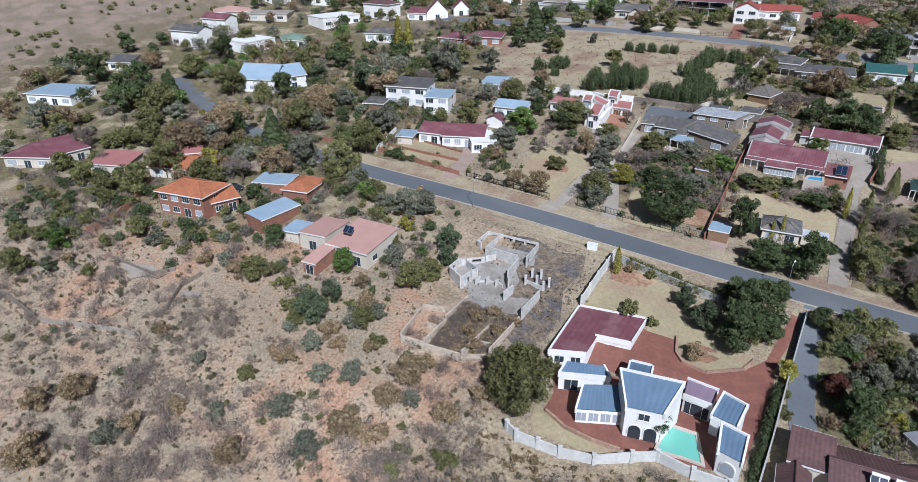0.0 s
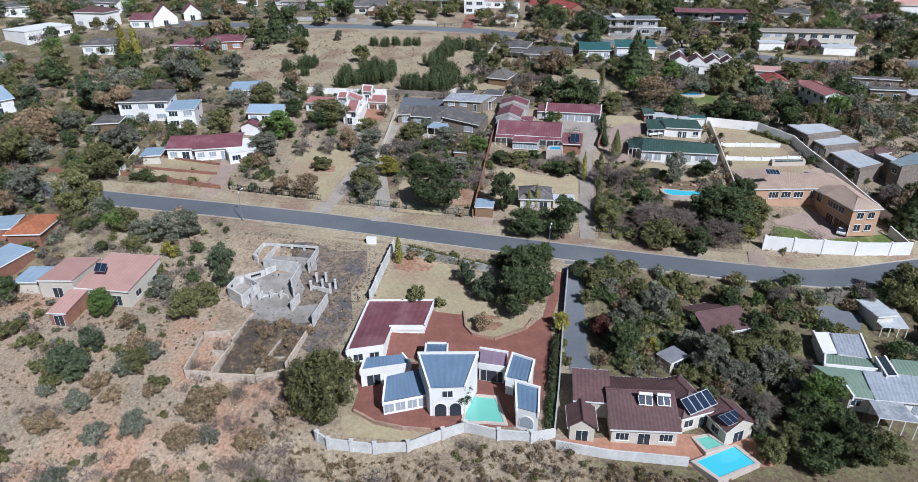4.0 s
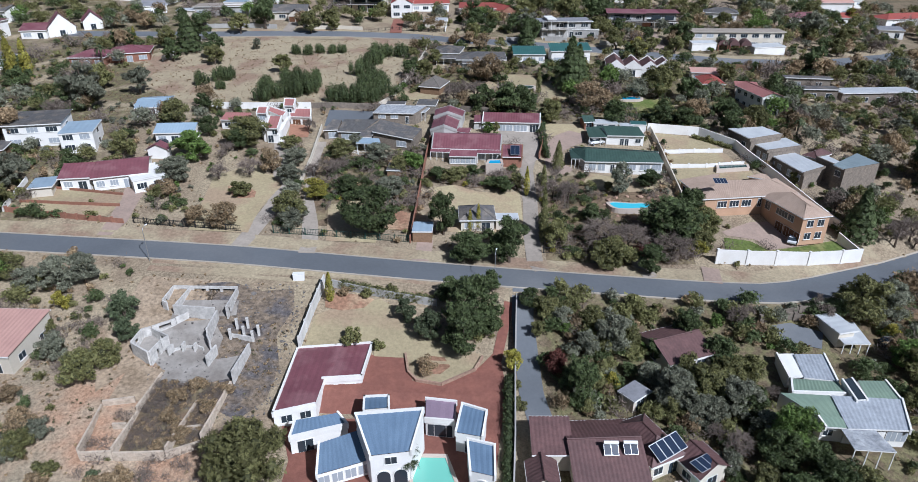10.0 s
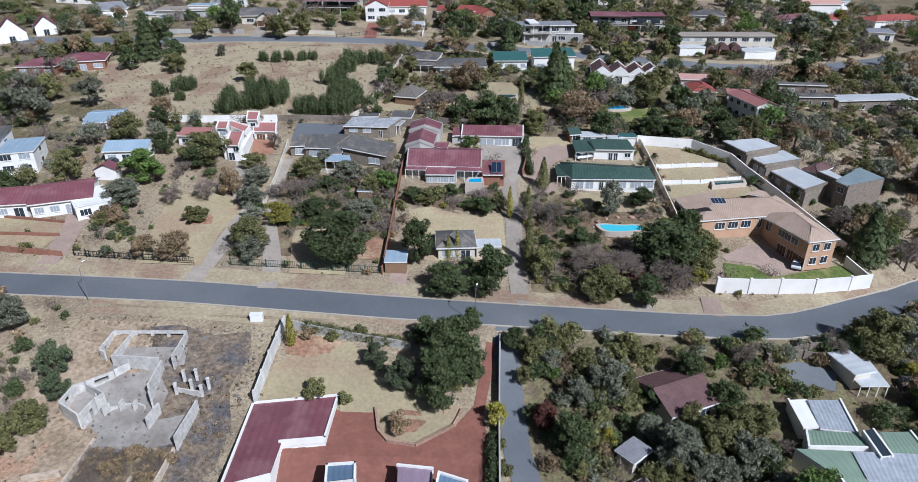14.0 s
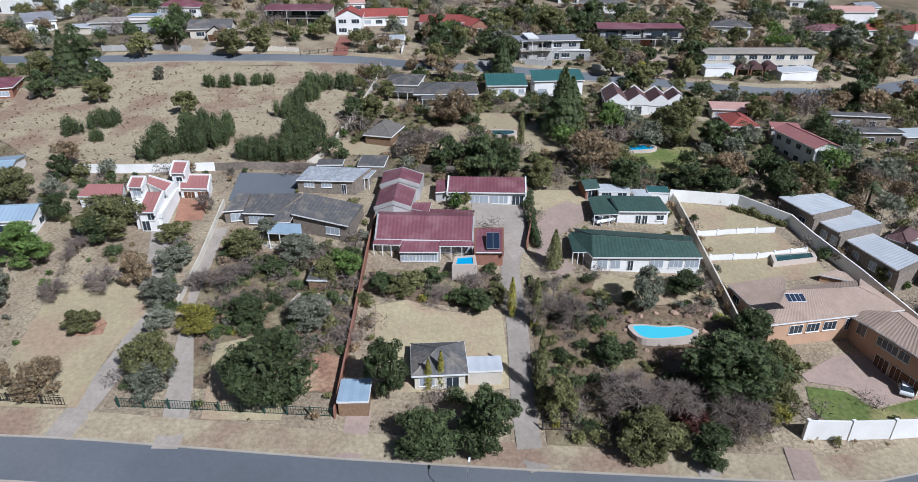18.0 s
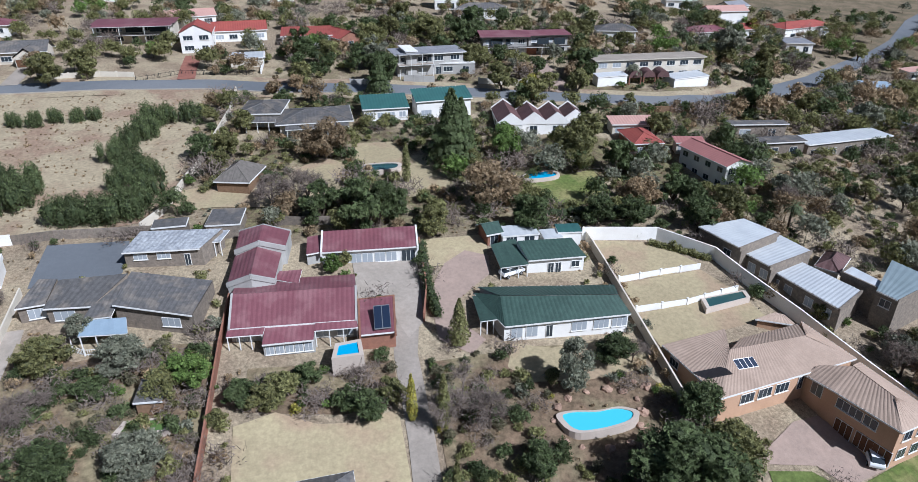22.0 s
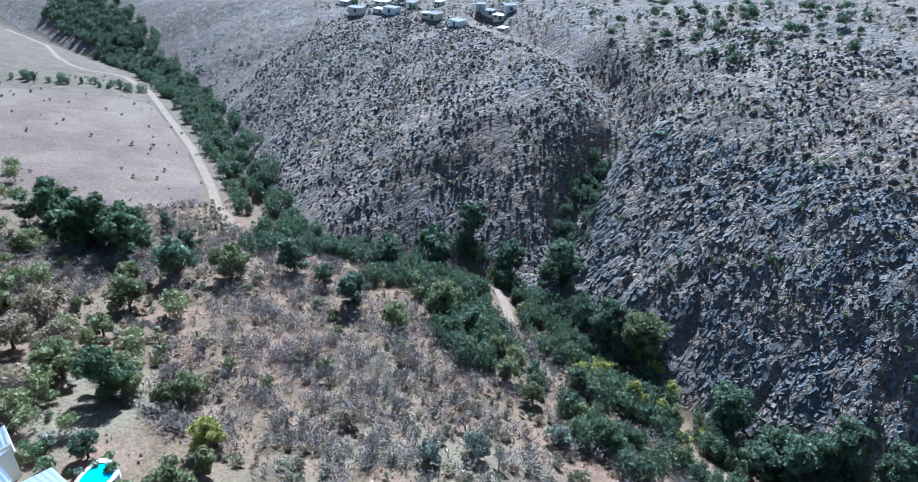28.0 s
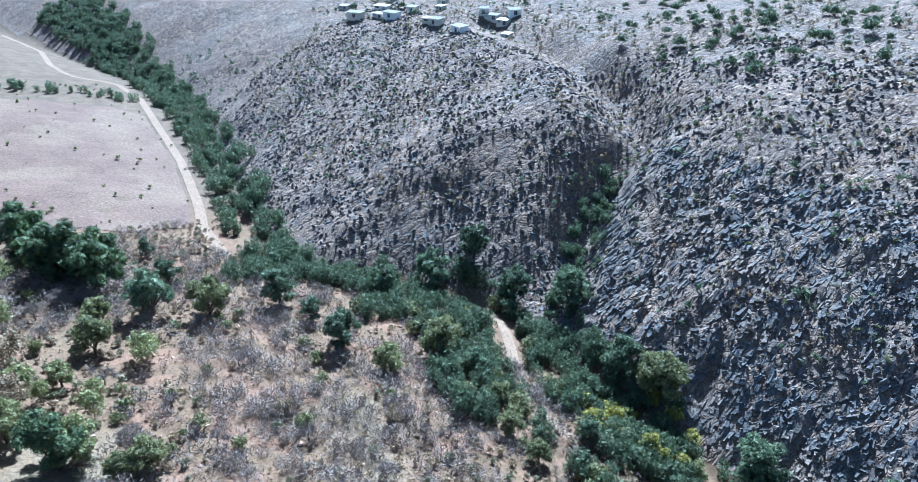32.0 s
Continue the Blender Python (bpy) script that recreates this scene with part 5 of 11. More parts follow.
# white villa with slate-blue roofs, red-brick court and green pool
pool(((-8.3, 51.7), (-8.3, 57.2), (-4.3, 57.2), (-2.6, 52.1), (-5.2, 52.1)), "water_green", "pale green swimming pool in a red brick court", 0.1, soft=0)
sheet("paving", ((-25.4, 56.4), (-25.3, 52.0), (-21.4, 50.3), (-17.0, 49.7), (-12.9, 49.9), (-8.1, 50.8), (-1.5, 51.6), (0.0, 53.2), (2.5, 54.7), (3.1, 60.0), (4.0, 66.4), (4.4, 72.0), (3.9, 76.5), (6.6, 89.8), (4.9, 90.2), (2.6, 78.3), (-0.3, 74.5), (-5.5, 71.2), (-9.9, 71.6), (-11.5, 76.6), (-16.8, 76.8), (-19.7, 78.5), (-28.0, 77.2), (-29.1, 65.6)), "brick_paving", 0.05, label="red brick paving round the villa", category="paving", kind="structure")
sheet("front_lawn", ((-27.5, 84.9), (-23.6, 87.5), (-17.1, 89.5), (-13.5, 87.1), (-11.8, 82.7), (0.6, 78.0), (-0.3, 75.0), (-5.6, 71.5), (-9.7, 71.8), (-11.6, 76.6), (-16.5, 76.4), (-16.9, 79.4), (-28.0, 78.1)), "lawn_dry", 0.06, label="straw-coloured winter lawn of the villa", category="lawn", kind="structure")
wall_run("stone_edging", ((-11.5, 77.2), (-10.7, 73.2), (-9.3, 71.5), (-5.5, 70.9), (-0.3, 74.5), (0.9, 77.4)), 0.55, 0.35, "red_rock", "rough tan stone edging of the villa lawn", gap=2.0)
wall_run("stone_edging", ((-24.9, 51.8), (-21.4, 50.1), (-17.0, 49.6), (-13.0, 49.7)), 0.6, 0.35, "red_rock", "rough stone edging of the brick patio", gap=2.0)
sheet("flower_bed", ((-26.9, 90.4), (-21.9, 90.4), (-18.0, 89.3), (-19.6, 87.1), (-23.3, 86.2), (-26.2, 86.8)), "soil", 0.09, label="bare red flower bed", category="flower bed", kind="structure")
sheet("flower_bed", ((-9.5, 75.8), (-7.6, 77.2), (-5.2, 77.0), (-4.2, 75.1), (-5.7, 73.3), (-8.2, 73.2)), "soil", 0.09, label="round planted bed with red soil", category="flower bed", kind="structure")
sheet("lower_lawn", ((-25.3, 52.0), (-27.3, 54.5), (-26.2, 49.0), (-25.0, 47.7), (-15.9, 48.0), (-13.3, 49.6), (-17.0, 49.7), (-21.4, 50.3)), "lawn_dry", 0.045, label="strip of dry lawn inside the villa wall", category="lawn", kind="structure")
wall_run("boundary_wall", ((-28.8, 46.6), (-26.9, 45.7), (-20.3, 45.8), (-15.7, 46.8), (-11.1, 49.0), (-8.0, 50.3), (-3.2, 49.7), (1.4, 50.0), (4.8, 52.2)), 1.7, 0.25, "wall_white", "pale grey plastered garden wall with square posts", post=0.25, cap=True, gap=4.0)
wall_run("boundary_wall", ((-28.6, 77.6), (-28.1, 84.9), (-27.3, 92.2)), 2.2, 0.25, "wall_white", "tall white plastered wall beside the burnt plot", gap=4.0, post=0.15)
wall_run("boundary_wall", ((-27.3, 92.2), (-22.9, 91.2), (-17.2, 90.1), (-7.0, 88.4)), 1.5, 0.2, "grey_wall", "low grey street wall behind a hedge", gap=4.0)
wall_run("boundary_wall", ((4.7, 52.1), (5.3, 60.4), (5.9, 72.3), (6.6, 84.0), (7.0, 90.1)), 1.8, 0.22, "grey_wall", "grey plastered wall between two driveways", gap=5.0)

# house with ribbed brown tiles and solar panels
home = house("solar_house", 10.0, 59.2, "low house with dark brown ribbed tiles and solar panels")
block(home, 10.0, 59.2, 1, 5.0, 5.1, -10.9, -7.9, "mono", 1.6, "brown_tile", "cream", over=0.3, wins=0, side=0, step=0.28)
block(home, 8.5, 54.1, 2, 3.5, 3.9, -11.7, -8.9, "gable", 1.4, "brown_tile", "cream", over=0.4, wins=1, side=0, step=0.28, axis="y")
block(home, 17.0, 58.4, 4, 9.3, 11.2, -11.9, -8.9, "gable", 2.2, "brown_tile", "cream", over=0.4, wins=3, side=1, step=0.28)
block(home, 23.5, 60.3, 26, 5.1, 8.0, -11.6, -8.6, "hip", 2.0, "brown_tile", "cream", over=0.4, wins=2, side=0, step=0.28)
block(home, 30.0, 57.1, 28, 4.8, 4.2, -12.1, -9.1, "gable", 1.5, "brown_tile", "cream", over=0.4, wins=1, side=1, step=0.28, axis="y")
pool(((24.4, 50.6), (30.4, 54.2), (32.5, 51.3), (27.0, 48.0)), "water_blue", "bright blue rectangular swimming pool beside the gorge", soft=0)
pool(((25.1, 54.7), (27.0, 55.5), (28.8, 53.9), (26.2, 52.6)), "water_green", "small pale plunge pool on a terrace", soft=0)
sheet("terrace", ((4.7, 51.7), (23.3, 55.4), (33.2, 56.4), (35.6, 51.8), (24.0, 50.1), (5.1, 50.3)), "terracotta", 0.05, label="tan paved terrace along the house", category="paving", kind="structure")
wall_run("boundary_wall", ((4.9, 50.3), (12.3, 49.8), (23.3, 50.2)), 1.6, 0.25, "wall_white", "pale terrace wall above the slope", gap=4.0)

# garage and stepped house in the trees
home = house("brown_house", 32.5, 80.4, "brown tiled house among dark trees")
block(home, 32.5, 80.4, 22, 8.1, 8.4, -9.6, -6.8, "gable", 1.5, "brown_tile", "cream", over=0.4, wins=2, side=1, step=0.28)
block(home, 23.5, 69.1, 39, 3.2, 2.4, -10.0, -7.4, "flat", 0.0, "grey_tile", "cream", over=0.4, wins=1, side=0)
home = house("sage_house", 49.9, 76.6, "white walled house with sage green and grey tiled roofs")
white_roof = ((48.42, 73.71), (50.73, 73.98), (51.58, 79.48), (48.76, 79.33))
wing(home, white_roof, -11.2, (-8.20, -8.20, -7.90, -7.90), "trim", "white", rims=(3,), rim=0.3, step=0.8, eave=0.5)
north_roof = ((50.69, 73.71), (55.44, 72.93), (56.11, 78.95), (51.36, 78.95))
wing(home, north_roof, -11.2, (-8.20, -8.20, -7.60, -7.60), "pale_tile", "white", rims=(1,), rim=0.3, step=0.28, eave=0.5)
green_band = ((47.30, 70.03), (55.01, 69.80), (55.46, 72.80), (48.65, 73.45))
wing(home, green_band, -11.2, (-7.90, -7.90, -8.20, -8.20), "sage", "white", rims=(0, 3), rim=0.2, step=0.28)
green_roof = ((48.80, 65.28), (52.12, 64.84), (52.34, 69.07), (45.21, 69.55))
wing(home, green_roof, -11.2, (-8.40, -8.40, -7.80, -7.80), "sage", "white", rims=(), rim=0.3, step=0.28, eave=0.5)
green_eave = ((49.14, 63.28), (52.20, 63.07), (52.02, 64.74), (48.81, 65.07))
wing(home, green_eave, -11.2, (-8.60, -8.60, -8.20, -8.20), "sage", "white", rims=(3,), rim=0.3, step=0.28, eave=0.5)
glaze(home, green_eave, (0.3,), -9.9, 1.4, 1.2, "glass", eave=0.5)
south_roof = ((52.06, 62.87), (60.59, 62.67), (62.31, 68.15), (52.35, 68.85))
wing(home, south_roof, -11.2, (-8.50, -8.50, -7.60, -7.60), "pale_tile", "white", rims=(1,), rim=0.3, step=0.28, eave=0.5)
glaze(home, south_roof, (0.75, 0.92), -10.0, 1.5, 1.9, "curtained", eave=0.5)
east_roof = ((57.60, 68.48), (62.27, 68.25), (62.10, 72.13), (57.90, 72.13))
wing(home, east_roof, -11.2, (-7.80, -7.80, -7.40, -7.40), "sage", "white", rims=(1,), rim=0.3, step=0.28, eave=0.5)
skylight_strip = ((55.48, 67.67), (57.09, 67.91), (57.21, 72.54), (55.63, 72.14))
wing(home, skylight_strip, -11.2, (-7.40, -7.40, -7.20, -7.20), "glass", "white", rims=(1, 3), rim=0.12, step=0.5, eave=0.5)
porch_roof = ((51.06, 59.05), (56.51, 58.67), (55.80, 62.76), (51.14, 62.86))
wing(home, porch_roof, -11.2, (-8.70, -8.70, -8.60, -8.60), "weathered", None, rims=(), rim=0.3, step=0.9)
home = house("carport", 63.1, 85.2, "flat grey carport roof on thin posts", "carport")
carport_roof = ((60.88, 81.96), (65.28, 81.96), (65.76, 88.45), (60.32, 88.45))
wing(home, carport_roof, -10.2, (-7.60, -7.60, -7.60, -7.60), "zinc", None, rims=(), rim=0.3, step=0.5)
sheet("yard", ((49.8, 85.3), (53.6, 83.8), (58.0, 82.8), (59.8, 86.6), (54.9, 88.4), (51.2, 87.6)), "asphalt", 0.08, label="grey paved yard", category="paving", kind="structure")

# pink roofed house and the orange roofed house
home = house("pink_roofed_house", -84.0, 74.0, "low house with a faded pink roof and a covered stoep")
block(home, -84.0, 74.0, 6, 6.1, 9.4, -5.0, -2.0, "monof", 0.6, "pink", "cream", over=0.2, wins=1, side=0)
block(home, -74.4, 74.2, -1, 9.8, 10.5, -5.5, -2.3, "mono", 1.2, "pink", "cream", over=0.3, wins=2, side=2)
block(home, -78.6, 65.4, 2, 3.0, 6.2, -5.9, -3.3, "mono", 0.7, "pink", "brick", over=0.2, wins=1, side=0)
block(home, -89.9, 72.0, 8, 3.6, 4.9, -4.7, -2.1, "flat", 0.0, "blue_grey", "cream", over=0.4, wins=0, side=0)
home = house("orange_house", -118.9, 70.6, "two-storey brown brick house with orange clay tiles and white window frames")
block(home, -118.9, 70.6, 8, 12.3, 8.7, -3.7, 1.7, "hip", 1.8, "orange", "brick", over=0.5, wins=4, side=1, storeys=2)
block(home, -115.1, 74.1, 66, 5.8, 9.2, -3.5, -0.3, "gable", 1.5, "orange", "brick", over=0.5, wins=2, side=1)
home = house("orange_garage", -100.4, 86.9, "brick garage with an orange tile roof", "garage")
block(home, -100.4, 86.9, 10, 6.3, 8.8, -2.4, 0.4, "hip", 1.4, "orange", "brick", over=0.4, wins=0, side=0)
block(home, -108.4, 85.8, 18, 8.6, 6.6, -1.9, 0.7, "flat", 0.0, "blue_grey", "brick", over=0.1, wins=0, side=0)
home = house("long_shed", -98.8, 74.6, "long shed with a pale blue sheet roof", "shed")
block(home, -98.8, 74.6, 83, 10.6, 5.0, -3.8, -1.2, "mono", 0.5, "blue_grey", "brick", over=0.2, wins=0, side=0)
home = house("red_roofed_villa", -175.4, 69.7, "long low house with weathered red roofs")
block(home, -175.4, 69.7, 25, 12.4, 11.2, -1.3, 1.7, "hip", 1.6, "maroon", "cream", over=0.4, wins=3, side=0)
block(home, -171.3, 72.7, 81, 9.7, 11.2, -0.9, 2.1, "mono", 1.2, "maroon", "cream", over=0.4, wins=2, side=0)
block(home, -152.4, 75.5, 20, 9.9, 7.7, -1.7, 1.1, "mono", 1.0, "rose", "cream", over=0.4, wins=2, side=0)
block(home, -137.8, 83.0, 16, 10.3, 11.2, -1.7, 1.1, "gable", 1.2, "orange", "cream", over=0.4, wins=2, side=1)
block(home, -139.1, 85.6, 44, 8.5, 3.6, -0.2, 2.4, "mono", 0.6, "rose", "cream", over=0.4, wins=1, side=0)
pool(((-179.7, 64.4), (-178.3, 67.1), (-173.9, 65.9), (-175.2, 62.9)), "water_deep", "small blue garden pool")

# houses north of the street, west to east
home = house("blue_gable_house", -158.2, 135.8, "white house with a steep blue-grey roof and two dormers")
block(home, -158.2, 135.8, 17, 12.5, 11.2, 6.2, 10.4, "gable", 3.6, "blue_grey", "white", over=0.4, wins=4, side=1)
block(home, -152.8, 140.8, 63, 8.1, 11.2, 6.7, 10.9, "gable", 2.6, "blue_grey", "white", over=0.4, wins=1, side=1)
home = house("white_modern_house", -108.1, 145.7, "white two-storey house with dark brown roofs and a flat annex")
block(home, -108.1, 145.7, 13, 12.8, 8.7, 5.6, 11.2, "mono", 0.9, "slate", "white", over=0.5, wins=3, side=1, storeys=2)
block(home, -106.9, 146.0, 14, 8.2, 7.9, 5.7, 9.1, "mono", 0.6, "slate", "white", over=0.4, wins=2, side=0)
block(home, -96.8, 144.0, 17, 7.3, 10.3, 5.0, 10.0, "flat", 0.0, "blue_grey", "white", over=0.15, wins=2, side=1, storeys=2)
home = house("carport", -114.5, 136.8, "dark carport with a flat roof on posts", "carport")
block(home, -114.5, 136.8, 17, 5.9, 7.2, 4.8, 7.4, "flat", 0.0, "slate", "wood", over=0.4, wins=0, side=0)
home = house("maroon_house", -87.9, 126.3, "long bungalow with a maroon sheet roof and white walls")
block(home, -87.9, 126.3, 9, 5.9, 9.2, 2.4, 5.4, "gable", 1.5, "maroon", "white", over=0.4, wins=2, side=1)
block(home, -80.0, 128.9, 20, 10.9, 11.2, 2.3, 5.3, "gable", 1.5, "maroon", "white", over=0.4, wins=4, side=1, glass="curtained")
block(home, -74.2, 126.9, 36, 6.6, 9.3, 2.0, 5.0, "flat", 0.0, "trim", "white", over=0.1, wins=2, side=1)
block(home, -93.5, 120.9, 17, 4.0, 5.5, 2.1, 4.6, "flat", 0.0, "blue_grey", "cream", over=0.4, wins=0, side=0)
sheet("terrace_lawn", ((-96.0, 116.6), (-75.5, 116.7), (-76.5, 120.3), (-92.9, 121.9), (-95.0, 119.2)), "lawn_dry", 0.1, label="dry terraced lawn below the maroon house", category="lawn", kind="structure")
sheet("terrace_lawn", ((-94.6, 112.3), (-76.1, 111.8), (-75.7, 115.7), (-95.8, 115.9)), "lawn_dry", 0.1, label="dry terraced lawn behind the street wall", category="lawn", kind="structure")
wall_run("terrace_wall", ((-96.2, 115.9), (-85.6, 115.8), (-75.2, 116.0)), 0.7, 0.3, "brick", "low brown brick terrace wall", gap=4.0)
wall_run("terrace_wall", ((-93.4, 122.1), (-84.7, 121.3), (-76.5, 120.5)), 0.6, 0.3, "brick", "low brown brick terrace wall", gap=4.0)
sheet("driveway", ((-77.3, 123.5), (-72.8, 123.1), (-71.1, 110.2), (-72.3, 105.6), (-75.0, 105.4), (-75.1, 110.8)), "tan_paving", 0.1, label="pinkish brick driveway of the maroon house", category="driveway", kind="structure")
home = house("blue_cottage", -75.0, 148.9, "small house with a pale blue sheet roof")
block(home, -75.0, 148.9, 5, 9.2, 6.7, 5.2, 8.2, "gable", 1.2, "blue_grey", "white", over=0.4, wins=3, side=1)
home = house("garden_shed", -75.8, 138.8, "white shed with a maroon gable roof", "shed")
block(home, -75.8, 138.8, 2, 4.6, 2.4, 4.1, 6.5, "gable", 1.2, "maroon", "white", over=0.4, wins=0, side=0, axis="y")
home = house("outbuilding", -89.8, 166.3, "low white outbuilding with a grey sheet roof", "shed")
block(home, -89.8, 166.3, 8, 5.8, 4.5, 7.8, 10.3, "flat", 0.0, "blue_grey", "white", over=0.4, wins=2, side=0)
home = house("rose_villa", -62.3, 156.3, "bright white stepped house with rose tiled roofs")
long_wing = ((-66.26, 154.50), (-57.79, 153.82), (-59.25, 158.32), (-66.02, 158.49))
wing(home, long_wing, 6.0, (8.80, 8.80, 9.60, 9.60), "rose", "white", rims=(), rim=0.3, step=0.33, eave=0.5)
glaze(home, long_wing, (0.2, 0.5, 0.8), 7.5, 1.6, 1.1, "glass", eave=0.5)
core_block = ((-53.4, 148.3), (-48.7, 148.2), (-49.36, 158.32), (-57.6, 157.56))
wing(home, core_block, 5.0, (7.80, 7.80, 8.60, 8.60), "trim", "white", rims=(0, 1, 3), rim=0.3, step=0.8)
west_tower = ((-56.33, 153.86), (-53.70, 153.55), (-54.10, 156.59), (-56.58, 156.66))
wing(home, west_tower, 5.4, (10.80, 10.80, 11.60, 11.60), "rose", "white", rims=(1, 2, 3), rim=0.3, step=0.33, eave=0.5)
glaze(home, west_tower, (0.5,), 9.6, 1.5, 1.3, "curtained", eave=0.5)
glaze(home, west_tower, (0.5,), 7.0, 1.3, 1.1, "glass", eave=0.5)
front_tower = ((-52.30, 147.17), (-49.34, 147.10), (-49.74, 152.91), (-52.73, 152.98))
wing(home, front_tower, 4.8, (8.80, 8.80, 10.20, 10.20), "rose", "white", rims=(1, 3), rim=0.3, step=0.33, eave=0.5)
glaze(home, front_tower, (0.68,), 7.7, 1.2, 1.2, "glass", eave=0.5)
glaze(home, front_tower, (0.3,), 6.0, 1.4, 1.9, "glass", eave=0.5)
middle_roof = ((-53.81, 155.95), (-49.61, 153.77), (-49.47, 156.96), (-53.69, 157.55))
wing(home, middle_roof, 5.4, (10.80, 9.80, 10.20, 11.40), "rose", "white", rims=(1, 2), rim=0.3, step=0.33, eave=0.5)
garage_wing = ((-49.15, 158.56), (-43.67, 158.17), (-44.62, 163.06), (-50.51, 163.22))
wing(home, garage_wing, 5.6, (8.60, 8.60, 9.40, 9.40), "rose", "white", rims=(1, 2, 3), rim=0.3, step=0.33, eave=0.5)
glaze(home, garage_wing, (0.3, 0.78), 6.8, 2.2, 2.1, "door", eave=0.5)
back_tower = ((-50.90, 159.99), (-48.25, 159.92), (-48.73, 163.94), (-51.68, 164.29))
wing(home, back_tower, 5.9, (11.10, 11.10, 11.80, 11.80), "rose", "white", rims=(1, 2, 3), rim=0.3, step=0.33, eave=0.5)
glaze(home, back_tower, (0.5,), 9.7, 1.2, 1, "glass", eave=0.5)
sheet("forecourt", ((-47.9, 150.4), (-43.1, 151.5), (-43.9, 158.0), (-49.4, 158.7)), "terracotta", 0.08, label="terracotta paved forecourt", category="paving", kind="structure")
wall_run("boundary_wall", ((-73.9, 169.2), (-64.5, 169.3), (-56.0, 170.0), (-46.4, 170.9)), 1.8, 0.22, "white", "white plastered garden wall behind the villa", gap=5.0)
home = house("stone_house", -36.5, 153.0, "dark stone house with grey slate roofs and a white balcony")
west_wing = ((-38.73, 150.04), (-35.11, 150.59), (-34.84, 155.53), (-37.40, 155.83))
wing(home, west_wing, 4.6, (7.50, 7.50, 8.60, 8.60), "slate", "stone", rims=(), rim=0.3, step=0.33, eave=0.5)
glaze(home, west_wing, (0.62,), 6.1, 2.4, 1.5, "curtained", eave=0.5)
middle_wing = ((-35.08, 149.51), (-28.97, 148.93), (-25.12, 153.98), (-34.00, 153.97))
wing(home, middle_wing, 4.4, (7.40, 7.40, 9.20, 9.20), "slate", "stone", rims=(), rim=0.3, step=0.33, eave=0.5)
glaze(home, middle_wing, (0.35,), 6.0, 2.8, 1.5, "curtained", eave=0.5)
lower_roof = ((-29.58, 146.63), (-26.08, 146.74), (-24.97, 153.87), (-28.41, 151.59))
wing(home, lower_roof, 4.2, (6.80, 6.80, 8.60, 8.00), "slate", None, rims=(), rim=0.3, step=0.33)
east_wing = ((-26.02, 147.87), (-15.63, 144.70), (-14.09, 153.71), (-24.94, 154.88))
wing(home, east_wing, 4.1, (7.90, 6.90, 6.90, 9.00), "slate", "stone", rims=(), rim=0.3, step=0.33, eave=0.5)
glaze(home, east_wing, (0.7,), 5.4, 2.6, 1.4, "curtained", eave=0.5)
back_wing = ((-27.73, 161.18), (-16.52, 160.37), (-13.65, 165.65), (-26.17, 167.12))
wing(home, back_wing, 6.0, (9.00, 9.00, 9.60, 9.60), "weathered", "stone", rims=(), rim=0.3, step=0.33, eave=0.5)
glaze(home, back_wing, (0.2, 0.5), 8.0, 2, 1, "curtained", eave=0.5)
glaze(home, back_wing, (0.8,), 7.1, 0.9, 2, "glass", eave=0.5)
back_porch = ((-16.68, 162.88), (-13.86, 163.08), (-12.68, 166.24), (-15.71, 166.32))
wing(home, back_porch, 6.0, (8.60, 8.60, 9.00, 9.00), "weathered", None, rims=(), rim=0.3, step=0.33)
canopy = ((-29.42, 143.65), (-23.33, 143.12), (-24.19, 146.47), (-29.47, 146.80))
wing(home, canopy, 4.0, (6.20, 6.20, 6.60, 6.60), "blue_grey", None, rims=(), rim=0.3, step=0.8)
block(home, -13.8, 171.4, -4, 5.3, 6.3, 6.6, 9.2, "flat", 0.0, "slate", "stone", over=0.1, wins=0, side=0)
block(home, -22.5, 170.7, 1, 5.1, 3.0, 6.8, 9.2, "flat", 0.0, "slate", "stone", over=0.1, wins=0, side=0)
wall_run("balcony_rail", ((-31.2, 145.4), (-30.6, 144.0), (-29.0, 143.1), (-26.3, 143.0), (-24.6, 143.8)), 1, 0.1, "trim", "white balcony railing in front of the stone house", bars=0.25, gap=2.5, post=0.05)
sheet("court", ((-40.2, 157.9), (-41.1, 169.8), (-28.8, 169.5), (-27.9, 160.0)), "asphalt", 0.07, label="grey paved court", category="paving", kind="structure")
home = house("maroon_row", -2.5, 144.8, "long house with maroon sheet roofs, white gables and a carport")
# grey_wall here puts the shade of the verandas into the wall colour
main_roof = ((-10.94, 142.75), (5.69, 141.60), (6.07, 146.81), (-10.80, 148.07))
wing(home, main_roof, 2.3, (5.40, 5.40, 7.50, 7.50), "maroon", "grey_wall", rims=(1, 3), rim=0.18, step=0.33, eave=0.5)
glaze(home, main_roof, (0.1, 0.3, 0.5, 0.7, 0.9), 3.7, 2.2, 1.6, "curtained", eave=0.5)
main_back = ((6.07, 146.81), (-10.80, 148.07), (-10.87, 154.54), (6.24, 153.21))
wing(home, main_back, 2.3, (7.50, 7.50, 5.90, 5.90), "maroon", "grey_wall", rims=(), rim=0.3, step=0.33)
stoep_west = ((-11.30, 141.63), (-6.59, 141.33), (-6.29, 142.54), (-11.15, 143.03))
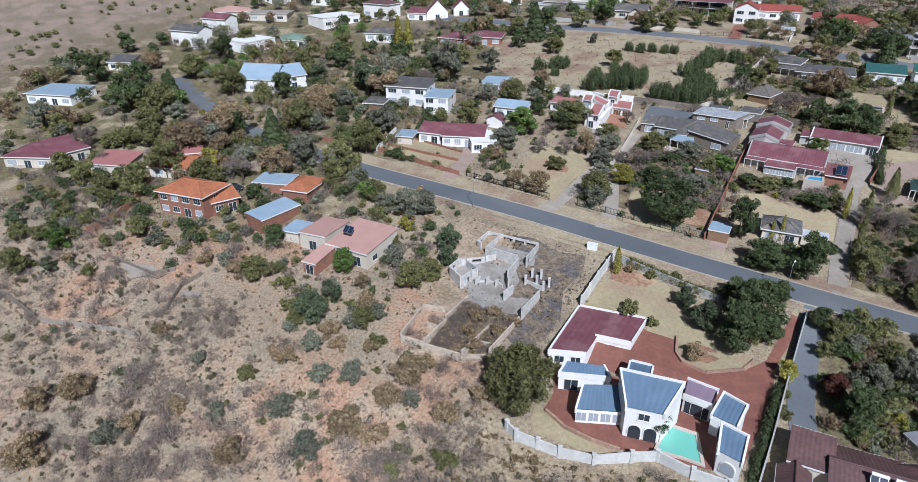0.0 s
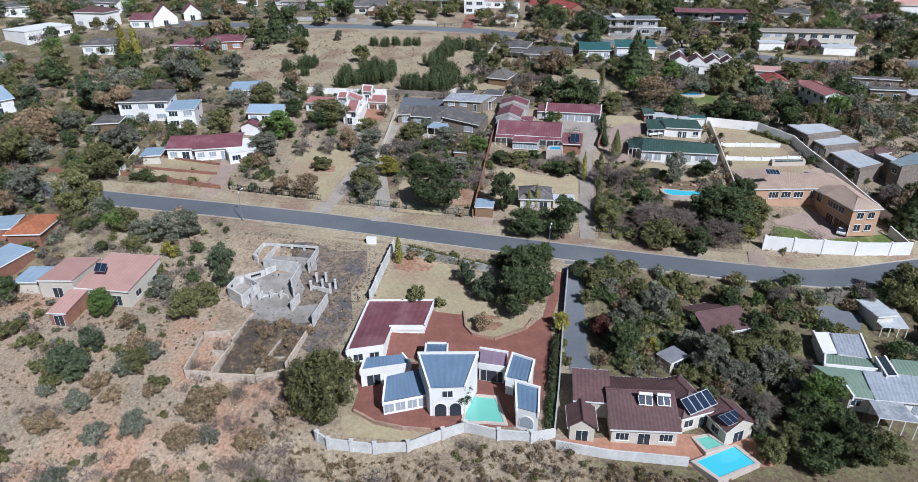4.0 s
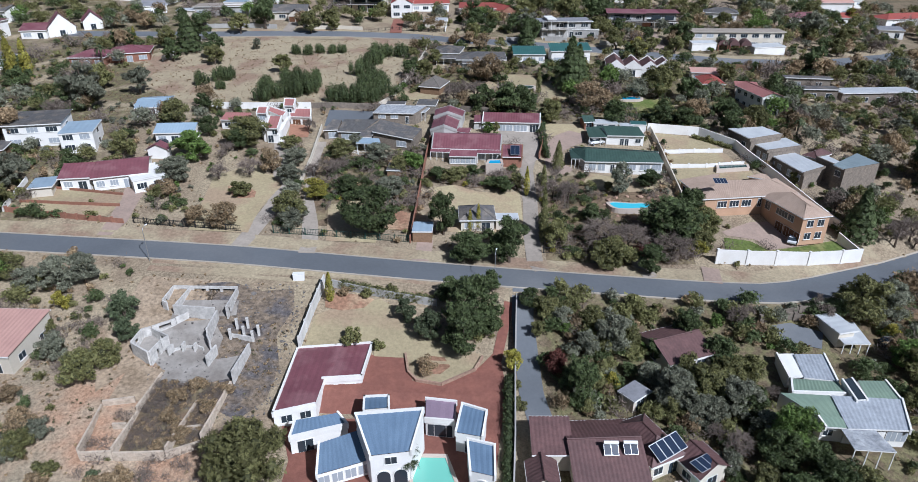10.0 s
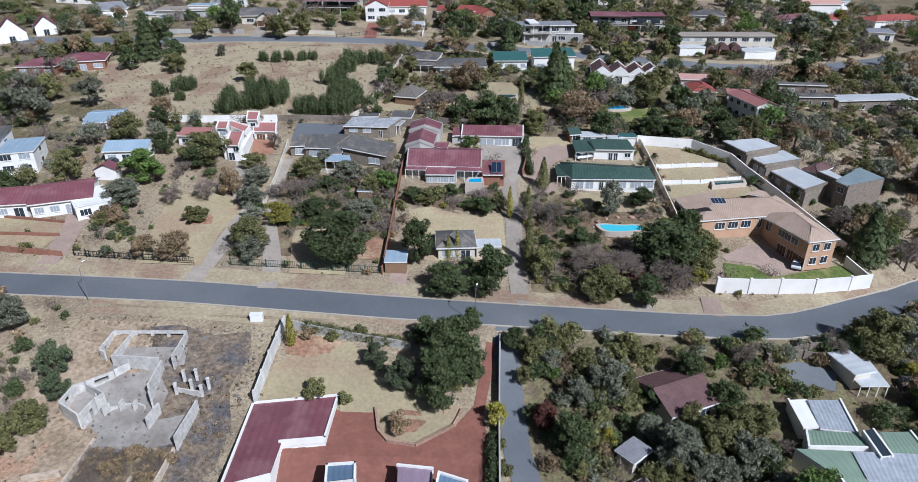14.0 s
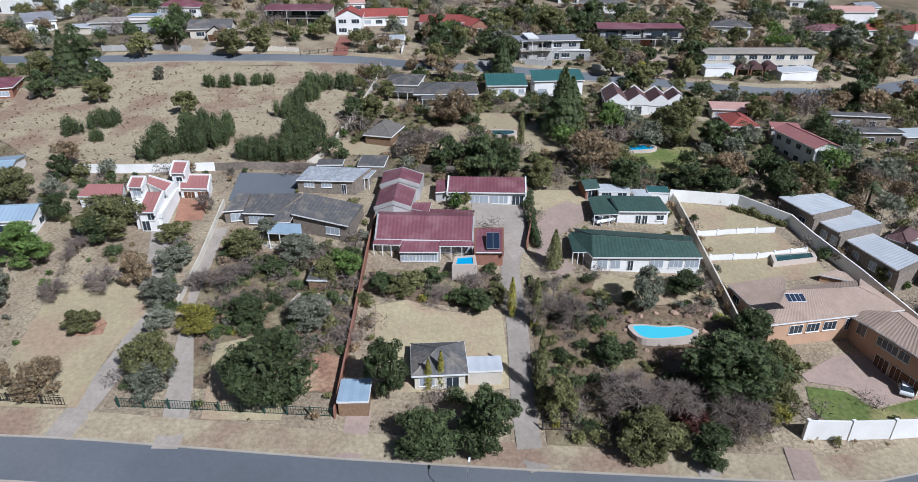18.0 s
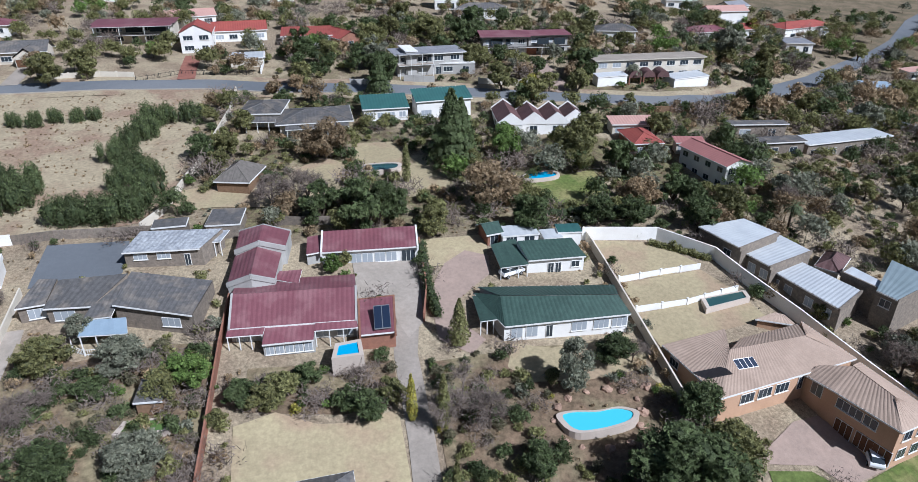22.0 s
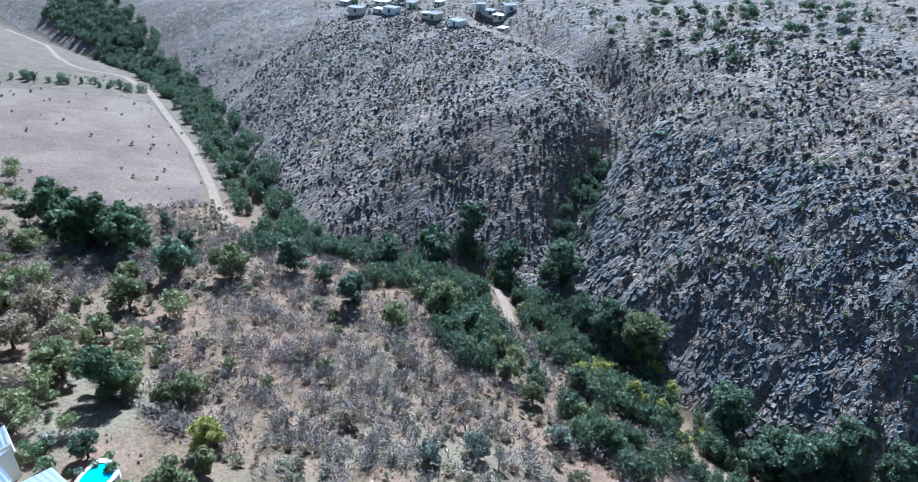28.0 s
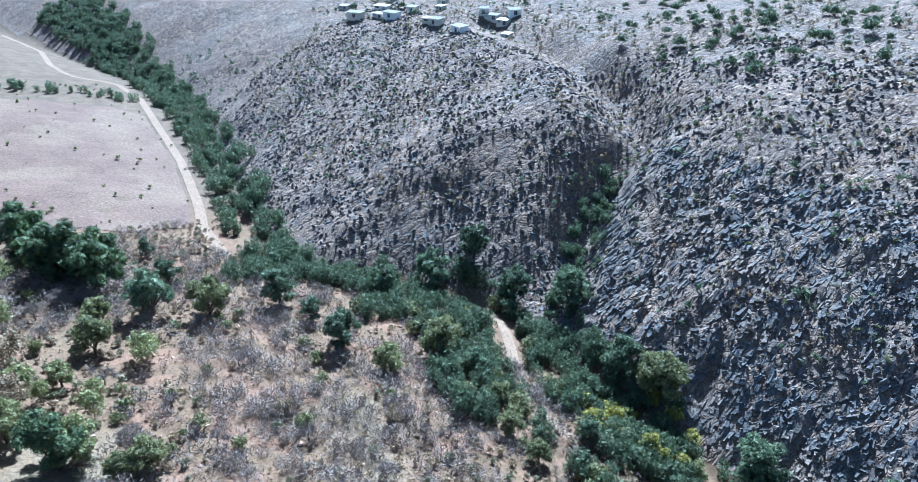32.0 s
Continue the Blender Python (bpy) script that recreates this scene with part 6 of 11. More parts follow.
wing(home, stoep_west, 2.2, (4.90, 4.90, 5.35, 5.35), "maroon", None, rims=(), rim=0.3, step=0.33)
sun_porch = ((-6.66, 139.53), (-0.09, 139.37), (0.17, 142.19), (-6.31, 142.72))
wing(home, sun_porch, 2.1, (4.50, 4.50, 5.25, 5.25), "maroon", "grey_wall", rims=(), rim=0.3, step=0.33, eave=0.5)
glaze(home, sun_porch, (0.12, 0.31, 0.5, 0.69, 0.88), 3.4, 1.1, 1.6, "curtained", eave=0.5)
stoep_east = ((-0.01, 140.80), (5.83, 140.48), (5.69, 141.69), (0.17, 142.01))
wing(home, stoep_east, 2.2, (4.90, 4.90, 5.35, 5.35), "maroon", None, rims=(), rim=0.3, step=0.33)
garage = ((5.95, 139.05), (10.65, 138.93), (11.42, 148.03), (6.33, 147.95))
wing(home, garage, 1.9, (4.60, 4.60, 4.65, 4.65), "maroon", "brick", rims=(1, 2, 3), rim=0.12, step=0.33, eave=0.5)
near_unit_west = ((-11.72, 151.31), (-8.28, 150.56), (-7.94, 159.12), (-11.43, 161.32))
wing(home, near_unit_west, 4.4, (7.50, 9.00, 9.00, 7.50), "maroon", "grey_wall", rims=(0,), rim=0.15, step=0.33)
near_unit_east = ((-8.28, 150.56), (-5.21, 151.14), (-4.45, 160.11), (-7.94, 159.12))
wing(home, near_unit_east, 4.4, (9.00, 7.50, 7.50, 9.00), "maroon", "grey_wall", rims=(0,), rim=0.15, step=0.33)
far_unit_west = ((-11.30, 159.57), (-7.59, 159.12), (-7.25, 165.07), (-11.22, 166.56))
wing(home, far_unit_west, 5.4, (8.50, 10.00, 10.00, 8.50), "maroon", "grey_wall", rims=(0, 2), rim=0.15, step=0.33)
far_unit_east = ((-7.59, 159.12), (-3.86, 159.38), (-3.23, 164.95), (-7.25, 165.07))
wing(home, far_unit_east, 5.4, (10.00, 8.50, 8.50, 10.00), "maroon", "grey_wall", rims=(0, 2), rim=0.15, step=0.33)
lean_to_roof = ((-5.34, 152.75), (-1.93, 150.90), (-1.41, 154.12), (-4.70, 154.20))
wing(home, lean_to_roof, 4.2, (6.60, 6.60, 7.10, 7.10), "maroon", None, rims=(), rim=0.3, step=0.33)
east_row = ((1.49, 158.21), (16.44, 157.33), (16.91, 162.56), (1.83, 163.49))
wing(home, east_row, 4.7, (7.50, 7.50, 8.60, 8.60), "maroon", "white", rims=(1, 3), rim=0.2, step=0.33, eave=0.5)
glaze(home, east_row, (0.35, 0.47, 0.6, 0.72), 5.9, 1.7, 1.7, "curtained", eave=0.5)
glaze(home, east_row, (0.9,), 5.8, 2.2, 2.1, "glass", eave=0.5)
link_roof = ((-0.77, 158.24), (1.49, 158.67), (1.83, 164.00), (-0.63, 163.52))
wing(home, link_roof, 4.8, (7.40, 7.40, 7.80, 7.80), "maroon", "grey_wall", rims=(), rim=0.3, step=0.33, eave=0.5)
sheet("concrete_yard", ((6.1, 158.9), (16.5, 159.4), (15.2, 143.7), (12.6, 140.8), (11.3, 145.0), (11.7, 149.6), (6.4, 149.5)), "concrete", 0.06, label="pale cast concrete yard", category="paving", kind="structure")
pool(((2.7, 135.8), (3.1, 138.0), (5.5, 138.3), (5.6, 135.8)), "water_deep", "raised square blue splash pool with a grey wall", 2.2, soft=0)
pool(((-22.1, 129.5), (-21.5, 131.1), (-16.8, 131.0), (-17.3, 129.0)), "water_algae", "green neglected pool with a pale rim", 0.1, soft=0)
sheet("front_lawn", ((-59.3, 131.8), (-47.3, 132.1), (-43.8, 127.5), (-45.8, 118.4), (-46.4, 109.9), (-49.0, 109.9), (-59.7, 129.5)), "lawn_dry", 0.055, label="pale dry lawn with a round bush", category="lawn", kind="structure")
sheet("rose_bed", ((-55.6, 126.2), (-51.9, 126.5), (-48.7, 124.2), (-48.4, 121.7), (-51.8, 121.2), (-54.5, 123.1)), "soil", 0.1, label="round red soil bed under a clipped bush", category="flower bed", kind="structure")
sheet("soil_court", ((-19.0, 111.9), (-13.7, 111.8), (-14.1, 118.0), (-16.3, 118.9), (-19.4, 116.1)), "soil", 0.08, label="bare red soil yard under the trees", category="ground", kind="structure")

# green tiled house
home = house("green_house", 34.7, 140.0, "bungalow with dark green tiled roofs and white window frames")
main_front = ((25.54, 138.06), (43.89, 137.56), (43.09, 140.60), (26.32, 143.64))
wing(home, main_front, 1.0, (3.90, 3.90, 5.30, 5.30), "green", "white", rims=(), rim=0.3, step=0.33, eave=0.5)
glaze(home, main_front, (0.1, 0.22), 2.5, 1.7, 1.9, "curtained", eave=0.5)
glaze(home, main_front, (0.36,), 2.2, 1, 2, "glass", eave=0.5)
glaze(home, main_front, (0.6, 0.78, 0.93), 2.5, 2.3, 1.5, "curtained", eave=0.5)
main_end = ((23.29, 147.62), (25.54, 138.06), (26.32, 143.64), (26.30, 144.02))
wing(home, main_end, 1.0, (3.90, 3.90, 5.30, 5.30), "green", "grey_wall", rims=(), rim=0.3, step=0.33, eave=0.5)
main_back = ((44.67, 145.24), (24.22, 148.78), (26.33, 143.63), (43.10, 140.60))
wing(home, main_back, 1.2, (4.10, 4.10, 5.40, 5.40), "green", "grey_wall", rims=(), rim=0.3, step=0.33, eave=0.5)
carport_roof = ((22.56, 139.94), (25.53, 140.04), (25.96, 146.95), (22.88, 146.66))
wing(home, carport_roof, 1.2, (3.90, 3.90, 3.90, 3.90), "green", None, rims=(), rim=0.3, step=0.7)
cottage_wing = ((33.13, 152.05), (42.54, 151.69), (41.72, 156.24), (32.63, 156.88))
wing(home, cottage_wing, 3.0, (5.90, 5.90, 7.00, 7.00), "green", "white", rims=(), rim=0.3, step=0.33, eave=0.5)
glaze(home, cottage_wing, (0.42, 0.55), 4.0, 1, 2, "glass", eave=0.5)
glaze(home, cottage_wing, (0.85,), 4.5, 1.4, 1.1, "glass", eave=0.5)
side_carport = ((28.41, 151.21), (33.03, 151.45), (33.05, 159.43), (28.49, 157.98))
wing(home, side_carport, 3.1, (5.60, 5.60, 6.20, 6.20), "green", None, rims=(), rim=0.3, step=0.7)
home = house("garden_hut", 29.4, 162.3, "small red timber hut with a green roof", "shed")
block(home, 29.4, 162.3, 11, 2.4, 3.7, 4.8, 7.1, "gable", 0.9, "green", "brick", over=0.4, wins=1, side=0)
home = house("lean_to", 34.0, 160.9, "row of white and grey lean-to roofs along the garden wall", "shed")
block(home, 34.0, 160.9, -2, 6.1, 3.6, 4.6, 7.0, "flat", 0.0, "zinc", "white", over=0.1, wins=2, side=0)
block(home, 39.2, 159.3, -1, 3.0, 3.2, 4.2, 6.6, "flat", 0.0, "zinc", "white", over=0.1, wins=1, side=0)
block(home, 42.6, 160.2, -8, 3.9, 3.0, 4.3, 6.9, "flat", 0.0, "teal", "white", over=0.1, wins=0, side=0)
sheet("driveway", ((24.5, 159.4), (28.1, 157.6), (27.2, 153.0), (24.1, 150.4), (21.0, 147.6), (20.8, 142.5), (23.2, 139.1), (20.7, 136.7), (16.7, 140.0), (16.9, 149.8), (20.5, 156.4)), "tan_paving", 0.07, label="pinkish paved driveway beside the green house", category="driveway", kind="structure")
sheet("front_lawn", ((26.7, 137.9), (31.9, 136.4), (43.8, 137.5), (45.3, 133.6), (42.6, 131.0), (34.7, 130.2), (27.5, 130.9), (24.9, 133.8)), "lawn_dry", 0.06, label="olive-straw lawn in front of the green house", category="lawn", kind="structure")
sheet("side_lawn", ((17.8, 163.5), (28.8, 163.7), (28.3, 159.1), (25.4, 156.1), (17.7, 155.9)), "lawn_dry", 0.06, label="straw lawn above a rock bank", category="lawn", kind="structure")
sheet("upper_lawn", ((-25.2, 177.5), (-23.0, 186.3), (-18.2, 188.1), (-11.7, 185.3), (-5.6, 186.5), (-6.4, 177.8), (-17.2, 179.2)), "lawn_dry", 0.06, label="dry straw lawn behind the stone house", category="lawn", kind="structure")
sheet("upper_lawn", ((-5.2, 177.8), (5.5, 180.6), (7.2, 193.5), (3.3, 197.5), (-3.9, 191.8)), "lawn_dry", 0.06, label="dry straw lawn between winter trees", category="lawn", kind="structure")
sheet("upper_lawn", ((9.6, 203.2), (18.6, 203.3), (19.2, 195.2), (28.7, 196.9), (26.2, 180.8), (18.0, 178.1), (17.5, 184.9), (9.1, 192.0)), "lawn_dry", 0.06, label="dry lawn round the still pool", category="lawn", kind="structure")
pool(((58.8, 142.7), (65.6, 143.4), (65.2, 141.6), (58.2, 140.3)), "water_dark", "raised concrete fish pond in the terraced garden", 0.4, soft=0)

# large tan house behind the white wall
home = house("tan_house", 50.8, 128.4, "two-storey tan brick house with hipped tan tile roofs and balconies")
west_hip = ((46.51, 132.71), (48.32, 121.08), (53.27, 127.72), (55.28, 132.19))
wing(home, west_hip, -3.4, (1.60, 1.60, 3.40, 3.40), "tan_tile", "tan_brick", rims=(), rim=0.3, step=0.28, eave=0.5)
glaze(home, west_hip, (0.2, 0.7), 0.2, 1.8, 1.2, "glass", eave=0.5)
front_slope = ((48.32, 121.08), (70.41, 124.67), (65.19, 128.51), (53.27, 127.72))
wing(home, front_slope, -3.4, (1.60, 1.60, 3.40, 3.40), "tan_tile", "tan_brick", rims=(), rim=0.3, step=0.28, eave=0.5)
glaze(home, front_slope, (0.2, 0.33, 0.46), 0.1, 2.2, 1.5, "glass", eave=0.5)
glaze(home, front_slope, (0.6, 0.7), 0.0, 0.9, 2, "glass", eave=0.5)
court_slope = ((65.19, 128.51), (53.27, 127.72), (57.96, 131.95), (68.01, 133.44))
wing(home, court_slope, -3.4, (3.40, 3.40, 1.60, 1.60), "tan_tile", "tan_brick", rims=(), rim=0.3, step=0.28)
end_slope = ((70.41, 124.67), (69.02, 134.13), (65.24, 128.69), (65.14, 128.32))
wing(home, end_slope, -3.4, (1.60, 1.60, 3.40, 3.40), "tan_tile", "tan_brick", rims=(), rim=0.3, step=0.28, eave=0.5)
court_wing = ((63.50, 136.63), (68.48, 133.91), (67.51, 135.77), (66.43, 136.57))
wing(home, court_wing, -3.4, (1.00, 1.00, 1.80, 1.80), "tan_tile", "tan_brick", rims=(), rim=0.3, step=0.28, eave=0.5)
east_front = ((62.70, 119.82), (65.31, 111.59), (67.29, 115.32), (66.73, 121.69))
wing(home, east_front, -3.4, (1.60, 1.60, 3.20, 3.20), "tan_tile", "tan_brick", rims=(), rim=0.3, step=0.28, eave=0.5)
glaze(home, east_front, (0.2, 0.4, 0.62), 0.2, 1.7, 1.4, "glass", eave=0.5)
glaze(home, east_front, (0.3, 0.62, 0.88), -3.0, 2.3, 2.2, "door", eave=0.5)
east_end = ((65.31, 111.59), (71.86, 113.05), (67.54, 115.32), (67.11, 115.27))
wing(home, east_end, -3.4, (1.60, 1.60, 3.20, 3.20), "tan_tile", "tan_brick", rims=(), rim=0.3, step=0.28, eave=0.5)
glaze(home, east_end, (0.3, 0.7), 0.2, 1.5, 1.5, "glass", eave=0.5)
glaze(home, east_end, (0.3, 0.7), -2.6, 1.5, 1.5, "glass", eave=0.5)
east_back = ((71.86, 113.05), (70.27, 123.92), (66.85, 121.81), (67.40, 115.42))
wing(home, east_back, -3.4, (1.60, 1.60, 3.20, 3.20), "tan_tile", "tan_brick", rims=(), rim=0.3, step=0.28, eave=0.5)
entrance_roof = ((61.72, 123.73), (62.70, 119.82), (66.73, 121.69), (63.83, 123.79))
wing(home, entrance_roof, -3.4, (1.20, 1.60, 3.20, 2.20), "tan_tile", "tan_brick", rims=(), rim=0.3, step=0.28, eave=0.5)
glaze(home, entrance_roof, (0.5,), 0.1, 1.6, 2, "glass", eave=0.5)
sheet("forecourt", ((58.8, 120.2), (62.7, 120.6), (65.6, 116.4), (65.9, 112.3), (59.8, 110.8), (57.7, 114.0), (52.1, 115.0), (51.7, 116.3)), "tan_paving", 0.06, label="paved forecourt of the tan house", category="paving", kind="structure")
sheet("front_lawn", ((51.4, 114.2), (56.6, 113.4), (59.4, 110.4), (67.7, 112.6), (74.1, 114.7), (76.9, 112.6), (74.5, 111.1), (60.7, 108.6), (51.5, 108.3), (50.4, 110.4)), "lawn_green", 0.05, label="green lawn inside the white wall", category="lawn", kind="structure")
wall_run("boundary_wall", ((47.2, 105.7), (53.1, 105.7), (58.9, 106.0), (65.5, 106.4), (72.8, 108.0), (77.4, 109.3)), 3, 0.3, "white", "high white plastered wall curving round the street corner", post=0.2, gap=5.5)
wall_run("boundary_wall", ((77.4, 109.3), (74.8, 114.3)), 2.4, 0.25, "white", "white garden wall beside the lawn", gap=5.0)
wall_run("boundary_wall", ((77.5, 116.5), (74.2, 125.8), (71.0, 136.5), (67.3, 146.4), (65.7, 152.1), (58.2, 158.5)), 2.4, 0.25, "white", "long white wall along the side of the plot", gap=5.0)
wall_run("boundary_wall", ((58.2, 158.5), (51.3, 159.3), (45.1, 160.0)), 2.4, 0.25, "white", "white wall closing the top garden", gap=5.0)
wall_run("boundary_wall", ((45.8, 161.3), (46.0, 151.9), (46.0, 142.8), (46.0, 134.7), (46.0, 128.6), (45.9, 123.0)), 1.8, 0.25, "cream", "long plastered wall between two gardens", gap=5.0)
wall_run("terrace_wall", ((47.1, 148.6), (54.7, 149.5), (62.1, 150.2)), 1, 0.2, "white", "low white terrace wall with short posts", post=0.15, gap=3.5)
wall_run("terrace_wall", ((47.0, 141.8), (55.7, 142.4), (65.5, 144.4)), 1, 0.2, "white", "low white terrace wall with short posts", post=0.15, gap=3.5)
sheet("top_lawn", ((45.8, 159.6), (57.7, 157.7), (62.9, 150.9), (55.6, 149.1), (47.8, 149.0)), "lawn_dry", 0.06, label="dry terraced lawn", category="lawn", kind="structure")
sheet("middle_lawn", ((47.3, 148.2), (62.1, 149.8), (64.8, 144.8), (56.0, 142.8), (47.5, 142.1)), "lawn_dry", 0.06, label="dry terraced lawn", category="lawn", kind="structure")
sheet("back_lawn", ((46.9, 141.3), (65.2, 143.7), (66.8, 138.5), (62.5, 137.2), (53.0, 135.5), (47.5, 134.6)), "lawn_dry", 0.06, label="olive winter lawn behind the tan house", category="lawn", kind="structure")
pool(((29.1, 124.9), (30.9, 125.2), (34.0, 124.5), (36.6, 124.8), (38.5, 123.6), (37.3, 122.2), (33.1, 121.6), (30.0, 121.8)), "water_blue", "kidney-shaped bright blue swimming pool with stone edging", 0.3)

# row of flat zinc roofed units
home = house("zinc_row", 70.9, 153.9, "dark walled house with stepped pale zinc sheet roofs")
upper_unit = ((65.28, 157.31), (67.65, 148.63), (76.58, 151.61), (74.16, 157.94))
wing(home, upper_unit, 2.7, (6.30, 6.30, 6.70, 6.70), "zinc", "stone", rims=(1,), rim=0.15, step=0.33, eave=0.5)
glaze(home, upper_unit, (0.7,), 4.1, 1.6, 1.4, "glass", eave=0.5)
middle_unit = ((69.25, 150.48), (70.69, 144.65), (79.97, 147.29), (78.66, 153.66))
wing(home, middle_unit, 1.3, (4.70, 4.70, 5.10, 5.10), "zinc", "stone", rims=(1,), rim=0.15, step=0.33, eave=0.5)
glaze(home, middle_unit, (0.4, 0.8), 2.7, 1.5, 1.5, "curtained", eave=0.5)
lower_unit = ((72.28, 146.62), (74.94, 133.87), (81.20, 137.04), (77.96, 148.50))
wing(home, lower_unit, -0.2, (3.00, 3.00, 3.40, 3.40), "zinc", "stone", rims=(1,), rim=0.15, step=0.33, eave=0.5)
glaze(home, lower_unit, (0.1, 0.3, 0.6, 0.85), 1.1, 1.5, 1.5, "curtained", eave=0.5)
home = house("grey_flat_house", 87.0, 136.3, "two-storey house with a grey-blue sheet roof")
main_block = ((81.84, 135.25), (82.77, 132.31), (92.47, 135.47), (90.78, 142.28))
wing(home, main_block, -0.9, (4.50, 4.50, 4.90, 4.90), "blue_slate", "stone", rims=(), rim=0.3, step=0.25, eave=0.5)
glaze(home, main_block, (0.5,), 2.9, 1.6, 1.3, "glass", eave=0.5)
flat_block = ((81.35, 141.67), (83.15, 136.16), (85.42, 137.17), (84.19, 143.04))
wing(home, flat_block, -0.9, (4.10, 4.10, 4.10, 4.10), "zinc", "stone", rims=(0, 3), rim=0.2, step=0.8)
home = house("brown_hut", 83.8, 146.4, "small brown tiled outbuilding", "shed")
block(home, 83.8, 146.4, -53, 3.0, 6.2, 0.6, 3.2, "hip", 1.2, "brown_tile", "cream", over=0.4, wins=0, side=0)

# second row up the hill
home = house("grey_roofed_house", -9.7, 220.1, "grey roofed bungalow with wide eaves")
block(home, -9.7, 220.1, -8, 8.8, 11.2, 11.5, 14.7, "hip", 1.2, "slate", "cream", over=0.4, wins=3, side=1, glass="curtained")
block(home, 1.4, 214.2, 1, 14.9, 11.2, 10.6, 13.8, "hip", 1.3, "slate", "cream", over=0.9, wins=4, side=1, glass="curtained")
stoep = ((-13.6, 211.6), (-5.8, 210.4), (-5.6, 214.6), (-13.8, 214.9))
wing(home, stoep, 10.9, (13.6, 13.6, 14.0, 14.0), "slate", None, rims=(), step=0.4)
side_stoep = ((-4.8, 206.0), (8.8, 206.1), (8.8, 208.8), (-4.8, 208.7))
wing(home, side_stoep, 10.3, (13.0, 13.0, 13.5, 13.5), "slate", None, rims=(), step=0.4)
home = house("teal_roofed_house", 17.7, 218.9, "bungalow with teal green roofs and tall windows")
block(home, 17.7, 218.9, 1, 10.2, 7.3, 11.1, 14.1, "mono", 1.4, "teal", "white", over=0.4, wins=4, side=0, glass="curtained")
block(home, 31.4, 218.6, 5, 13.1, 5.4, 11.0, 15.2, "mono", 1.6, "teal", "white", over=0.4, wins=3, side=0)
home = house("brown_gabled_house", 50.1, 208.7, "white house with brown gabled roofs")
for k, (gx, gy, depth) in enumerate(((45.2, 209.6, 13.0), (50.6, 208.6, 10.0), (55.9, 208.2, 10.0), (60.9, 209.2, 8.0))):
    block(home, gx, gy, -7, 5.2, depth, 9.6 - 0.2 * k, 12.5 - 0.2 * k, "gable", 1.9, "brown_tile", "white", over=0.25, wins=1, side=1, parapet=True, axis="y")
home = house("pink_low_house", 73.2, 202.6, "long low house with a pink roof and dark red wing")
block(home, 73.2, 202.6, -8, 9.7, 4.4, 8.6, 11.4, "mono", 0.6, "pink", "cream", over=0.4, wins=3, side=0)
block(home, 71.8, 194.6, -4, 6.1, 9.6, 7.4, 10.4, "hip", 1.4, "red", "brick", over=0.4, wins=2, side=0)
block(home, 81.3, 190.5, -12, 5.8, 2.4, 7.2, 10.0, "mono", 0.5, "rose", "cream", over=0.4, wins=3, side=0)
block(home, 80.9, 179.8, 10, 5.6, 13.6, 5.3, 10.8, "gable", 1.0, "rose", "white", over=0.5, wins=2, side=4, storeys=2, axis="y")
home = house("thatched_lapa", -12.8, 188.2, "open lapa with a grey thatched roof", "pavilion")
block(home, -12.8, 188.2, -16, 6.0, 8.2, 8.1, 10.5, "hip", 2.2, "thatch", "wood", over=0.4, wins=0, side=0)
home = house("cottage", -0.0, 115.9, "cottage with a dark thatched roof behind the street trees")
block(home, -0.0, 115.9, 3, 6.8, 6.5, -2.4, 0.4, "hip", 1.8, "slate", "cream", over=0.4, wins=2, side=1)
home = house("carport", 6.2, 115.0, "carport with a pale sheet roof on posts", "carport")
block(home, 6.2, 115.0, 2, 4.6, 3.0, -2.4, 0.1, "flat", 0.0, "zinc", "cream", over=0.1, wins=0, side=0)
home = house("gatehouse", -10.9, 110.1, "small gate shelter with a pale blue sheet roof", "shelter")
block(home, -10.9, 110.1, -0, 3.8, 4.3, -2.6, -0.1, "flat", 0.0, "blue_grey", "wood", over=0.1, wins=0, side=0)
home = house("pool_shed", -19.0, 133.6, "small timber garden shelter", "shed")
block(home, -19.0, 133.6, -5, 2.9, 3.2, 1.4, 3.7, "mono", 0.5, "slate", "wood", over=0.2, wins=0, side=0)

# houses along the upper street
home = house("pale_flat_house", 32.8, 249.1, "pale grey two-storey flat-roofed house with balconies")
block(home, 32.8, 249.1, 6, 18.6, 8.8, 14.8, 20.6, "flat", 0.0, "grey_tile", "grey_wall", over=0.7, wins=4, side=1, storeys=2)
deck = ((24.2, 241.6), (34.0, 242.7), (33.8, 244.9), (24.0, 243.8))
wing(home, deck, 14.9, (18.0, 18.0, 18.0, 18.0), "concrete", None, rims=(), step=0.9)
wing(home, deck, 18.1, (20.9, 20.9, 20.9, 20.9), "grey_tile", None, rims=(), step=0.9)
glaze(home, ((24.4, 243.9), (41.8, 245.7), (41.6, 249), (24.2, 249)), (0.16, 0.42), 19.3, 3.8, 1.9, "glass")
block(home, 27.4, 247.6, 6, 3.0, 8.6, 14.8, 21.6, "flat", 0.0, "trim", "grey_wall", over=0.15, wins=0, side=0)
block(home, 40.8, 247.1, -5, 9.8, 5.0, 14.7, 17.7, "flat", 0.0, "trim", "grey_wall", over=0.1, wins=2, side=0)
home = house("dark_eaved_house", 58.9, 263.4, "two-storey white house with maroon roofs and wide dark eaves")
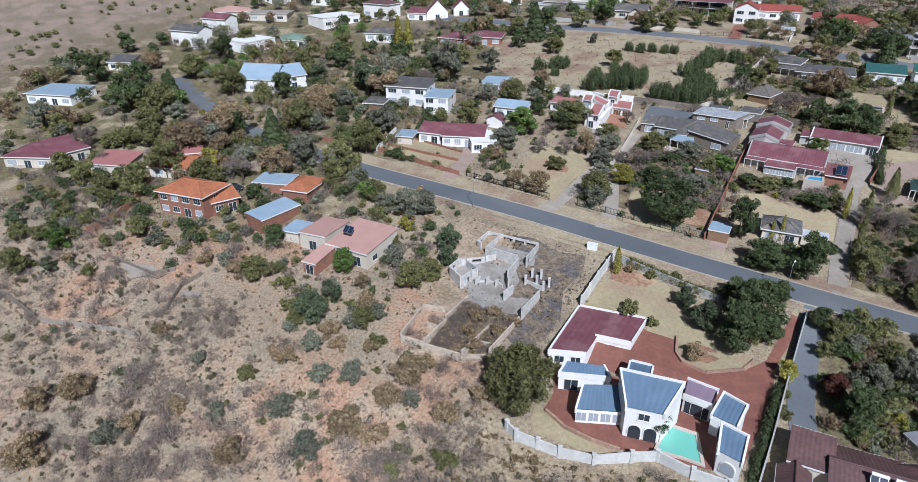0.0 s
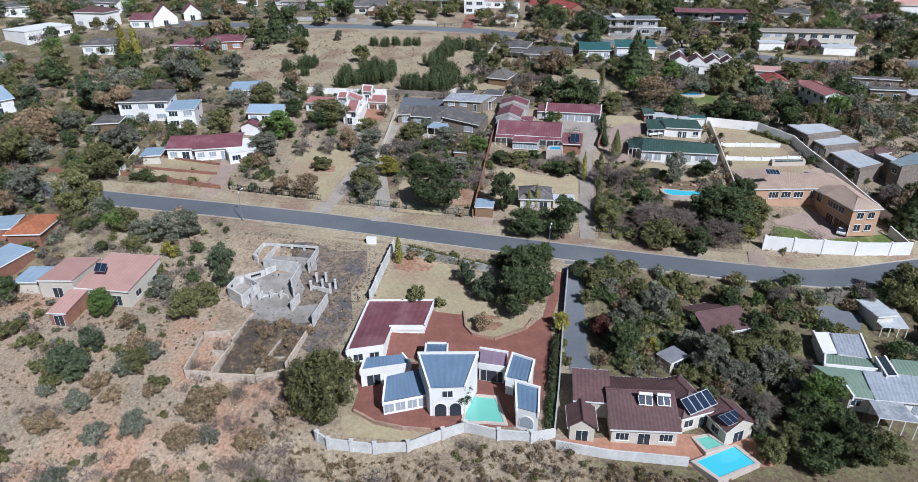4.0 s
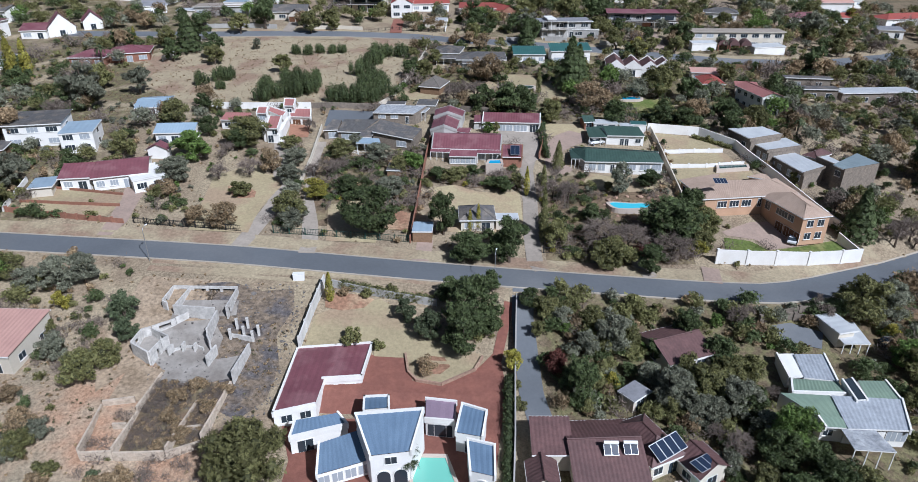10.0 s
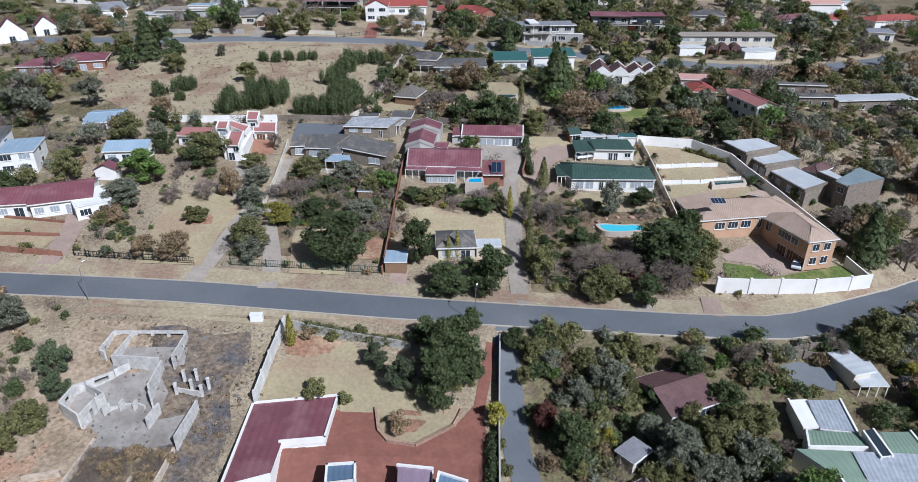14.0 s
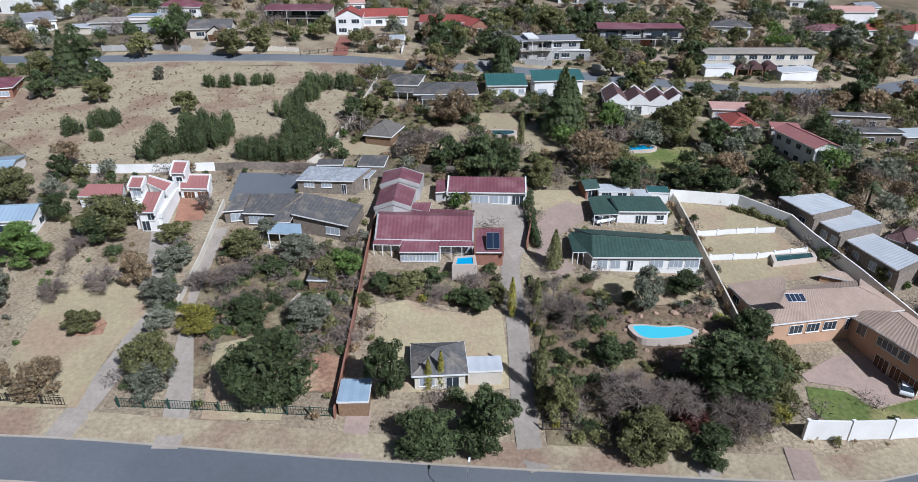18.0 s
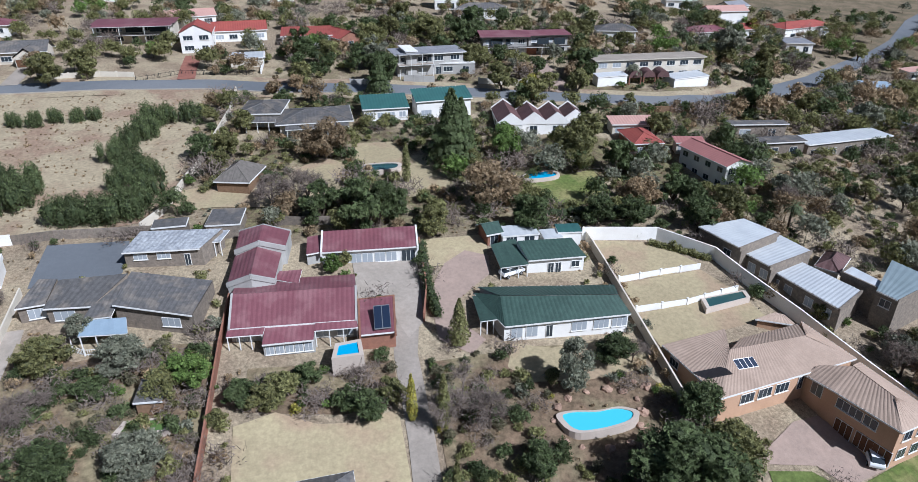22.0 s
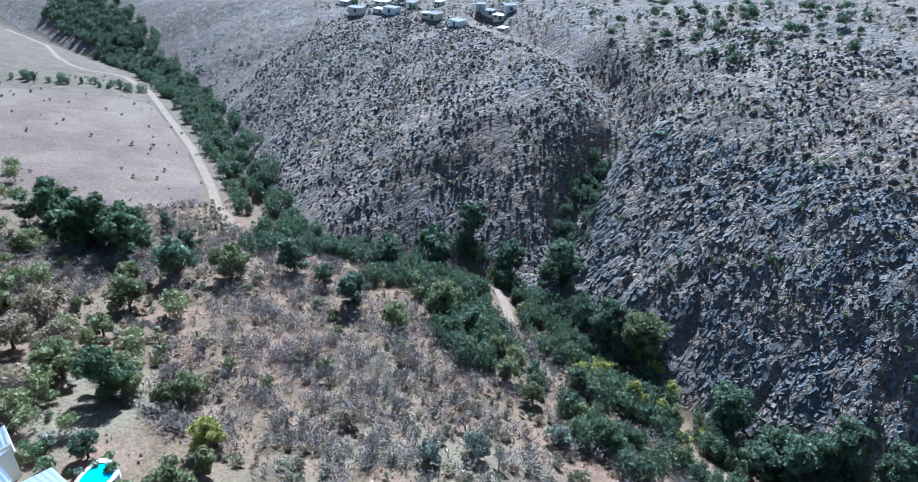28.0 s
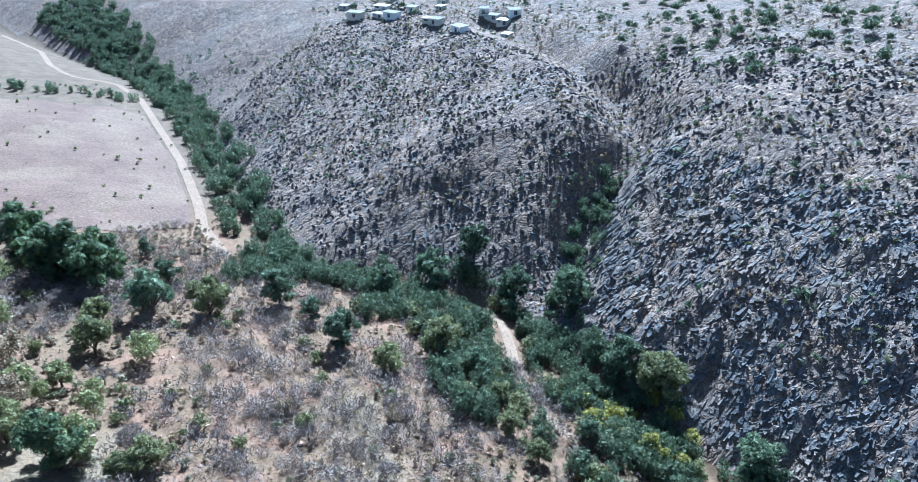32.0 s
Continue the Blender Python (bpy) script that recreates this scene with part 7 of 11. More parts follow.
# the dark fascia colours in the shade under the eaves
block(home, 58.9, 263.9, -7, 13.1, 8.0, 15.9, 21.5, "mono", 0.5, "maroon", "grey_wall", over=1.0, wins=4, side=1, storeys=2, fascia="dark_trim")
block(home, 72.2, 263.4, -2, 12.2, 5.6, 15.9, 21.5, "mono", 0.5, "maroon", "grey_wall", over=1.0, wins=3, side=1, storeys=2, fascia="dark_trim")
gallery_deck = ((52.6, 258.6), (78.0, 256.9), (78.2, 259.6), (52.9, 261.2))
wing(home, gallery_deck, 16.0, (18.6, 18.6, 18.6, 18.6), "dark_trim", None, rims=(), step=0.9)
glaze(home, ((52.7, 260.2), (78.1, 258.8), (78.2, 263), (52.9, 264)), (0.12, 0.3, 0.68, 0.88), 20.0, 3.6, 1.9, "glass", "dark_trim")
block(home, 65.8, 261.8, -4, 5.4, 3.0, 15.9, 18.4, "flat", 0.0, "concrete", "brick", over=0.1, wins=0, side=0)
home = house("long_white_house", 94.7, 240.7, "long white two-storey house with a flat roof and arched garages")
block(home, 94.7, 240.7, -1, 32.4, 6.8, 12.4, 18.2, "flat", 0.0, "concrete", "cream", over=0.5, wins=8, side=1, storeys=2, fascia="cream")
block(home, 81.0, 233.4, 5, 8.9, 3.0, 12.4, 15.0, "mono", 0.4, "zinc", "white", over=0.1, wins=0, side=0)
block(home, 103.4, 232.8, 12, 12.0, 5.0, 11.4, 14.0, "mono", 0.4, "zinc", "white", over=0.1, wins=0, side=0)
for k in range(3):
    bm = bmesh.new()
    bmesh.ops.create_cone(bm, cap_ends=True, segments=18, radius1=1.95, radius2=1.75, depth=4.2, matrix=Matrix.Rotation(radians(90), 4, "X"))
    bmesh.ops.bisect_plane(bm, geom=bm.verts[:] + bm.edges[:] + bm.faces[:], plane_co=(0, 0, 0), plane_no=(0, 0, -1), clear_outer=True)
    part("garage_canopy", bm, "brown_tile", home, "brown barrel-arched canopy").matrix_basis = home.matrix_basis.inverted() @ pose(88.0 + k * 4.0, 234.2 - k * 0.4, 14.3, 0, 0, -6)
    for dx in (-1.7, 1.7):
        part("post", boxed(-0.15, 0.15, -0.15, 0.15, 11.4, 14.3), "brick", home).matrix_basis = home.matrix_basis.inverted() @ pose(88.0 + k * 4.0 + dx, 232.4 - k * 0.4, 0)
home = house("balcony_house", -30.7, 275.2, "white and red house with a balcony over brown garage doors")
block(home, -30.7, 275.2, 3, 8.6, 11.4, 18.4, 24.0, "gable", 2.2, "red", "white", over=0.3, wins=2, side=1, storeys=2, axis="y")
block(home, -20.0, 286.6, 5, 15.7, 11.2, 19.4, 22.6, "gable", 1.8, "red", "white", over=0.4, wins=4, side=0)
home = house("carport", -16.1, 259.0, "open white carport roof on posts", "carport")
block(home, -16.1, 259.0, 2, 8.3, 7.9, 16.7, 19.3, "flat", 0.0, "zinc", "cream", over=0.4, wins=0, side=0)
home = house("red_gabled_house", 0.4, 280.1, "brick house with long red tile roofs")
block(home, 0.4, 280.1, -0, 14.8, 11.2, 18.4, 21.4, "mono", 1.0, "red", "white", over=0.4, wins=3, side=0)
block(home, 10.8, 276.4, 27, 7.5, 11.2, 17.9, 20.9, "gable", 1.8, "red", "brick", over=0.4, wins=1, side=1, axis="y")
home = house("maroon_balcony_house", -49.3, 285.0, "two-storey white house with a maroon roof and balcony")
# dark fascia, deck and wide dark panes: veranda shade given as colour
block(home, -49.3, 285.0, -1, 22.3, 7.8, 19.8, 25.2, "mono", 0.5, "maroon", "cream", over=0.6, wins=5, side=0, storeys=2, fascia="dark_trim")
balcony = ((-60.2, 278.0), (-38.2, 277.6), (-38.2, 280.9), (-60.2, 281.2))
wing(home, balcony, 20.0, (22.6, 22.6, 22.6, 22.6), "dark_trim", None, rims=(), step=0.9)
wing(home, balcony, 22.7, (25.0, 25.0, 25.3, 25.3), "maroon", None, rims=(), step=0.5)
glaze(home, ((-60.2, 281.0), (-38.2, 280.7), (-38.2, 285), (-60.2, 285)), (0.2, 0.5, 0.8), 24.0, 4.6, 1.9, "glass", "dark_trim")
home = house("slate_gabled_house", -74.5, 264.5, "grey gabled house with a brown garage door")
block(home, -74.5, 266.0, 3, 13.0, 6.4, 18.4, 21.6, "gable", 2.2, "slate", "cream", over=0.6, wins=2, side=1)
block(home, -71.6, 262.2, 3, 5.6, 6.0, 18.0, 20.8, "gable", 2.2, "slate", "cream", over=0.5, wins=0, side=0, axis="y")
glaze(home, ((-74.4, 259.1), (-68.8, 259.4), (-68.9, 262), (-74.5, 262)), (0.27, 0.73), 19.2, 2.3, 2.0, "door", "dark_trim")
home = house("green_flat_house", -104.4, 273.1, "pale green flat-roofed house")
block(home, -104.4, 273.1, 7, 21.0, 11.4, 19.4, 23.0, "flat", 0.0, "concrete", "grey_wall", over=0.5, wins=5, side=0)
block(home, -99.4, 275.1, 7, 9.0, 6.4, 19.4, 24.2, "flat", 0.0, "blue_grey", "white", over=0.3, wins=3, side=0, door=False)
block(home, -117.5, 267.4, 7, 7.0, 5.0, 19.0, 21.6, "mono", 0.4, "zinc", "cream", over=0.3, wins=0, side=0)
home = house("white_gabled_house", -133.9, 271.7, "white house with grey roofs")
block(home, -133.9, 271.7, 40, 8.8, 11.2, 19.9, 23.3, "gable", 2.0, "grey_tile", "white", over=0.4, wins=3, side=1)
home = house("a_frame_house", -151.9, 235.9, "white house with steep dark red gables")
block(home, -151.9, 235.9, 36, 9.0, 5.1, 16.7, 19.7, "gable", 5.0, "maroon", "white", over=0.4, wins=1, side=0, axis="y")
block(home, -159.6, 234.7, 13, 8.4, 11.2, 16.4, 19.4, "gable", 1.6, "maroon", "white", over=0.4, wins=2, side=0)
block(home, -145.8, 246.4, 31, 6.6, 8.3, 17.6, 20.6, "gable", 3.5, "maroon", "white", over=0.4, wins=1, side=0, axis="y")
home = house("red_brick_house", -126.3, 208.5, "red brick bungalow with a maroon tile roof")
block(home, -126.3, 208.5, 3, 10.9, 11.2, 12.1, 15.1, "hip", 1.6, "maroon", "brick", over=0.4, wins=3, side=0, glass="curtained")
block(home, -116.4, 213.9, 18, 12.3, 11.2, 12.5, 15.5, "hip", 1.6, "maroon", "brick", over=0.4, wins=3, side=1, glass="curtained")
home = house("garden_cottage", -88.5, 166.9, "low white cottage with a blue-grey roof", "cottage")
block(home, -88.5, 166.9, 14, 7.8, 11.2, 7.6, 10.2, "gable", 0.8, "blue_grey", "white", over=0.4, wins=3, side=0)
home = house("white_block_house", -192.8, 165.0, "white flat-roofed block house")
block(home, -192.8, 165.0, 87, 14.3, 11.8, 11.2, 15.2, "flat", 0.0, "trim", "white", over=0.1, wins=3, side=0)
home = house("white_block_house", -188.1, 210.2, "white flat-roofed house on the upper slope")
block(home, -188.1, 210.2, 73, 18.8, 11.8, 15.1, 19.1, "flat", 0.0, "trim", "white", over=0.1, wins=4, side=0)
home = house("brown_slab_house", -229.9, 192.9, "flat-roofed brown house at the foot of the koppie")
block(home, -229.9, 192.9, 49, 14.6, 11.2, 16.8, 20.4, "hip", 1.4, "pink", "cream", over=0.4, wins=3, side=0)
block(home, -216.0, 201.3, 28, 16.8, 11.2, 16.3, 19.5, "flat", 0.0, "concrete", "cream", over=0.4, wins=3, side=0)
home = house("grey_slab_house", -206.2, 96.9, "long low house with blue-grey sheet roofs")
block(home, -206.2, 96.9, 17, 15.6, 11.2, 5.0, 8.2, "mono", 0.5, "blue_grey", "white", over=0.4, wins=4, side=0)
home = house("grey_hut_house", -214.4, 127.4, "small grey roofed house in the trees")
block(home, -214.4, 127.4, 21, 8.9, 9.7, 8.8, 11.8, "gable", 1.4, "slate", "white", over=0.4, wins=2, side=0)
home = house("green_roofed_cottage", -183.4, 178.6, "small green roofed cottage")
block(home, -183.4, 178.6, 47, 8.7, 11.2, 11.3, 14.3, "hip", 1.6, "sage", "cream", over=0.4, wins=2, side=0)

# houses to the east
home = house("grey_arcade_house", 103.1, 198.1, "grey flat-roofed house with an arched white veranda")
block(home, 103.1, 198.1, -9, 13.0, 2.4, 7.3, 10.7, "flat", 0.0, "slate", "stone", over=0.4, wins=2, side=0)
block(home, 102.4, 188.4, -3, 9.8, 3.5, 6.3, 9.7, "flat", 0.0, "slate", "stone", over=0.4, wins=2, side=1)
block(home, 120.8, 191.5, 5, 23.3, 5.7, 4.7, 8.3, "flat", 0.0, "zinc", "stone", over=0.4, wins=5, side=0)
home = house("dark_red_house", 203.2, 230.2, "brick house with stepped dark red roofs and a chimney")
block(home, 203.2, 230.2, 11, 45.8, 11.2, 0.9, 4.1, "gable", 1.4, "red", "brick", over=0.4, wins=4, side=1)
block(home, 213.2, 238.1, -1, 13.0, 11.2, 0.7, 6.3, "gable", 1.2, "red", "brick", over=0.4, wins=2, side=0)
block(home, 227.5, 237.6, -4, 15.0, 11.2, 0.2, 5.4, "gable", 1.2, "red", "brick", over=0.4, wins=2, side=1)
home = house("flat_grey_house", 168.8, 235.3, "white house with flat grey-blue roofs")
block(home, 168.8, 235.3, -22, 9.1, 8.3, 4.9, 7.9, "flat", 0.0, "blue_grey", "white", over=0.4, wins=2, side=0)
block(home, 204.8, 254.9, 11, 16.9, 3.9, 3.9, 6.9, "mono", 0.4, "pink", "white", over=0.4, wins=3, side=0)
home = house("maroon_upper_house", 256.0, 265.1, "white house with a long maroon tile roof")
block(home, 256.0, 265.1, -7, 29.8, 11.2, 3.3, 6.7, "hip", 1.8, "maroon", "white", over=0.4, wins=4, side=1)
home = house("pink_gabled_house", 133.5, 156.0, "small house with a pink gabled tile roof")
block(home, 133.5, 156.0, 3, 16.0, 8.9, -2.5, 0.5, "gable", 1.6, "rose", "cream", over=0.4, wins=1, side=1)
home = house("brown_gabled_cottage", 175.8, 155.9, "white house with a brown-maroon tile roof and chimney")
block(home, 175.8, 155.9, -95, 9.4, 9.6, -5.6, -2.2, "gable", 1.6, "brown_tile", "white", over=0.4, wins=2, side=1)
home = house("red_hipped_house", 214.6, 160.4, "low house with a red hipped roof")
block(home, 214.6, 160.4, -76, 9.1, 11.2, -9.4, -6.4, "hip", 1.6, "red", "cream", over=0.4, wins=2, side=0)
home = house("pink_complex", 249.8, 163.8, "long house with pink roofs and white terraces")
block(home, 249.8, 163.8, -65, 9.5, 11.2, -9.8, -5.2, "gable", 1.4, "rose", "white", over=0.4, wins=3, side=1, storeys=2)
block(home, 239.4, 151.8, -83, 8.6, 11.2, -11.9, -8.9, "hip", 1.2, "pink", "white", over=0.4, wins=3, side=0)
home = house("red_edged_house", 195.9, 308.8, "red roofed white house on the corner")
block(home, 195.9, 308.8, 13, 26.7, 10.4, 9.7, 13.7, "hip", 1.8, "red", "white", over=0.4, wins=3, side=0)
block(home, 175.4, 283.1, -19, 9.2, 11.2, 9.5, 12.7, "flat", 0.0, "grey_tile", "white", over=0.4, wins=2, side=0)
home = house("grey_gable_cottage", 158.2, 176.2, "white cottage with a steep grey roof")
block(home, 158.2, 176.2, -90, 6.4, 7.7, -0.3, 3.1, "gable", 2.4, "grey_tile", "white", over=0.4, wins=1, side=1)
home = house("white_corner_house", 304.2, 262.7, "white house with a small maroon roof")
block(home, 304.2, 262.7, -3, 18.7, 11.2, 2.9, 6.1, "hip", 1.6, "maroon", "white", over=0.4, wins=2, side=0)
home = house("white_storey_house", 357.1, 254.1, "white two-storey house with a grey roof")
block(home, 357.1, 254.1, -0, 30.7, 11.2, 1.9, 7.5, "hip", 1.4, "brown_tile", "white", over=0.4, wins=3, side=1, storeys=2)

# houses beside the gorge
home = house("silver_house", 76.1, 69.9, "large house with pale blue-grey tiled roofs stepping down the slope")
main_west = ((70.38, 71.65), (71.08, 64.79), (81.16, 68.82), (81.64, 74.15))
wing(home, main_west, -12.2, (-8.80, -7.60, -7.60, -8.80), "silver_tile", "cream", rims=(), rim=0.3, step=0.28, eave=0.5)
glaze(home, main_west, (0.25, 0.7), -10.8, 1.8, 1.4, "glass", eave=0.5)
main_east = ((71.08, 64.79), (73.72, 61.13), (82.71, 62.85), (81.16, 68.82))
wing(home, main_east, -12.2, (-7.60, -8.80, -8.80, -7.60), "silver_tile", "cream", rims=(), rim=0.3, step=0.28, eave=0.5)
glaze(home, main_east, (0.5,), -10.8, 2, 1.6, "glass", eave=0.5)
pale_wing = ((78.54, 82.51), (77.82, 77.04), (80.31, 75.93), (82.43, 79.57))
wing(home, pale_wing, -11.2, (-8.30, -8.30, -7.80, -7.80), "zinc", "cream", rims=(), rim=0.3, step=0.5, eave=0.5)
hip_wing = ((81.94, 79.52), (80.82, 75.38), (84.27, 73.29), (87.43, 77.84))
wing(home, hip_wing, -11.5, (-8.30, -8.30, -7.50, -7.50), "silver_tile", "cream", rims=(), rim=0.3, step=0.28, eave=0.5)
middle_roof = ((84.82, 75.55), (85.63, 71.77), (89.06, 65.81), (88.73, 76.89))
wing(home, middle_roof, -12.0, (-8.60, -8.60, -8.20, -8.20), "silver_tile", "cream", rims=(), rim=0.3, step=0.28, eave=0.5)
north_wing = ((90.23, 73.44), (91.64, 65.64), (95.11, 65.41), (93.28, 73.88))
wing(home, north_wing, -12.6, (-9.40, -9.40, -8.80, -8.80), "silver_tile", "cream", rims=(), rim=0.3, step=0.28, eave=0.5)
tower = ((80.38, 71.56), (81.74, 66.92), (86.05, 67.60), (84.76, 72.05))
wing(home, tower, -12.3, (-7.10, -7.10, -6.70, -6.70), "silver_tile", "cream", rims=(), rim=0.3, step=0.28, eave=0.5)
porch = ((70.43, 76.14), (71.02, 71.71), (73.53, 72.39), (72.84, 76.18))
wing(home, porch, -11.7, (-9.10, -9.10, -8.60, -8.60), "silver_tile", "cream", rims=(), rim=0.3, step=0.28, eave=0.5)
pool(((81.4, 61.7), (83.5, 60.2), (84.6, 57.4), (80.9, 56.6), (79.6, 59.5)), "water_deep", "bright blue rectangular swimming pool")
home = house("grey_gabled_house", 101.6, 74.6, "dark walled house with pale grey tiled gables")
west_slope = ((96.74, 76.42), (97.18, 72.38), (107.44, 71.67), (104.88, 77.89))
wing(home, west_slope, -12.9, (-9.90, -8.10, -8.10, -9.90), "grey_tile", "stone", rims=(), rim=0.3, step=0.28, eave=0.5)
east_slope = ((97.18, 72.38), (101.05, 67.44), (107.88, 67.64), (107.44, 71.67))
wing(home, east_slope, -12.9, (-8.10, -9.90, -9.90, -8.10), "grey_tile", "stone", rims=(), rim=0.3, step=0.28, eave=0.5)
glaze(home, east_slope, (0.5,), -11.5, 1.6, 1.4, "glass", eave=0.5)
covered_way = ((108.61, 84.54), (110.35, 72.41), (112.50, 72.77), (110.50, 85.03))
wing(home, covered_way, -12.6, (-9.90, -9.90, -9.50, -9.50), "zinc", None, rims=(), rim=0.3, step=0.5)
back_wing = ((111.63, 79.52), (111.66, 71.13), (115.18, 72.24), (115.96, 79.27))
wing(home, back_wing, -13.2, (-10.00, -10.00, -8.80, -8.80), "silver_tile", "stone", rims=(), rim=0.3, step=0.28, eave=0.5)
home = house("brown_roofed_outhouse", 112.4, 91.2, "low outhouse with a brown roof", "outbuilding")
block(home, 112.4, 91.2, -51, 8.0, 3.7, -10.8, -7.8, "gable", 1.2, "brown_tile", "cream", over=0.4, wins=1, side=0)
home = house("pink_tower_house", 125.2, 104.9, "narrow white tower house with a rose hipped roof")
block(home, 125.2, 104.9, -44, 6.9, 3.9, -10.6, -5.2, "hip", 1.2, "rose", "white", over=0.3, wins=1, side=1, storeys=2)
home = house("rose_gabled_house", 132.4, 88.1, "two-storey house with steep rose gables")
block(home, 132.4, 88.1, -36, 10.8, 5.5, -13.2, -8.0, "gable", 1.8, "rose", "cream", over=0.4, wins=1, side=1, storeys=2, axis="y")
block(home, 138.5, 94.3, -27, 7.3, 3.7, -12.8, -7.6, "gable", 1.6, "rose", "cream", over=0.4, wins=1, side=0, storeys=2)
home = house("carport", 61.4, 86.2, "flat zinc carport roof by the street", "carport")
block(home, 61.4, 86.2, -76, 5.0, 3.0, -8.8, -6.2, "flat", 0.0, "zinc", "cream", over=0.4, wins=0, side=0)
home = house("twin_maroon_house", 228.8, 118.0, "pair of white two-storey units with maroon roofs")
block(home, 228.8, 118.0, -88, 7.8, 11.2, -19.4, -14.0, "gable", 1.2, "brown_tile", "white", over=0.4, wins=1, side=1, storeys=2)
block(home, 226.8, 108.3, -75, 9.0, 11.2, -20.3, -15.3, "gable", 1.2, "maroon", "white", over=0.4, wins=2, side=1, storeys=2)
home = house("slate_cottage", 187.1, 91.7, "grey roofed cottage among trees")
block(home, 187.1, 91.7, -102, 7.4, 10.5, -17.0, -14.0, "gable", 1.4, "slate", "cream", over=0.4, wins=1, side=1)
home = house("orange_gabled_house", 277.9, 101.2, "brick house with an orange-brown tiled roof")
block(home, 277.9, 101.2, -79, 15.7, 11.2, -21.8, -17.4, "gable", 2.0, "orange", "brick", over=0.4, wins=2, side=1)
home = house("green_gabled_house", 265.0, 111.8, "house with a pale green sheet roof")
block(home, 265.0, 111.8, -56, 10.9, 11.2, -21.8, -18.4, "gable", 1.8, "sage", "white", over=0.4, wins=1, side=1)
home = house("grey_storey_house", 286.2, 159.1, "grey two-storey house with a sage roof")
block(home, 286.2, 159.1, -47, 10.0, 11.2, -11.6, -6.6, "hip", 1.2, "sage", "cream", over=0.4, wins=2, side=1, storeys=2)
home = house("white_storey_house", 304.6, 150.7, "white two-storey house with a grey roof")
block(home, 304.6, 150.7, -17, 16.5, 11.2, -14.2, -9.2, "hip", 1.2, "grey_tile", "white", over=0.4, wins=2, side=1, storeys=2)

# sheds on the far plateau
home = house("plateau_shed", 311.8, -147.9, "distant low shed with a pale sheet roof", "shed")
block(home, 311.8, -147.9, -160, 8.5, 4.2, -2.0, 0.6, "mono", 0.4, "thatch", "cream", over=0.4, wins=1, side=0)
home = house("plateau_shed", 290.9, -155.3, "distant low shed with a pale sheet roof", "shed")
block(home, 290.9, -155.3, -175, 9.1, 4.2, -0.5, 2.1, "mono", 0.4, "thatch", "white", over=0.4, wins=1, side=0)
home = house("plateau_shed", 255.1, -154.0, "distant low shed with a pale sheet roof", "shed")
block(home, 255.1, -154.0, -173, 6.7, 4.2, 0.7, 3.3, "mono", 0.4, "thatch", "cream", over=0.4, wins=1, side=0)
home = house("plateau_shed", 232.4, -148.0, "distant low shed with a pale sheet roof", "shed")
block(home, 232.4, -148.0, 168, 7.9, 4.2, 0.9, 3.5, "mono", 0.4, "thatch", "white", over=0.4, wins=1, side=0)
home = house("plateau_shed", 245.6, -176.3, "distant low shed with a pale sheet roof", "shed")
block(home, 245.6, -176.3, -147, 4.1, 4.2, 4.1, 6.7, "mono", 0.4, "thatch", "cream", over=0.4, wins=1, side=0)
home = house("plateau_shed", 231.4, -182.2, "distant low shed with a pale sheet roof", "shed")
block(home, 231.4, -182.2, -119, 5.5, 4.2, 4.5, 7.1, "mono", 0.4, "thatch", "white", over=0.4, wins=1, side=0)
home = house("plateau_shed", 286.5, -165.7, "distant low shed with a pale sheet roof", "shed")
block(home, 286.5, -165.7, -158, 4.9, 4.2, 1.6, 4.2, "mono", 0.4, "thatch", "cream", over=0.4, wins=1, side=0)
for k in range(10):
    px, py = 215 + 14 * k + 3 * math.sin(k * 2.3), -160 - 9 * (k % 3) - 6 * math.sin(k * 1.7)
    z = H(px, py)
    home = house("plateau_hut", px, py, "distant low hut with a grey sheet roof", "hut")
    block(home, px, py, 20 * math.sin(k * 3.1) - 170, 4.0 + 1.6 * (k % 4), 3.6, z, z + 2.1, "mono", 0.4, ("slate", "grey_tile", "thatch")[k % 3], "cream", over=0.3, wins=2, side=0)
home = house("far_house", 351.4, 143.0, "distant house with a grey roof")
block(home, 351.4, 143.0, -18, 20.7, 11.2, -16.2, -12.2, "hip", 1.4, "grey_tile", "cream", over=0.4, wins=2, side=0)
home = house("far_house", 299.3, 257.6, "distant white house with a brown roof")
block(home, 299.3, 257.6, -40, 12.7, 11.2, 2.5, 6.5, "hip", 1.6, "maroon", "white", over=0.4, wins=3, side=0)
home = house("far_house", 344.5, 248.4, "distant white two-storey house")
block(home, 344.5, 248.4, -27, 21.4, 11.2, 1.3, 7.3, "flat", 0.0, "trim", "white", over=0.4, wins=3, side=0, storeys=2)
home = house("far_house", 339.6, 107.9, "distant house with a pale roof")
block(home, 339.6, 107.9, -53, 9.5, 11.2, -22.1, -18.5, "gable", 1.4, "grey_tile", "white", over=0.4, wins=1, side=0)


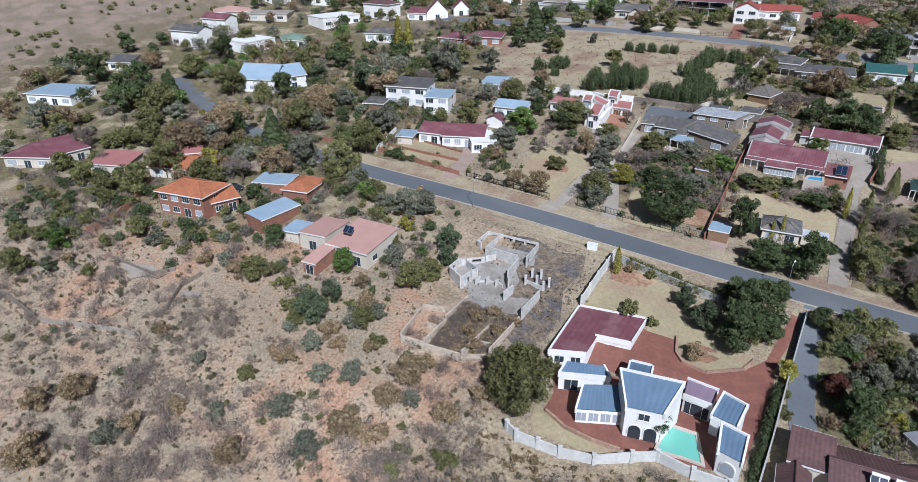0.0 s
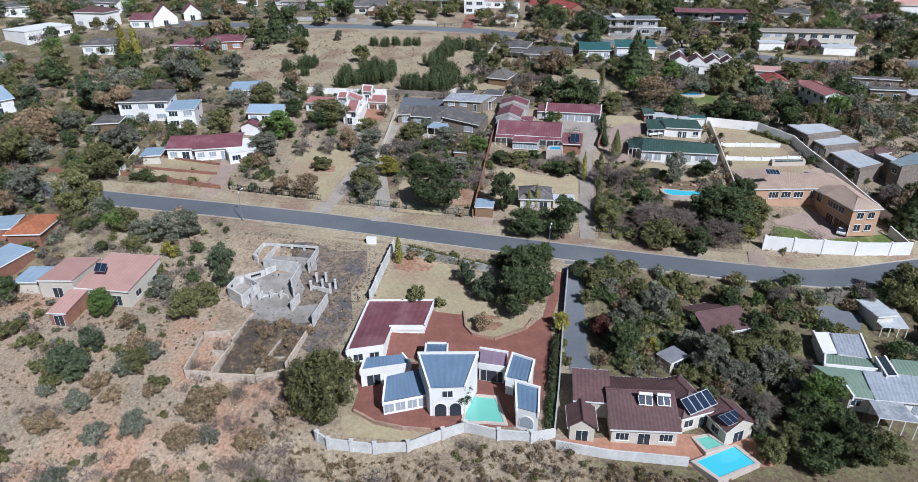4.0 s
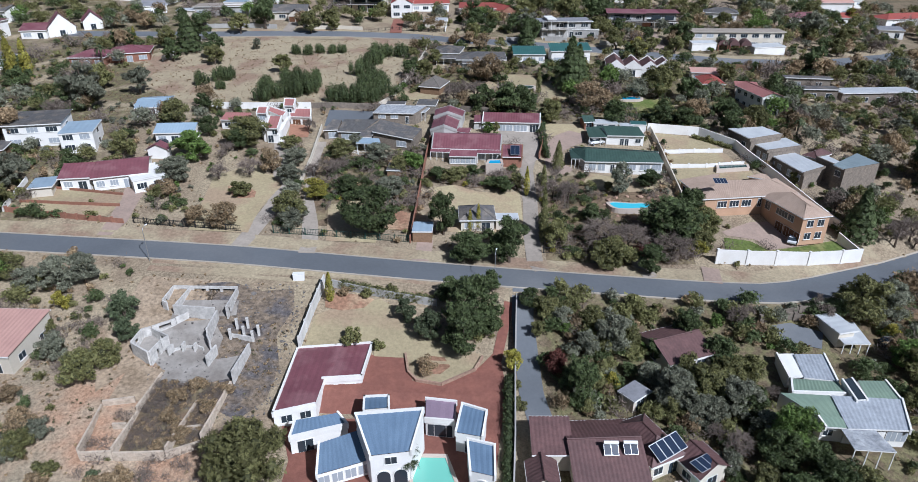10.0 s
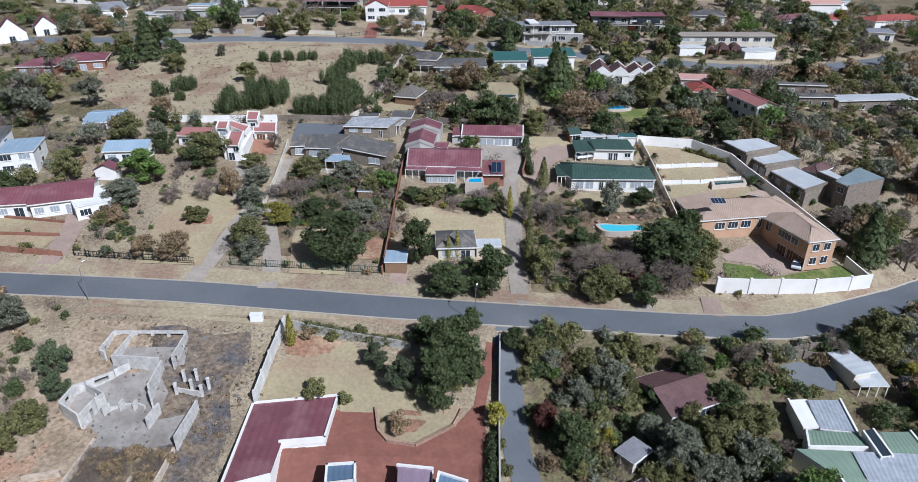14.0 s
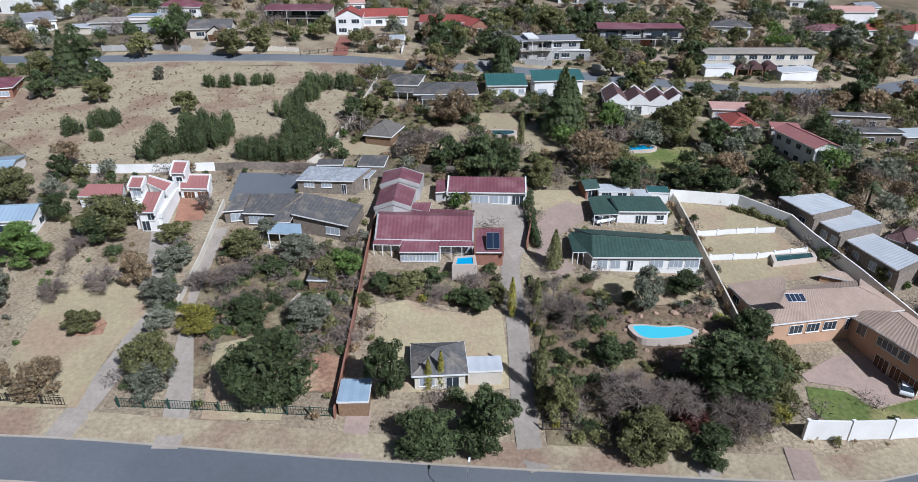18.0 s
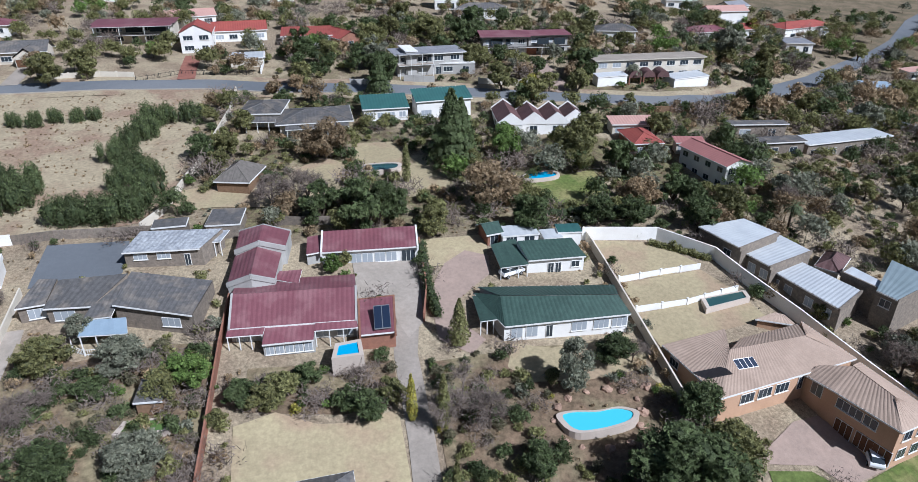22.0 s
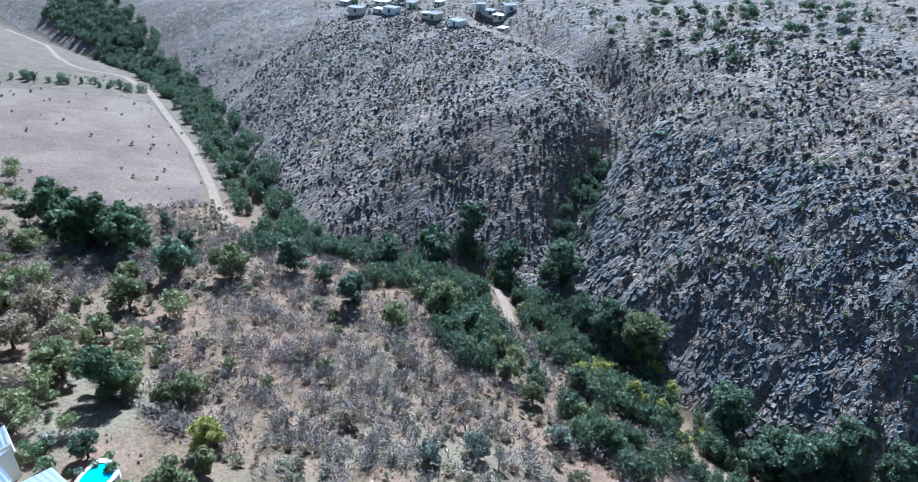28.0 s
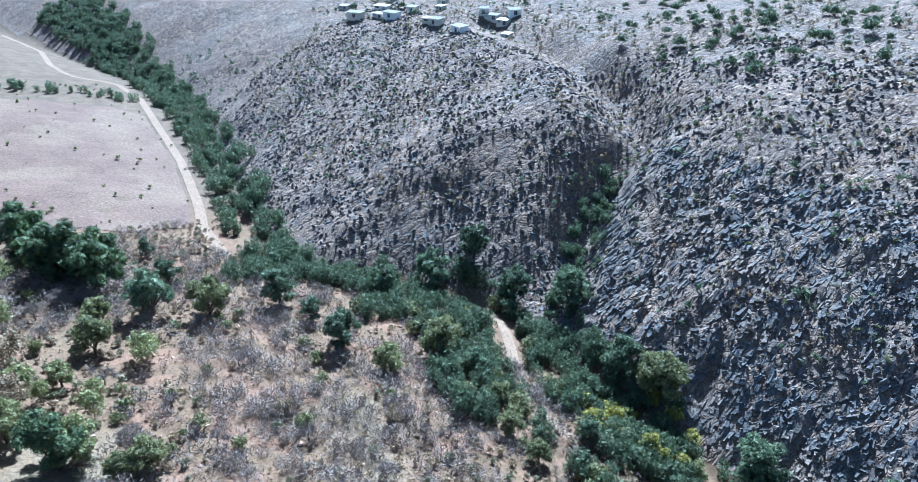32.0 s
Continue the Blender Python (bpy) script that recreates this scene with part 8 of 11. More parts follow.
def car(x, y, rot, paint, label):
    """A parked car, nose along its own x."""
    top = holder("car", x, y, H(x, y) + 0.12, rot, label, "car")
    for name, prof, half, m in (("body", ((-2.0, 0.3), (2.0, 0.3), (2.05, 0.6), (1.9, 0.78), (0.95, 0.92), (-1.9, 0.95), (-2.05, 0.65)), 0.84, paint), ("cabin", ((0.9, 0.9), (0.35, 1.42), (-1.35, 1.45), (-1.9, 0.93)), 0.72, "glass"), ("cabin_roof", ((0.40, 1.40), (0.3, 1.47), (-1.3, 1.50), (-1.42, 1.43)), 0.70, paint)):
        bm = bmesh.new()
        a = [bm.verts.new((px, -half, pz)) for px, pz in prof]
        b = [bm.verts.new((px, half, pz)) for px, pz in prof]
        bm.faces.new(a)
        bm.faces.new(b[::-1])
        for i in range(len(a)):
            bm.faces.new((a[i - 1], a[i], b[i], b[i - 1]))
        bmesh.ops.recalc_face_normals(bm, faces=bm.faces)
        bmesh.ops.bevel(bm, geom=bm.edges[:], offset=0.05, segments=1, affect="EDGES")
        part(name, bm, m, top)
    for sx in (-1.25, 1.25):
        for sy in (-0.8, 0.8):
            bm = bmesh.new()
            bmesh.ops.create_cone(bm, cap_ends=True, segments=14, radius1=0.31, radius2=0.31, depth=0.2, matrix=pose(sx, sy, 0.19, 90))
            wheel = part("wheel", bm, "tyre", top)
            bm = bmesh.new()
            bmesh.ops.create_cone(bm, cap_ends=True, segments=10, radius1=0.19, radius2=0.19, depth=0.02, matrix=pose(sx, sy + (0.115 if sy > 0 else -0.115), 0.19, 90))
            part("rim", bm, "steel", wheel)
    for sy in (-0.6, 0.6):
        part("headlight", boxed(2.0, 2.07, sy - 0.16, sy + 0.16, 0.58, 0.7, 0.01), "trim", top)
    return top


def street_lamp(x, y, rot, h=6.8):
    top = holder("street_lamp", x, y, H(x, y), rot, "thin steel street lamp pole with a curved arm", "lamp", "street lamps")
    bm = rod(bmesh.new(), (0, 0, -0.3), (0, 0, h - 0.5), 0.08, 0.05, 8)
    part("pole", bm, "steel", top)
    bm = rod(bmesh.new(), (0, 0, h - 0.52), (0.25, 0, h - 0.12), 0.045, 0.04, 6)
    rod(bm, (0.25, 0, h - 0.12), (1.0, 0, h), 0.04, 0.035, 6)
    part("arm", bm, "steel", top)
    part("lamp_head", boxed(0.9, 1.5, -0.12, 0.12, h - 0.03, h + 0.1, 0.03), "plastic_white", top)


def solar_panel(corners, n, label, owner):
    """A tilted panel over four corners in space, split into n glazed leaves in a steel frame."""
    p = [Vector(c) + Vector((0, 0, 0.22)) for c in corners]
    p[2] = p[1] + p[3] - p[0]
    mid = sum(p, Vector()) / 4
    top = new("solar_panel")
    top.parent = bpy.data.objects[owner]
    top.matrix_basis = top.parent.matrix_basis.inverted() @ pose(*mid)
    top["label"] = label
    up = (p[1] - p[0]).cross(p[3] - p[0]).normalized()
    up = up if up.z > 0 else -up

    def leaf(name, u0, u1, v0, v1, lift, thick, m):
        bm = bmesh.new()
        q = [p[0].lerp(p[1], u).lerp(p[3].lerp(p[2], u), v) - mid for u, v in ((u0, v0), (u1, v0), (u1, v1), (u0, v1))]
        a = [bm.verts.new(c + up * lift) for c in q]
        b = [bm.verts.new(c + up * (lift + thick)) for c in q]
        bm.faces.new(a[::-1])
        bm.faces.new(b)
        for i in range(4):
            bm.faces.new((a[i - 1], a[i], b[i], b[i - 1]))
        bmesh.ops.recalc_face_normals(bm, faces=bm.faces)
        part(name, bm, m, top)

    leaf("frame", 0, 1, 0, 1, 0.0, 0.05, "steel")
    for k in range(n):
        leaf("glass", (k + 0.05) / n, (k + 0.95) / n, 0.04, 0.96, 0.053, 0.015, "panel")
    if "tank" in label:
        bm = rod(bmesh.new(), p[3] - mid + up * 0.3, p[2] - mid + up * 0.3, 0.25, 0.25, 10)
        part("tank", bm, "plastic_white", top)
    return top


def hedge(pts, h, w, material, label):
    """A hedge along plan points: leaf sprays over an uneven bank, the shade inside coloured into darker cores."""
    rng = np.random.default_rng(int(abs(pts[0][0] * 17 + pts[0][1] * 5)))
    top = holder("hedge", pts[0][0], pts[0][1], H(*pts[0]), 0, label, "hedge")
    inv = top.matrix_basis.inverted()
    cs, inner = [], bmesh.new()
    for a, b in zip(pts, pts[1:]):
        n = max(2, int(math.hypot(b[0] - a[0], b[1] - a[1]) / (w * 0.45)))
        for k in range(n):
            u = k / n
            x, y = a[0] + (b[0] - a[0]) * u + rng.normal() * 0.12, a[1] + (b[1] - a[1]) * u + rng.normal() * 0.12
            for z in (0.3, 0.72):
                cs.append((x, y, H(x, y) + h * z * rng.uniform(0.85, 1.1)))
                core(inner, cs[-1], w * 0.5, 0.9, rng.uniform(0, 50))
    foliage = new("foliage", mesh_from("foliage", leaf_cloud(rng, cs, [w * 0.58] * len(cs), len(cs) * 34, 0.2, 0.8), material))
    foliage.parent, foliage.matrix_basis = top, inv
    part("inner_foliage", inner, material + "_inner", top).matrix_basis = inv
    return top


def boulder(x, y, k):
    """A rough garden rock."""
    bm = bmesh.new()
    got = bmesh.ops.create_icosphere(bm, subdivisions=2, radius=1.0)["verts"]
    s = 0.45 + 0.4 * ((k * 37) % 10) / 10
    for v in got:
        f = 0.8 + 0.45 * noise.noise(v.co * 1.4 + Vector((k * 3.1, k * 1.7, 0)))
        v.co = Vector((v.co.x * s * 1.2 * f, v.co.y * s * f, v.co.z * s * 0.75 * f))
    ob = link("boulder", bm, "red_rock")
    ob.matrix_basis = pose(x, y, H(x, y) + s * 0.25, 0, 0, k * 40)
    return tagged(ob, "rough tan boulder in the rockery beside the pool", "boulder", "boulders round the pool")

# the villa: splayed white wings round a pool court
home = house("villa", -14.0, 60.0, "white plastered villa with slate-blue tiled roofs")
F = -9.7
living = ((-28.7, 62.1), (-23.2, 64.1), (-22.9, 78.2), (-28.9, 77.4))
wing(home, living, F, (F + 3.2, F + 3.2, F + 3.2, F + 3.2), "maroon", rims=(0, 2, 3), step=0.5)
garage = ((-23.3, 69.8), (-17.5, 70.5), (-17.1, 79.0), (-22.9, 78.2))
wing(home, garage, F, (F + 3.2, F + 3.2, F + 3.2, F + 3.2), "maroon", rims=(0, 1, 2), step=0.5)
study = ((-25.2, 57.6), (-17.9, 60.3), (-19.4, 61.8), (-25.0, 60.2))
wing(home, study, F, (F + 3.0, F + 3.0, F + 3.7, F + 3.7), "blue", rims=(0, 1, 3))
sunroom = ((-20.3, 51.7), (-13.9, 54.4), (-16.0, 58.1), (-20.7, 55.6))
wing(home, sunroom, F, (F + 2.5, F + 2.5, F + 4.0, F + 4.0), "blue", rims=(1, 3))
hall = ((-13.5, 52.4), (-8.4, 53.3), (-7.2, 58.8), (-16.0, 57.6))
wing(home, hall, F, (F + 5.2, F + 5.2, F + 7.2, F + 7.2), "blue")
gallery = ((-7.2, 61.6), (-3.2, 61.2), (-3.0, 65.2), (-7.4, 65.8))
wing(home, gallery, F, (F + 3.0, F + 3.0, F + 3.0, F + 3.0), "lilac", rims=(0, 2), step=0.6)
annex = ((-2.9, 58.7), (0.7, 57.9), (1.3, 62.0), (-2.1, 63.4))
wing(home, annex, F, (F + 3.4, F + 3.4, F + 4.2, F + 4.2), "blue")
lodge = ((-0.9, 51.7), (2.2, 50.9), (2.2, 55.1), (-1.3, 56.1))
wing(home, lodge, F, (F + 3.6, F + 3.6, F + 4.6, F + 4.6), "blue")
porch = ((-16.0, 62.9), (-12.5, 63.4), (-12.8, 65.8), (-16.3, 65.5))
wing(home, porch, F, (F + 3.4, F + 3.4, F + 3.4, F + 3.4), "blue")
arch(home, *[c - h for c, h in zip(front(hall, 0.3)[:2], (-14.0, 60.0))], F - H(-14.0, 60.0), 1.7, 2.4, front(hall, 0.3)[2])
arch(home, *[c - h for c, h in zip(front(hall, 0.72)[:2], (-14.0, 60.0))], F - H(-14.0, 60.0), 1.7, 2.4, front(hall, 0.72)[2])
arch(home, *[c - h for c, h in zip(front(lodge, 0.5)[:2], (-14.0, 60.0))], F + 0.6 - H(-14.0, 60.0), 1.9, 1.9, front(lodge, 0.5)[2], "curtained")
for plan, us, z, w, h, g in ((hall, (0.5,), 4.1, 1.6, 1.2, "glass"), (sunroom, (0.12, 0.37, 0.62, 0.87), 1.3, 1.5, 1.6, "curtained"), (study, (0.25,), 1.1, 2.2, 2.1, "glass"), (gallery, (0.3, 0.72), 1.2, 1.9, 2.2, "glass"), (garage, (0.25, 0.7), 1.5, 1.6, 1.1, "glass"), (living, (0.3, 0.75), 1.8, 1.6, 1.3, "glass"), (annex, (0.5,), 1.2, 1.2, 2.2, "glass")):
    for u in us:
        wx, wy, wr = front(plan, u)
        window(home, wx + 14.0, wy - 60.0, F + z - H(-14.0, 60.0), w, h, wr, g, 1, z > 1.4)

# the burnt ruin
ruin = holder("ruin", -48.0, 78.0, 0, 0, "roofless burnt-out house shell of bare grey cement block", "ruin")


def shell_wall(a, b, low, high, holes=(), material="ruin", thick=0.26):
    """One upright wall of the shell from plan point a to b; holes: shares of its length and heights over its foot, cut right through."""
    length = math.hypot(b[0] - a[0], b[1] - a[1])
    bm, at = bmesh.new(), 0.0
    for u0, u1, z0, z1 in holes:
        box(bm, at, u0 * length, -thick / 2, thick / 2, low - 1.0, high)
        box(bm, u0 * length, u1 * length, -thick / 2, thick / 2, low - 1.0, low + z0)
        if low + z1 < high:
            box(bm, u0 * length, u1 * length, -thick / 2, thick / 2, low + z1, high)
        at = u1 * length
    box(bm, at, length, -thick / 2, thick / 2, low - 1.0, high)
    ob = part("wall", bm, material, ruin)
    ob.matrix_basis = ruin.matrix_basis.inverted() @ pose(a[0], a[1], 0, 0, 0, math.degrees(math.atan2(b[1] - a[1], b[0] - a[0])))


shell_wall((-53.4, 85.0), (-53.4, 89.4), -5.0, -2.2, ((0.2, 0.4, 1.3, 2.2),))
shell_wall((-53.4, 89.5), (-42.0, 89.4), -5.0, -2.2, ((0.08, 0.2, 1.2, 2.3), (0.31, 0.5, 0.9, 2.35), (0.54, 0.72, 0.9, 2.35), (0.76, 0.95, 0.9, 2.35)))
shell_wall((-42.0, 89.2), (-41.9, 83.0), -5.0, -2.25, ((0.3, 0.42, 1.2, 2.1), (0.72, 0.88, 0.0, 2.1)))
shell_wall((-51.0, 83.4), (-43.7, 82.7), -5.4, -2.3)
shell_wall((-53.4, 84.8), (-52.4, 84.3), -5.2, -2.3)
shell_wall((-50.8, 83.8), (-50.5, 89.2), -5.0, -2.4)
shell_wall((-43.5, 83.0), (-43.2, 77.4), -6.0, -2.9)
shell_wall((-43.2, 77.2), (-42.3, 75.8), -6.2, -3.8)
shell_wall((-54.2, 74.6), (-54.1, 78.0), -6.4, -3.5, ((0.3, 0.6, 1.6, 2.4),))
shell_wall((-54.1, 78.1), (-52.9, 78.8), -6.3, -3.5)
shell_wall((-52.8, 78.9), (-49.9, 81.2), -6.2, -3.5, ((0.28, 0.78, 1.6, 2.3),))
shell_wall((-49.9, 81.3), (-48.4, 82.9), -5.8, -3.4)
shell_wall((-54.1, 74.5), (-50.5, 72.2), -6.6, -3.6)
shell_wall((-50.3, 72.2), (-49.9, 75.2), -6.5, -3.7, ((0.55, 0.8, 0.0, 2.0),))
shell_wall((-49.9, 75.4), (-49.2, 76.6), -6.4, -3.7)
shell_wall((-52.8, 78.7), (-49.3, 76.7), -6.3, -3.7, ((0.5, 0.7, 0.0, 2.0),))
for a, b, tall in (((-48.6, 74.4), (-48.1, 75.5), 1.7), ((-48.1, 75.6), (-46.7, 76.4), 0.7), ((-46.7, 75.4), (-46.6, 76.4), 1.6), ((-46.5, 76.5), (-44.9, 76.5), 0.6), ((-44.9, 75.6), (-44.8, 76.5), 1.4), ((-44.7, 76.5), (-43.6, 76.0), 0.7)):
    shell_wall(a, b, -6.4, -6.2 + tall)
shell_wall((-41.2, 75.4), (-41.7, 72.4), -6.5, -4.5)
shell_wall((-36.2, 76.1), (-36.6, 69.0), -6.8, -4.6)
shell_wall((-40.4, 79.2), (-36.6, 78.4), -6.0, -5.0)
# the sandy lower rooms
for a, b, low, high in (((-52.5, 54.8), (-53.7, 63.4), -8.4, -6.4), ((-52.4, 54.7), (-48.2, 55.0), -8.6, -6.9), ((-48.1, 55.0), (-41.5, 55.4), -8.8, -7.2), ((-41.4, 55.5), (-37.4, 57.6), -8.9, -7.4), ((-48.3, 55.3), (-48.2, 62.5), -8.3, -6.7), ((-48.2, 62.6), (-47.9, 70.3), -7.4, -6.0), ((-41.4, 55.8), (-40.7, 65.2), -8.3, -6.9), ((-37.3, 57.8), (-36.9, 68.8), -8.0, -6.3), ((-53.6, 63.6), (-49.4, 64.6), -7.2, -5.9), ((-50.4, 59.8), (-48.5, 59.9), -7.8, -6.6), ((-40.6, 60.0), (-38.4, 60.4), -8.2, -7.2)):
    shell_wall(a, b, low, high, (), "ruin_sand", 0.3)
column_spots = ((-39.7, 81.0), (-38.1, 79.4), (-36.4, 78.5), (-35.8, 79.8), (-38.0, 81.3), (-40.1, 78.7))
for cx, cy in column_spots:
    top = holder("column", cx, cy, H(cx, cy), 7, "free-standing block column of the ruin", "column", "columns of the ruin")
    part("shaft", boxed(-0.2, 0.2, -0.2, 0.2, -0.3, 1.9, 0.02), "ruin", top)
    part("cap", boxed(-0.24, 0.24, -0.24, 0.24, 1.903, 2.05, 0.02), "ruin", top)
sheet("slab", ((-54.8, 76.9), (-51.3, 81.6), (-44.3, 82.7), (-41.4, 78.9), (-41.4, 72.6), (-42.5, 70.0), (-48.3, 71.3)), "slab", 0.09, label="cracked floor slab of the ruin", category="floor")
sheet("slab", ((-47.8, 70.6), (-47.6, 74.4), (-44.0, 75.4), (-41.4, 74.0), (-36.6, 75.6), (-36.8, 70.4), (-41.0, 68.8), (-47.7, 67.6)), "slab", 0.085, label="sooty floor slab of the lower rooms", category="floor")
sheet("sand_floor", ((-53.4, 64.2), (-48.4, 64.8), (-48.1, 71.0), (-50.4, 71.8), (-53.6, 73.8)), "veld_soil", 0.08, label="sandy bare yard inside the ruin", category="floor")
# dark ground added to stand for the dense dead brush filling these rooms
sheet("burnt_floor", ((-48.0, 55.6), (-41.4, 55.8), (-37.6, 58.0), (-37.1, 69.8), (-41.0, 68.4), (-47.8, 67.2)), "litter", 0.08, label="dark brown brush-covered floor of the ruined rooms", category="floor")
sheet("slab", ((-51.3, 82.3), (-51.9, 86.8), (-41.3, 87.4), (-40.8, 83.9)), "slab", 0.09, label="cracked floor slab of the ruin", category="floor")

# fences and walls along the street and between plots
wall_run("fence", ((-67.3, 109.8), (-56.8, 109.4), (-47.4, 108.8)), 1.4, 0.1, "black", "dark palisade fence along the verge", "fence", bars=0.35, gap=3.0, post=0.05)
wall_run("fence", ((-40.9, 108.8), (-31.2, 108.5)), 1.5, 0.1, "green_steel", "dark green palisade fence along the verge", "fence", bars=0.3, gap=3.0, post=0.05)
wall_run("fence", ((-31.0, 108.5), (-22.3, 108.1), (-13.5, 107.8)), 1.5, 0.1, "green_steel", "dark green palisade fence along the verge", "fence", bars=0.3, gap=3.0, post=0.05)
wall_run("fence", ((13.2, 106.3), (19.6, 106.1)), 1.4, 0.1, "black", "dark steel fence beside a driveway", "fence", bars=0.35, gap=3.0, post=0.05)
wall_run("garden_wall", ((-13.3, 107.5), (-13.1, 114.0), (-12.7, 127.5), (-12.3, 142.0), (-11.4, 157.6)), 1.6, 0.22, "brick", "dark red brick wall between two gardens", "wall", gap=5.0)
wall_run("garden_wall", ((-39.8, 128.1), (-39.7, 139.0), (-40.5, 156.6)), 1.3, 0.22, "cream", "low wall along a driveway", "wall", gap=5.0)
wall_run("garden_wall", ((-125.7, 111.5), (-115.0, 111.1), (-106.8, 110.8)), 1, 0.22, "brick", "low brown brick street wall with piers", "wall", gap=2.6, post=0.25)
wall_run("garden_wall", ((-96.7, 112.1), (-83.9, 110.8), (-71.5, 109.7)), 1.1, 0.22, "brick", "low brown brick street wall with piers", "wall", gap=2.6, post=0.25)
wall_run("fence", ((-69.6, 110.1), (-58.4, 109.5), (-48.3, 109.4)), 1.2, 0.1, "black", "dark wire and steel fence", "fence", bars=0.5, gap=3.0, post=0.05)
wall_run("garden_wall", ((-97.4, 112.0), (-99.7, 124.7)), 1.2, 0.22, "white", "white plastered side wall", "wall", gap=4.0)
wall_run("garden_wall", ((17.3, 161.8), (16.6, 149.7), (15.2, 143.7)), 1.6, 0.22, "brick", "brick wall beside the concrete yard", "wall", gap=4.0)
wall_run("garden_wall", ((-23.3, 188.6), (-21.6, 194.6), (-17.7, 223.4), (-17.3, 236.1)), 1.6, 0.22, "cream", "long plastered wall beside the open plot", "wall", gap=5.0)
wall_run("garden_wall", ((-23.2, 188.0), (-25.2, 177.5), (-27.7, 172.4)), 1.6, 0.22, "cream", "long plastered wall beside the open plot", "wall", gap=5.0)
wall_run("garden_wall", ((-104.5, 209.7), (-102.2, 221.3), (-98.8, 236.1)), 1.6, 0.22, "white", "pale wall beside the open plot", "wall", gap=5.0)
wall_run("garden_wall", ((-46.4, 170.9), (-40.5, 171.7), (-25.3, 171.2)), 1.6, 0.22, "stone", "stone wall at the foot of the open plot", "wall", gap=5.0)
wall_run("garden_wall", ((-102.5, 247.9), (-88.3, 249.9), (-76.3, 249.3)), 1.6, 0.22, "grey_wall", "grey precast wall beside the upper street", "wall", gap=3.0, post=0.1)
wall_run("fence", ((-42.5, 245.8), (-32.2, 250.2), (-18.3, 248.5), (-13.2, 248.7)), 1.2, 0.1, "black", "thin steel fence beside the upper street", "fence", bars=0.6, gap=3.0, post=0.05)
strip("driveway", [(-30.5, 246), (-31.0, 254), (-31.2, 266)], -2.2, 2.2, "brick_paving", 0.3, label="red brick driveway up to the garages", category="driveway")
strip("driveway", [(66.5, 228), (66.2, 240), (66.0, 257)], -2.4, 2.4, "tan_paving", 0.3, label="paved driveway to the dark-eaved house", category="driveway")
strip("driveway", [(-71.5, 245), (-71.6, 252), (-71.7, 258)], -2.0, 2.0, "concrete", 0.3, label="concrete driveway to the brown garage", category="driveway")
wall_run("garden_wall", ((-66.0, 249.0), (-52.0, 250.0), (-43.5, 249.0)), 1.4, 0.22, "cream", "plastered wall beside the upper street", "wall", gap=4.0, post=0.15)
wall_run("garden_wall", ((-12.0, 249.0), (-11.5, 262.0), (-12.5, 274.0)), 1.2, 0.22, "white", "low white wall between two plots", "wall", gap=5.0)
wall_run("garden_wall", ((45.0, 237.0), (56.0, 234.5), (63.2, 232.5)), 1.5, 0.22, "cream", "plastered wall beside the upper street", "wall", gap=4.0, post=0.15)
wall_run("garden_wall", ((11.0, 238.8), (21.2, 237.7)), 1.6, 0.22, "grey_wall", "grey wall beside the upper street", "wall", gap=3.0, post=0.1)
wall_run("garden_wall", ((25.3, 240.0), (33.2, 238.5)), 1.8, 0.22, "grey_wall", "precast panel wall beside the upper street", "wall", gap=3.0, post=0.1)
wall_run("garden_wall", ((83.4, 213.2), (97.1, 212.1), (112.2, 217.0)), 1.6, 0.22, "wood", "timber fence beside the upper street", "wall", gap=3.0, post=0.1)
wall_run("garden_wall", ((170.2, 225.9), (181.1, 215.3), (198.9, 211.4), (220.9, 217.5)), 2, 0.22, "tan_brick", "tall tan wall round the corner house", "wall", gap=5.0)
wall_run("garden_wall", ((150.7, 206.6), (164.5, 200.7), (175.8, 195.6), (187.4, 192.7)), 1.8, 0.22, "grey_wall", "grey panel wall with posts", "wall", gap=4.0, post=0.3)
wall_run("garden_wall", ((-6.1, 171.5), (-0.4, 170.9), (3.5, 170.5)), 1.6, 0.22, "stone", "stone wall behind the long house", "wall", gap=4.0)
wall_run("garden_wall", ((89.8, 98.5), (88.8, 93.0), (92.7, 88.1)), 1.6, 0.22, "tan_brick", "tan garden wall", "wall", gap=4.0)
wall_run("garden_wall", ((135.9, 115.8), (150.4, 108.8), (163.4, 99.5), (166.6, 92.0)), 1.4, 0.22, "brick", "brick wall up the bank", "wall", gap=4.0)
wall_run("garden_wall", ((79.6, 97.7), (92.0, 100.7), (106.3, 109.0)), 1.5, 0.22, "grey_wall", "grey street wall under the trees", "wall", gap=4.0)
wall_run("garden_wall", ((49.3, 88.0), (57.0, 90.4), (64.5, 91.6), (69.9, 90.3)), 1.6, 0.22, "stone", "stone street wall with pale piers", "wall", gap=4.0, post=0.3)
wall_run("garden_wall", ((52.8, 89.3), (61.5, 88.7)), 1.4, 0.22, "stone", "stone street wall with pale piers", "wall", gap=3.0, post=0.3)
wall_run("garden_wall", ((-133.4, 32.6), (-127.2, 32.4), (-119.9, 31.4)), 1.2, 0.22, "stone", "low rough stone wall on the slope", "wall", gap=4.0)
wall_run("garden_wall", ((-118.1, 31.4), (-106.3, 34.2), (-95.6, 36.1)), 0.9, 0.22, "concrete", "low terrace wall on the slope", "wall", gap=4.0)
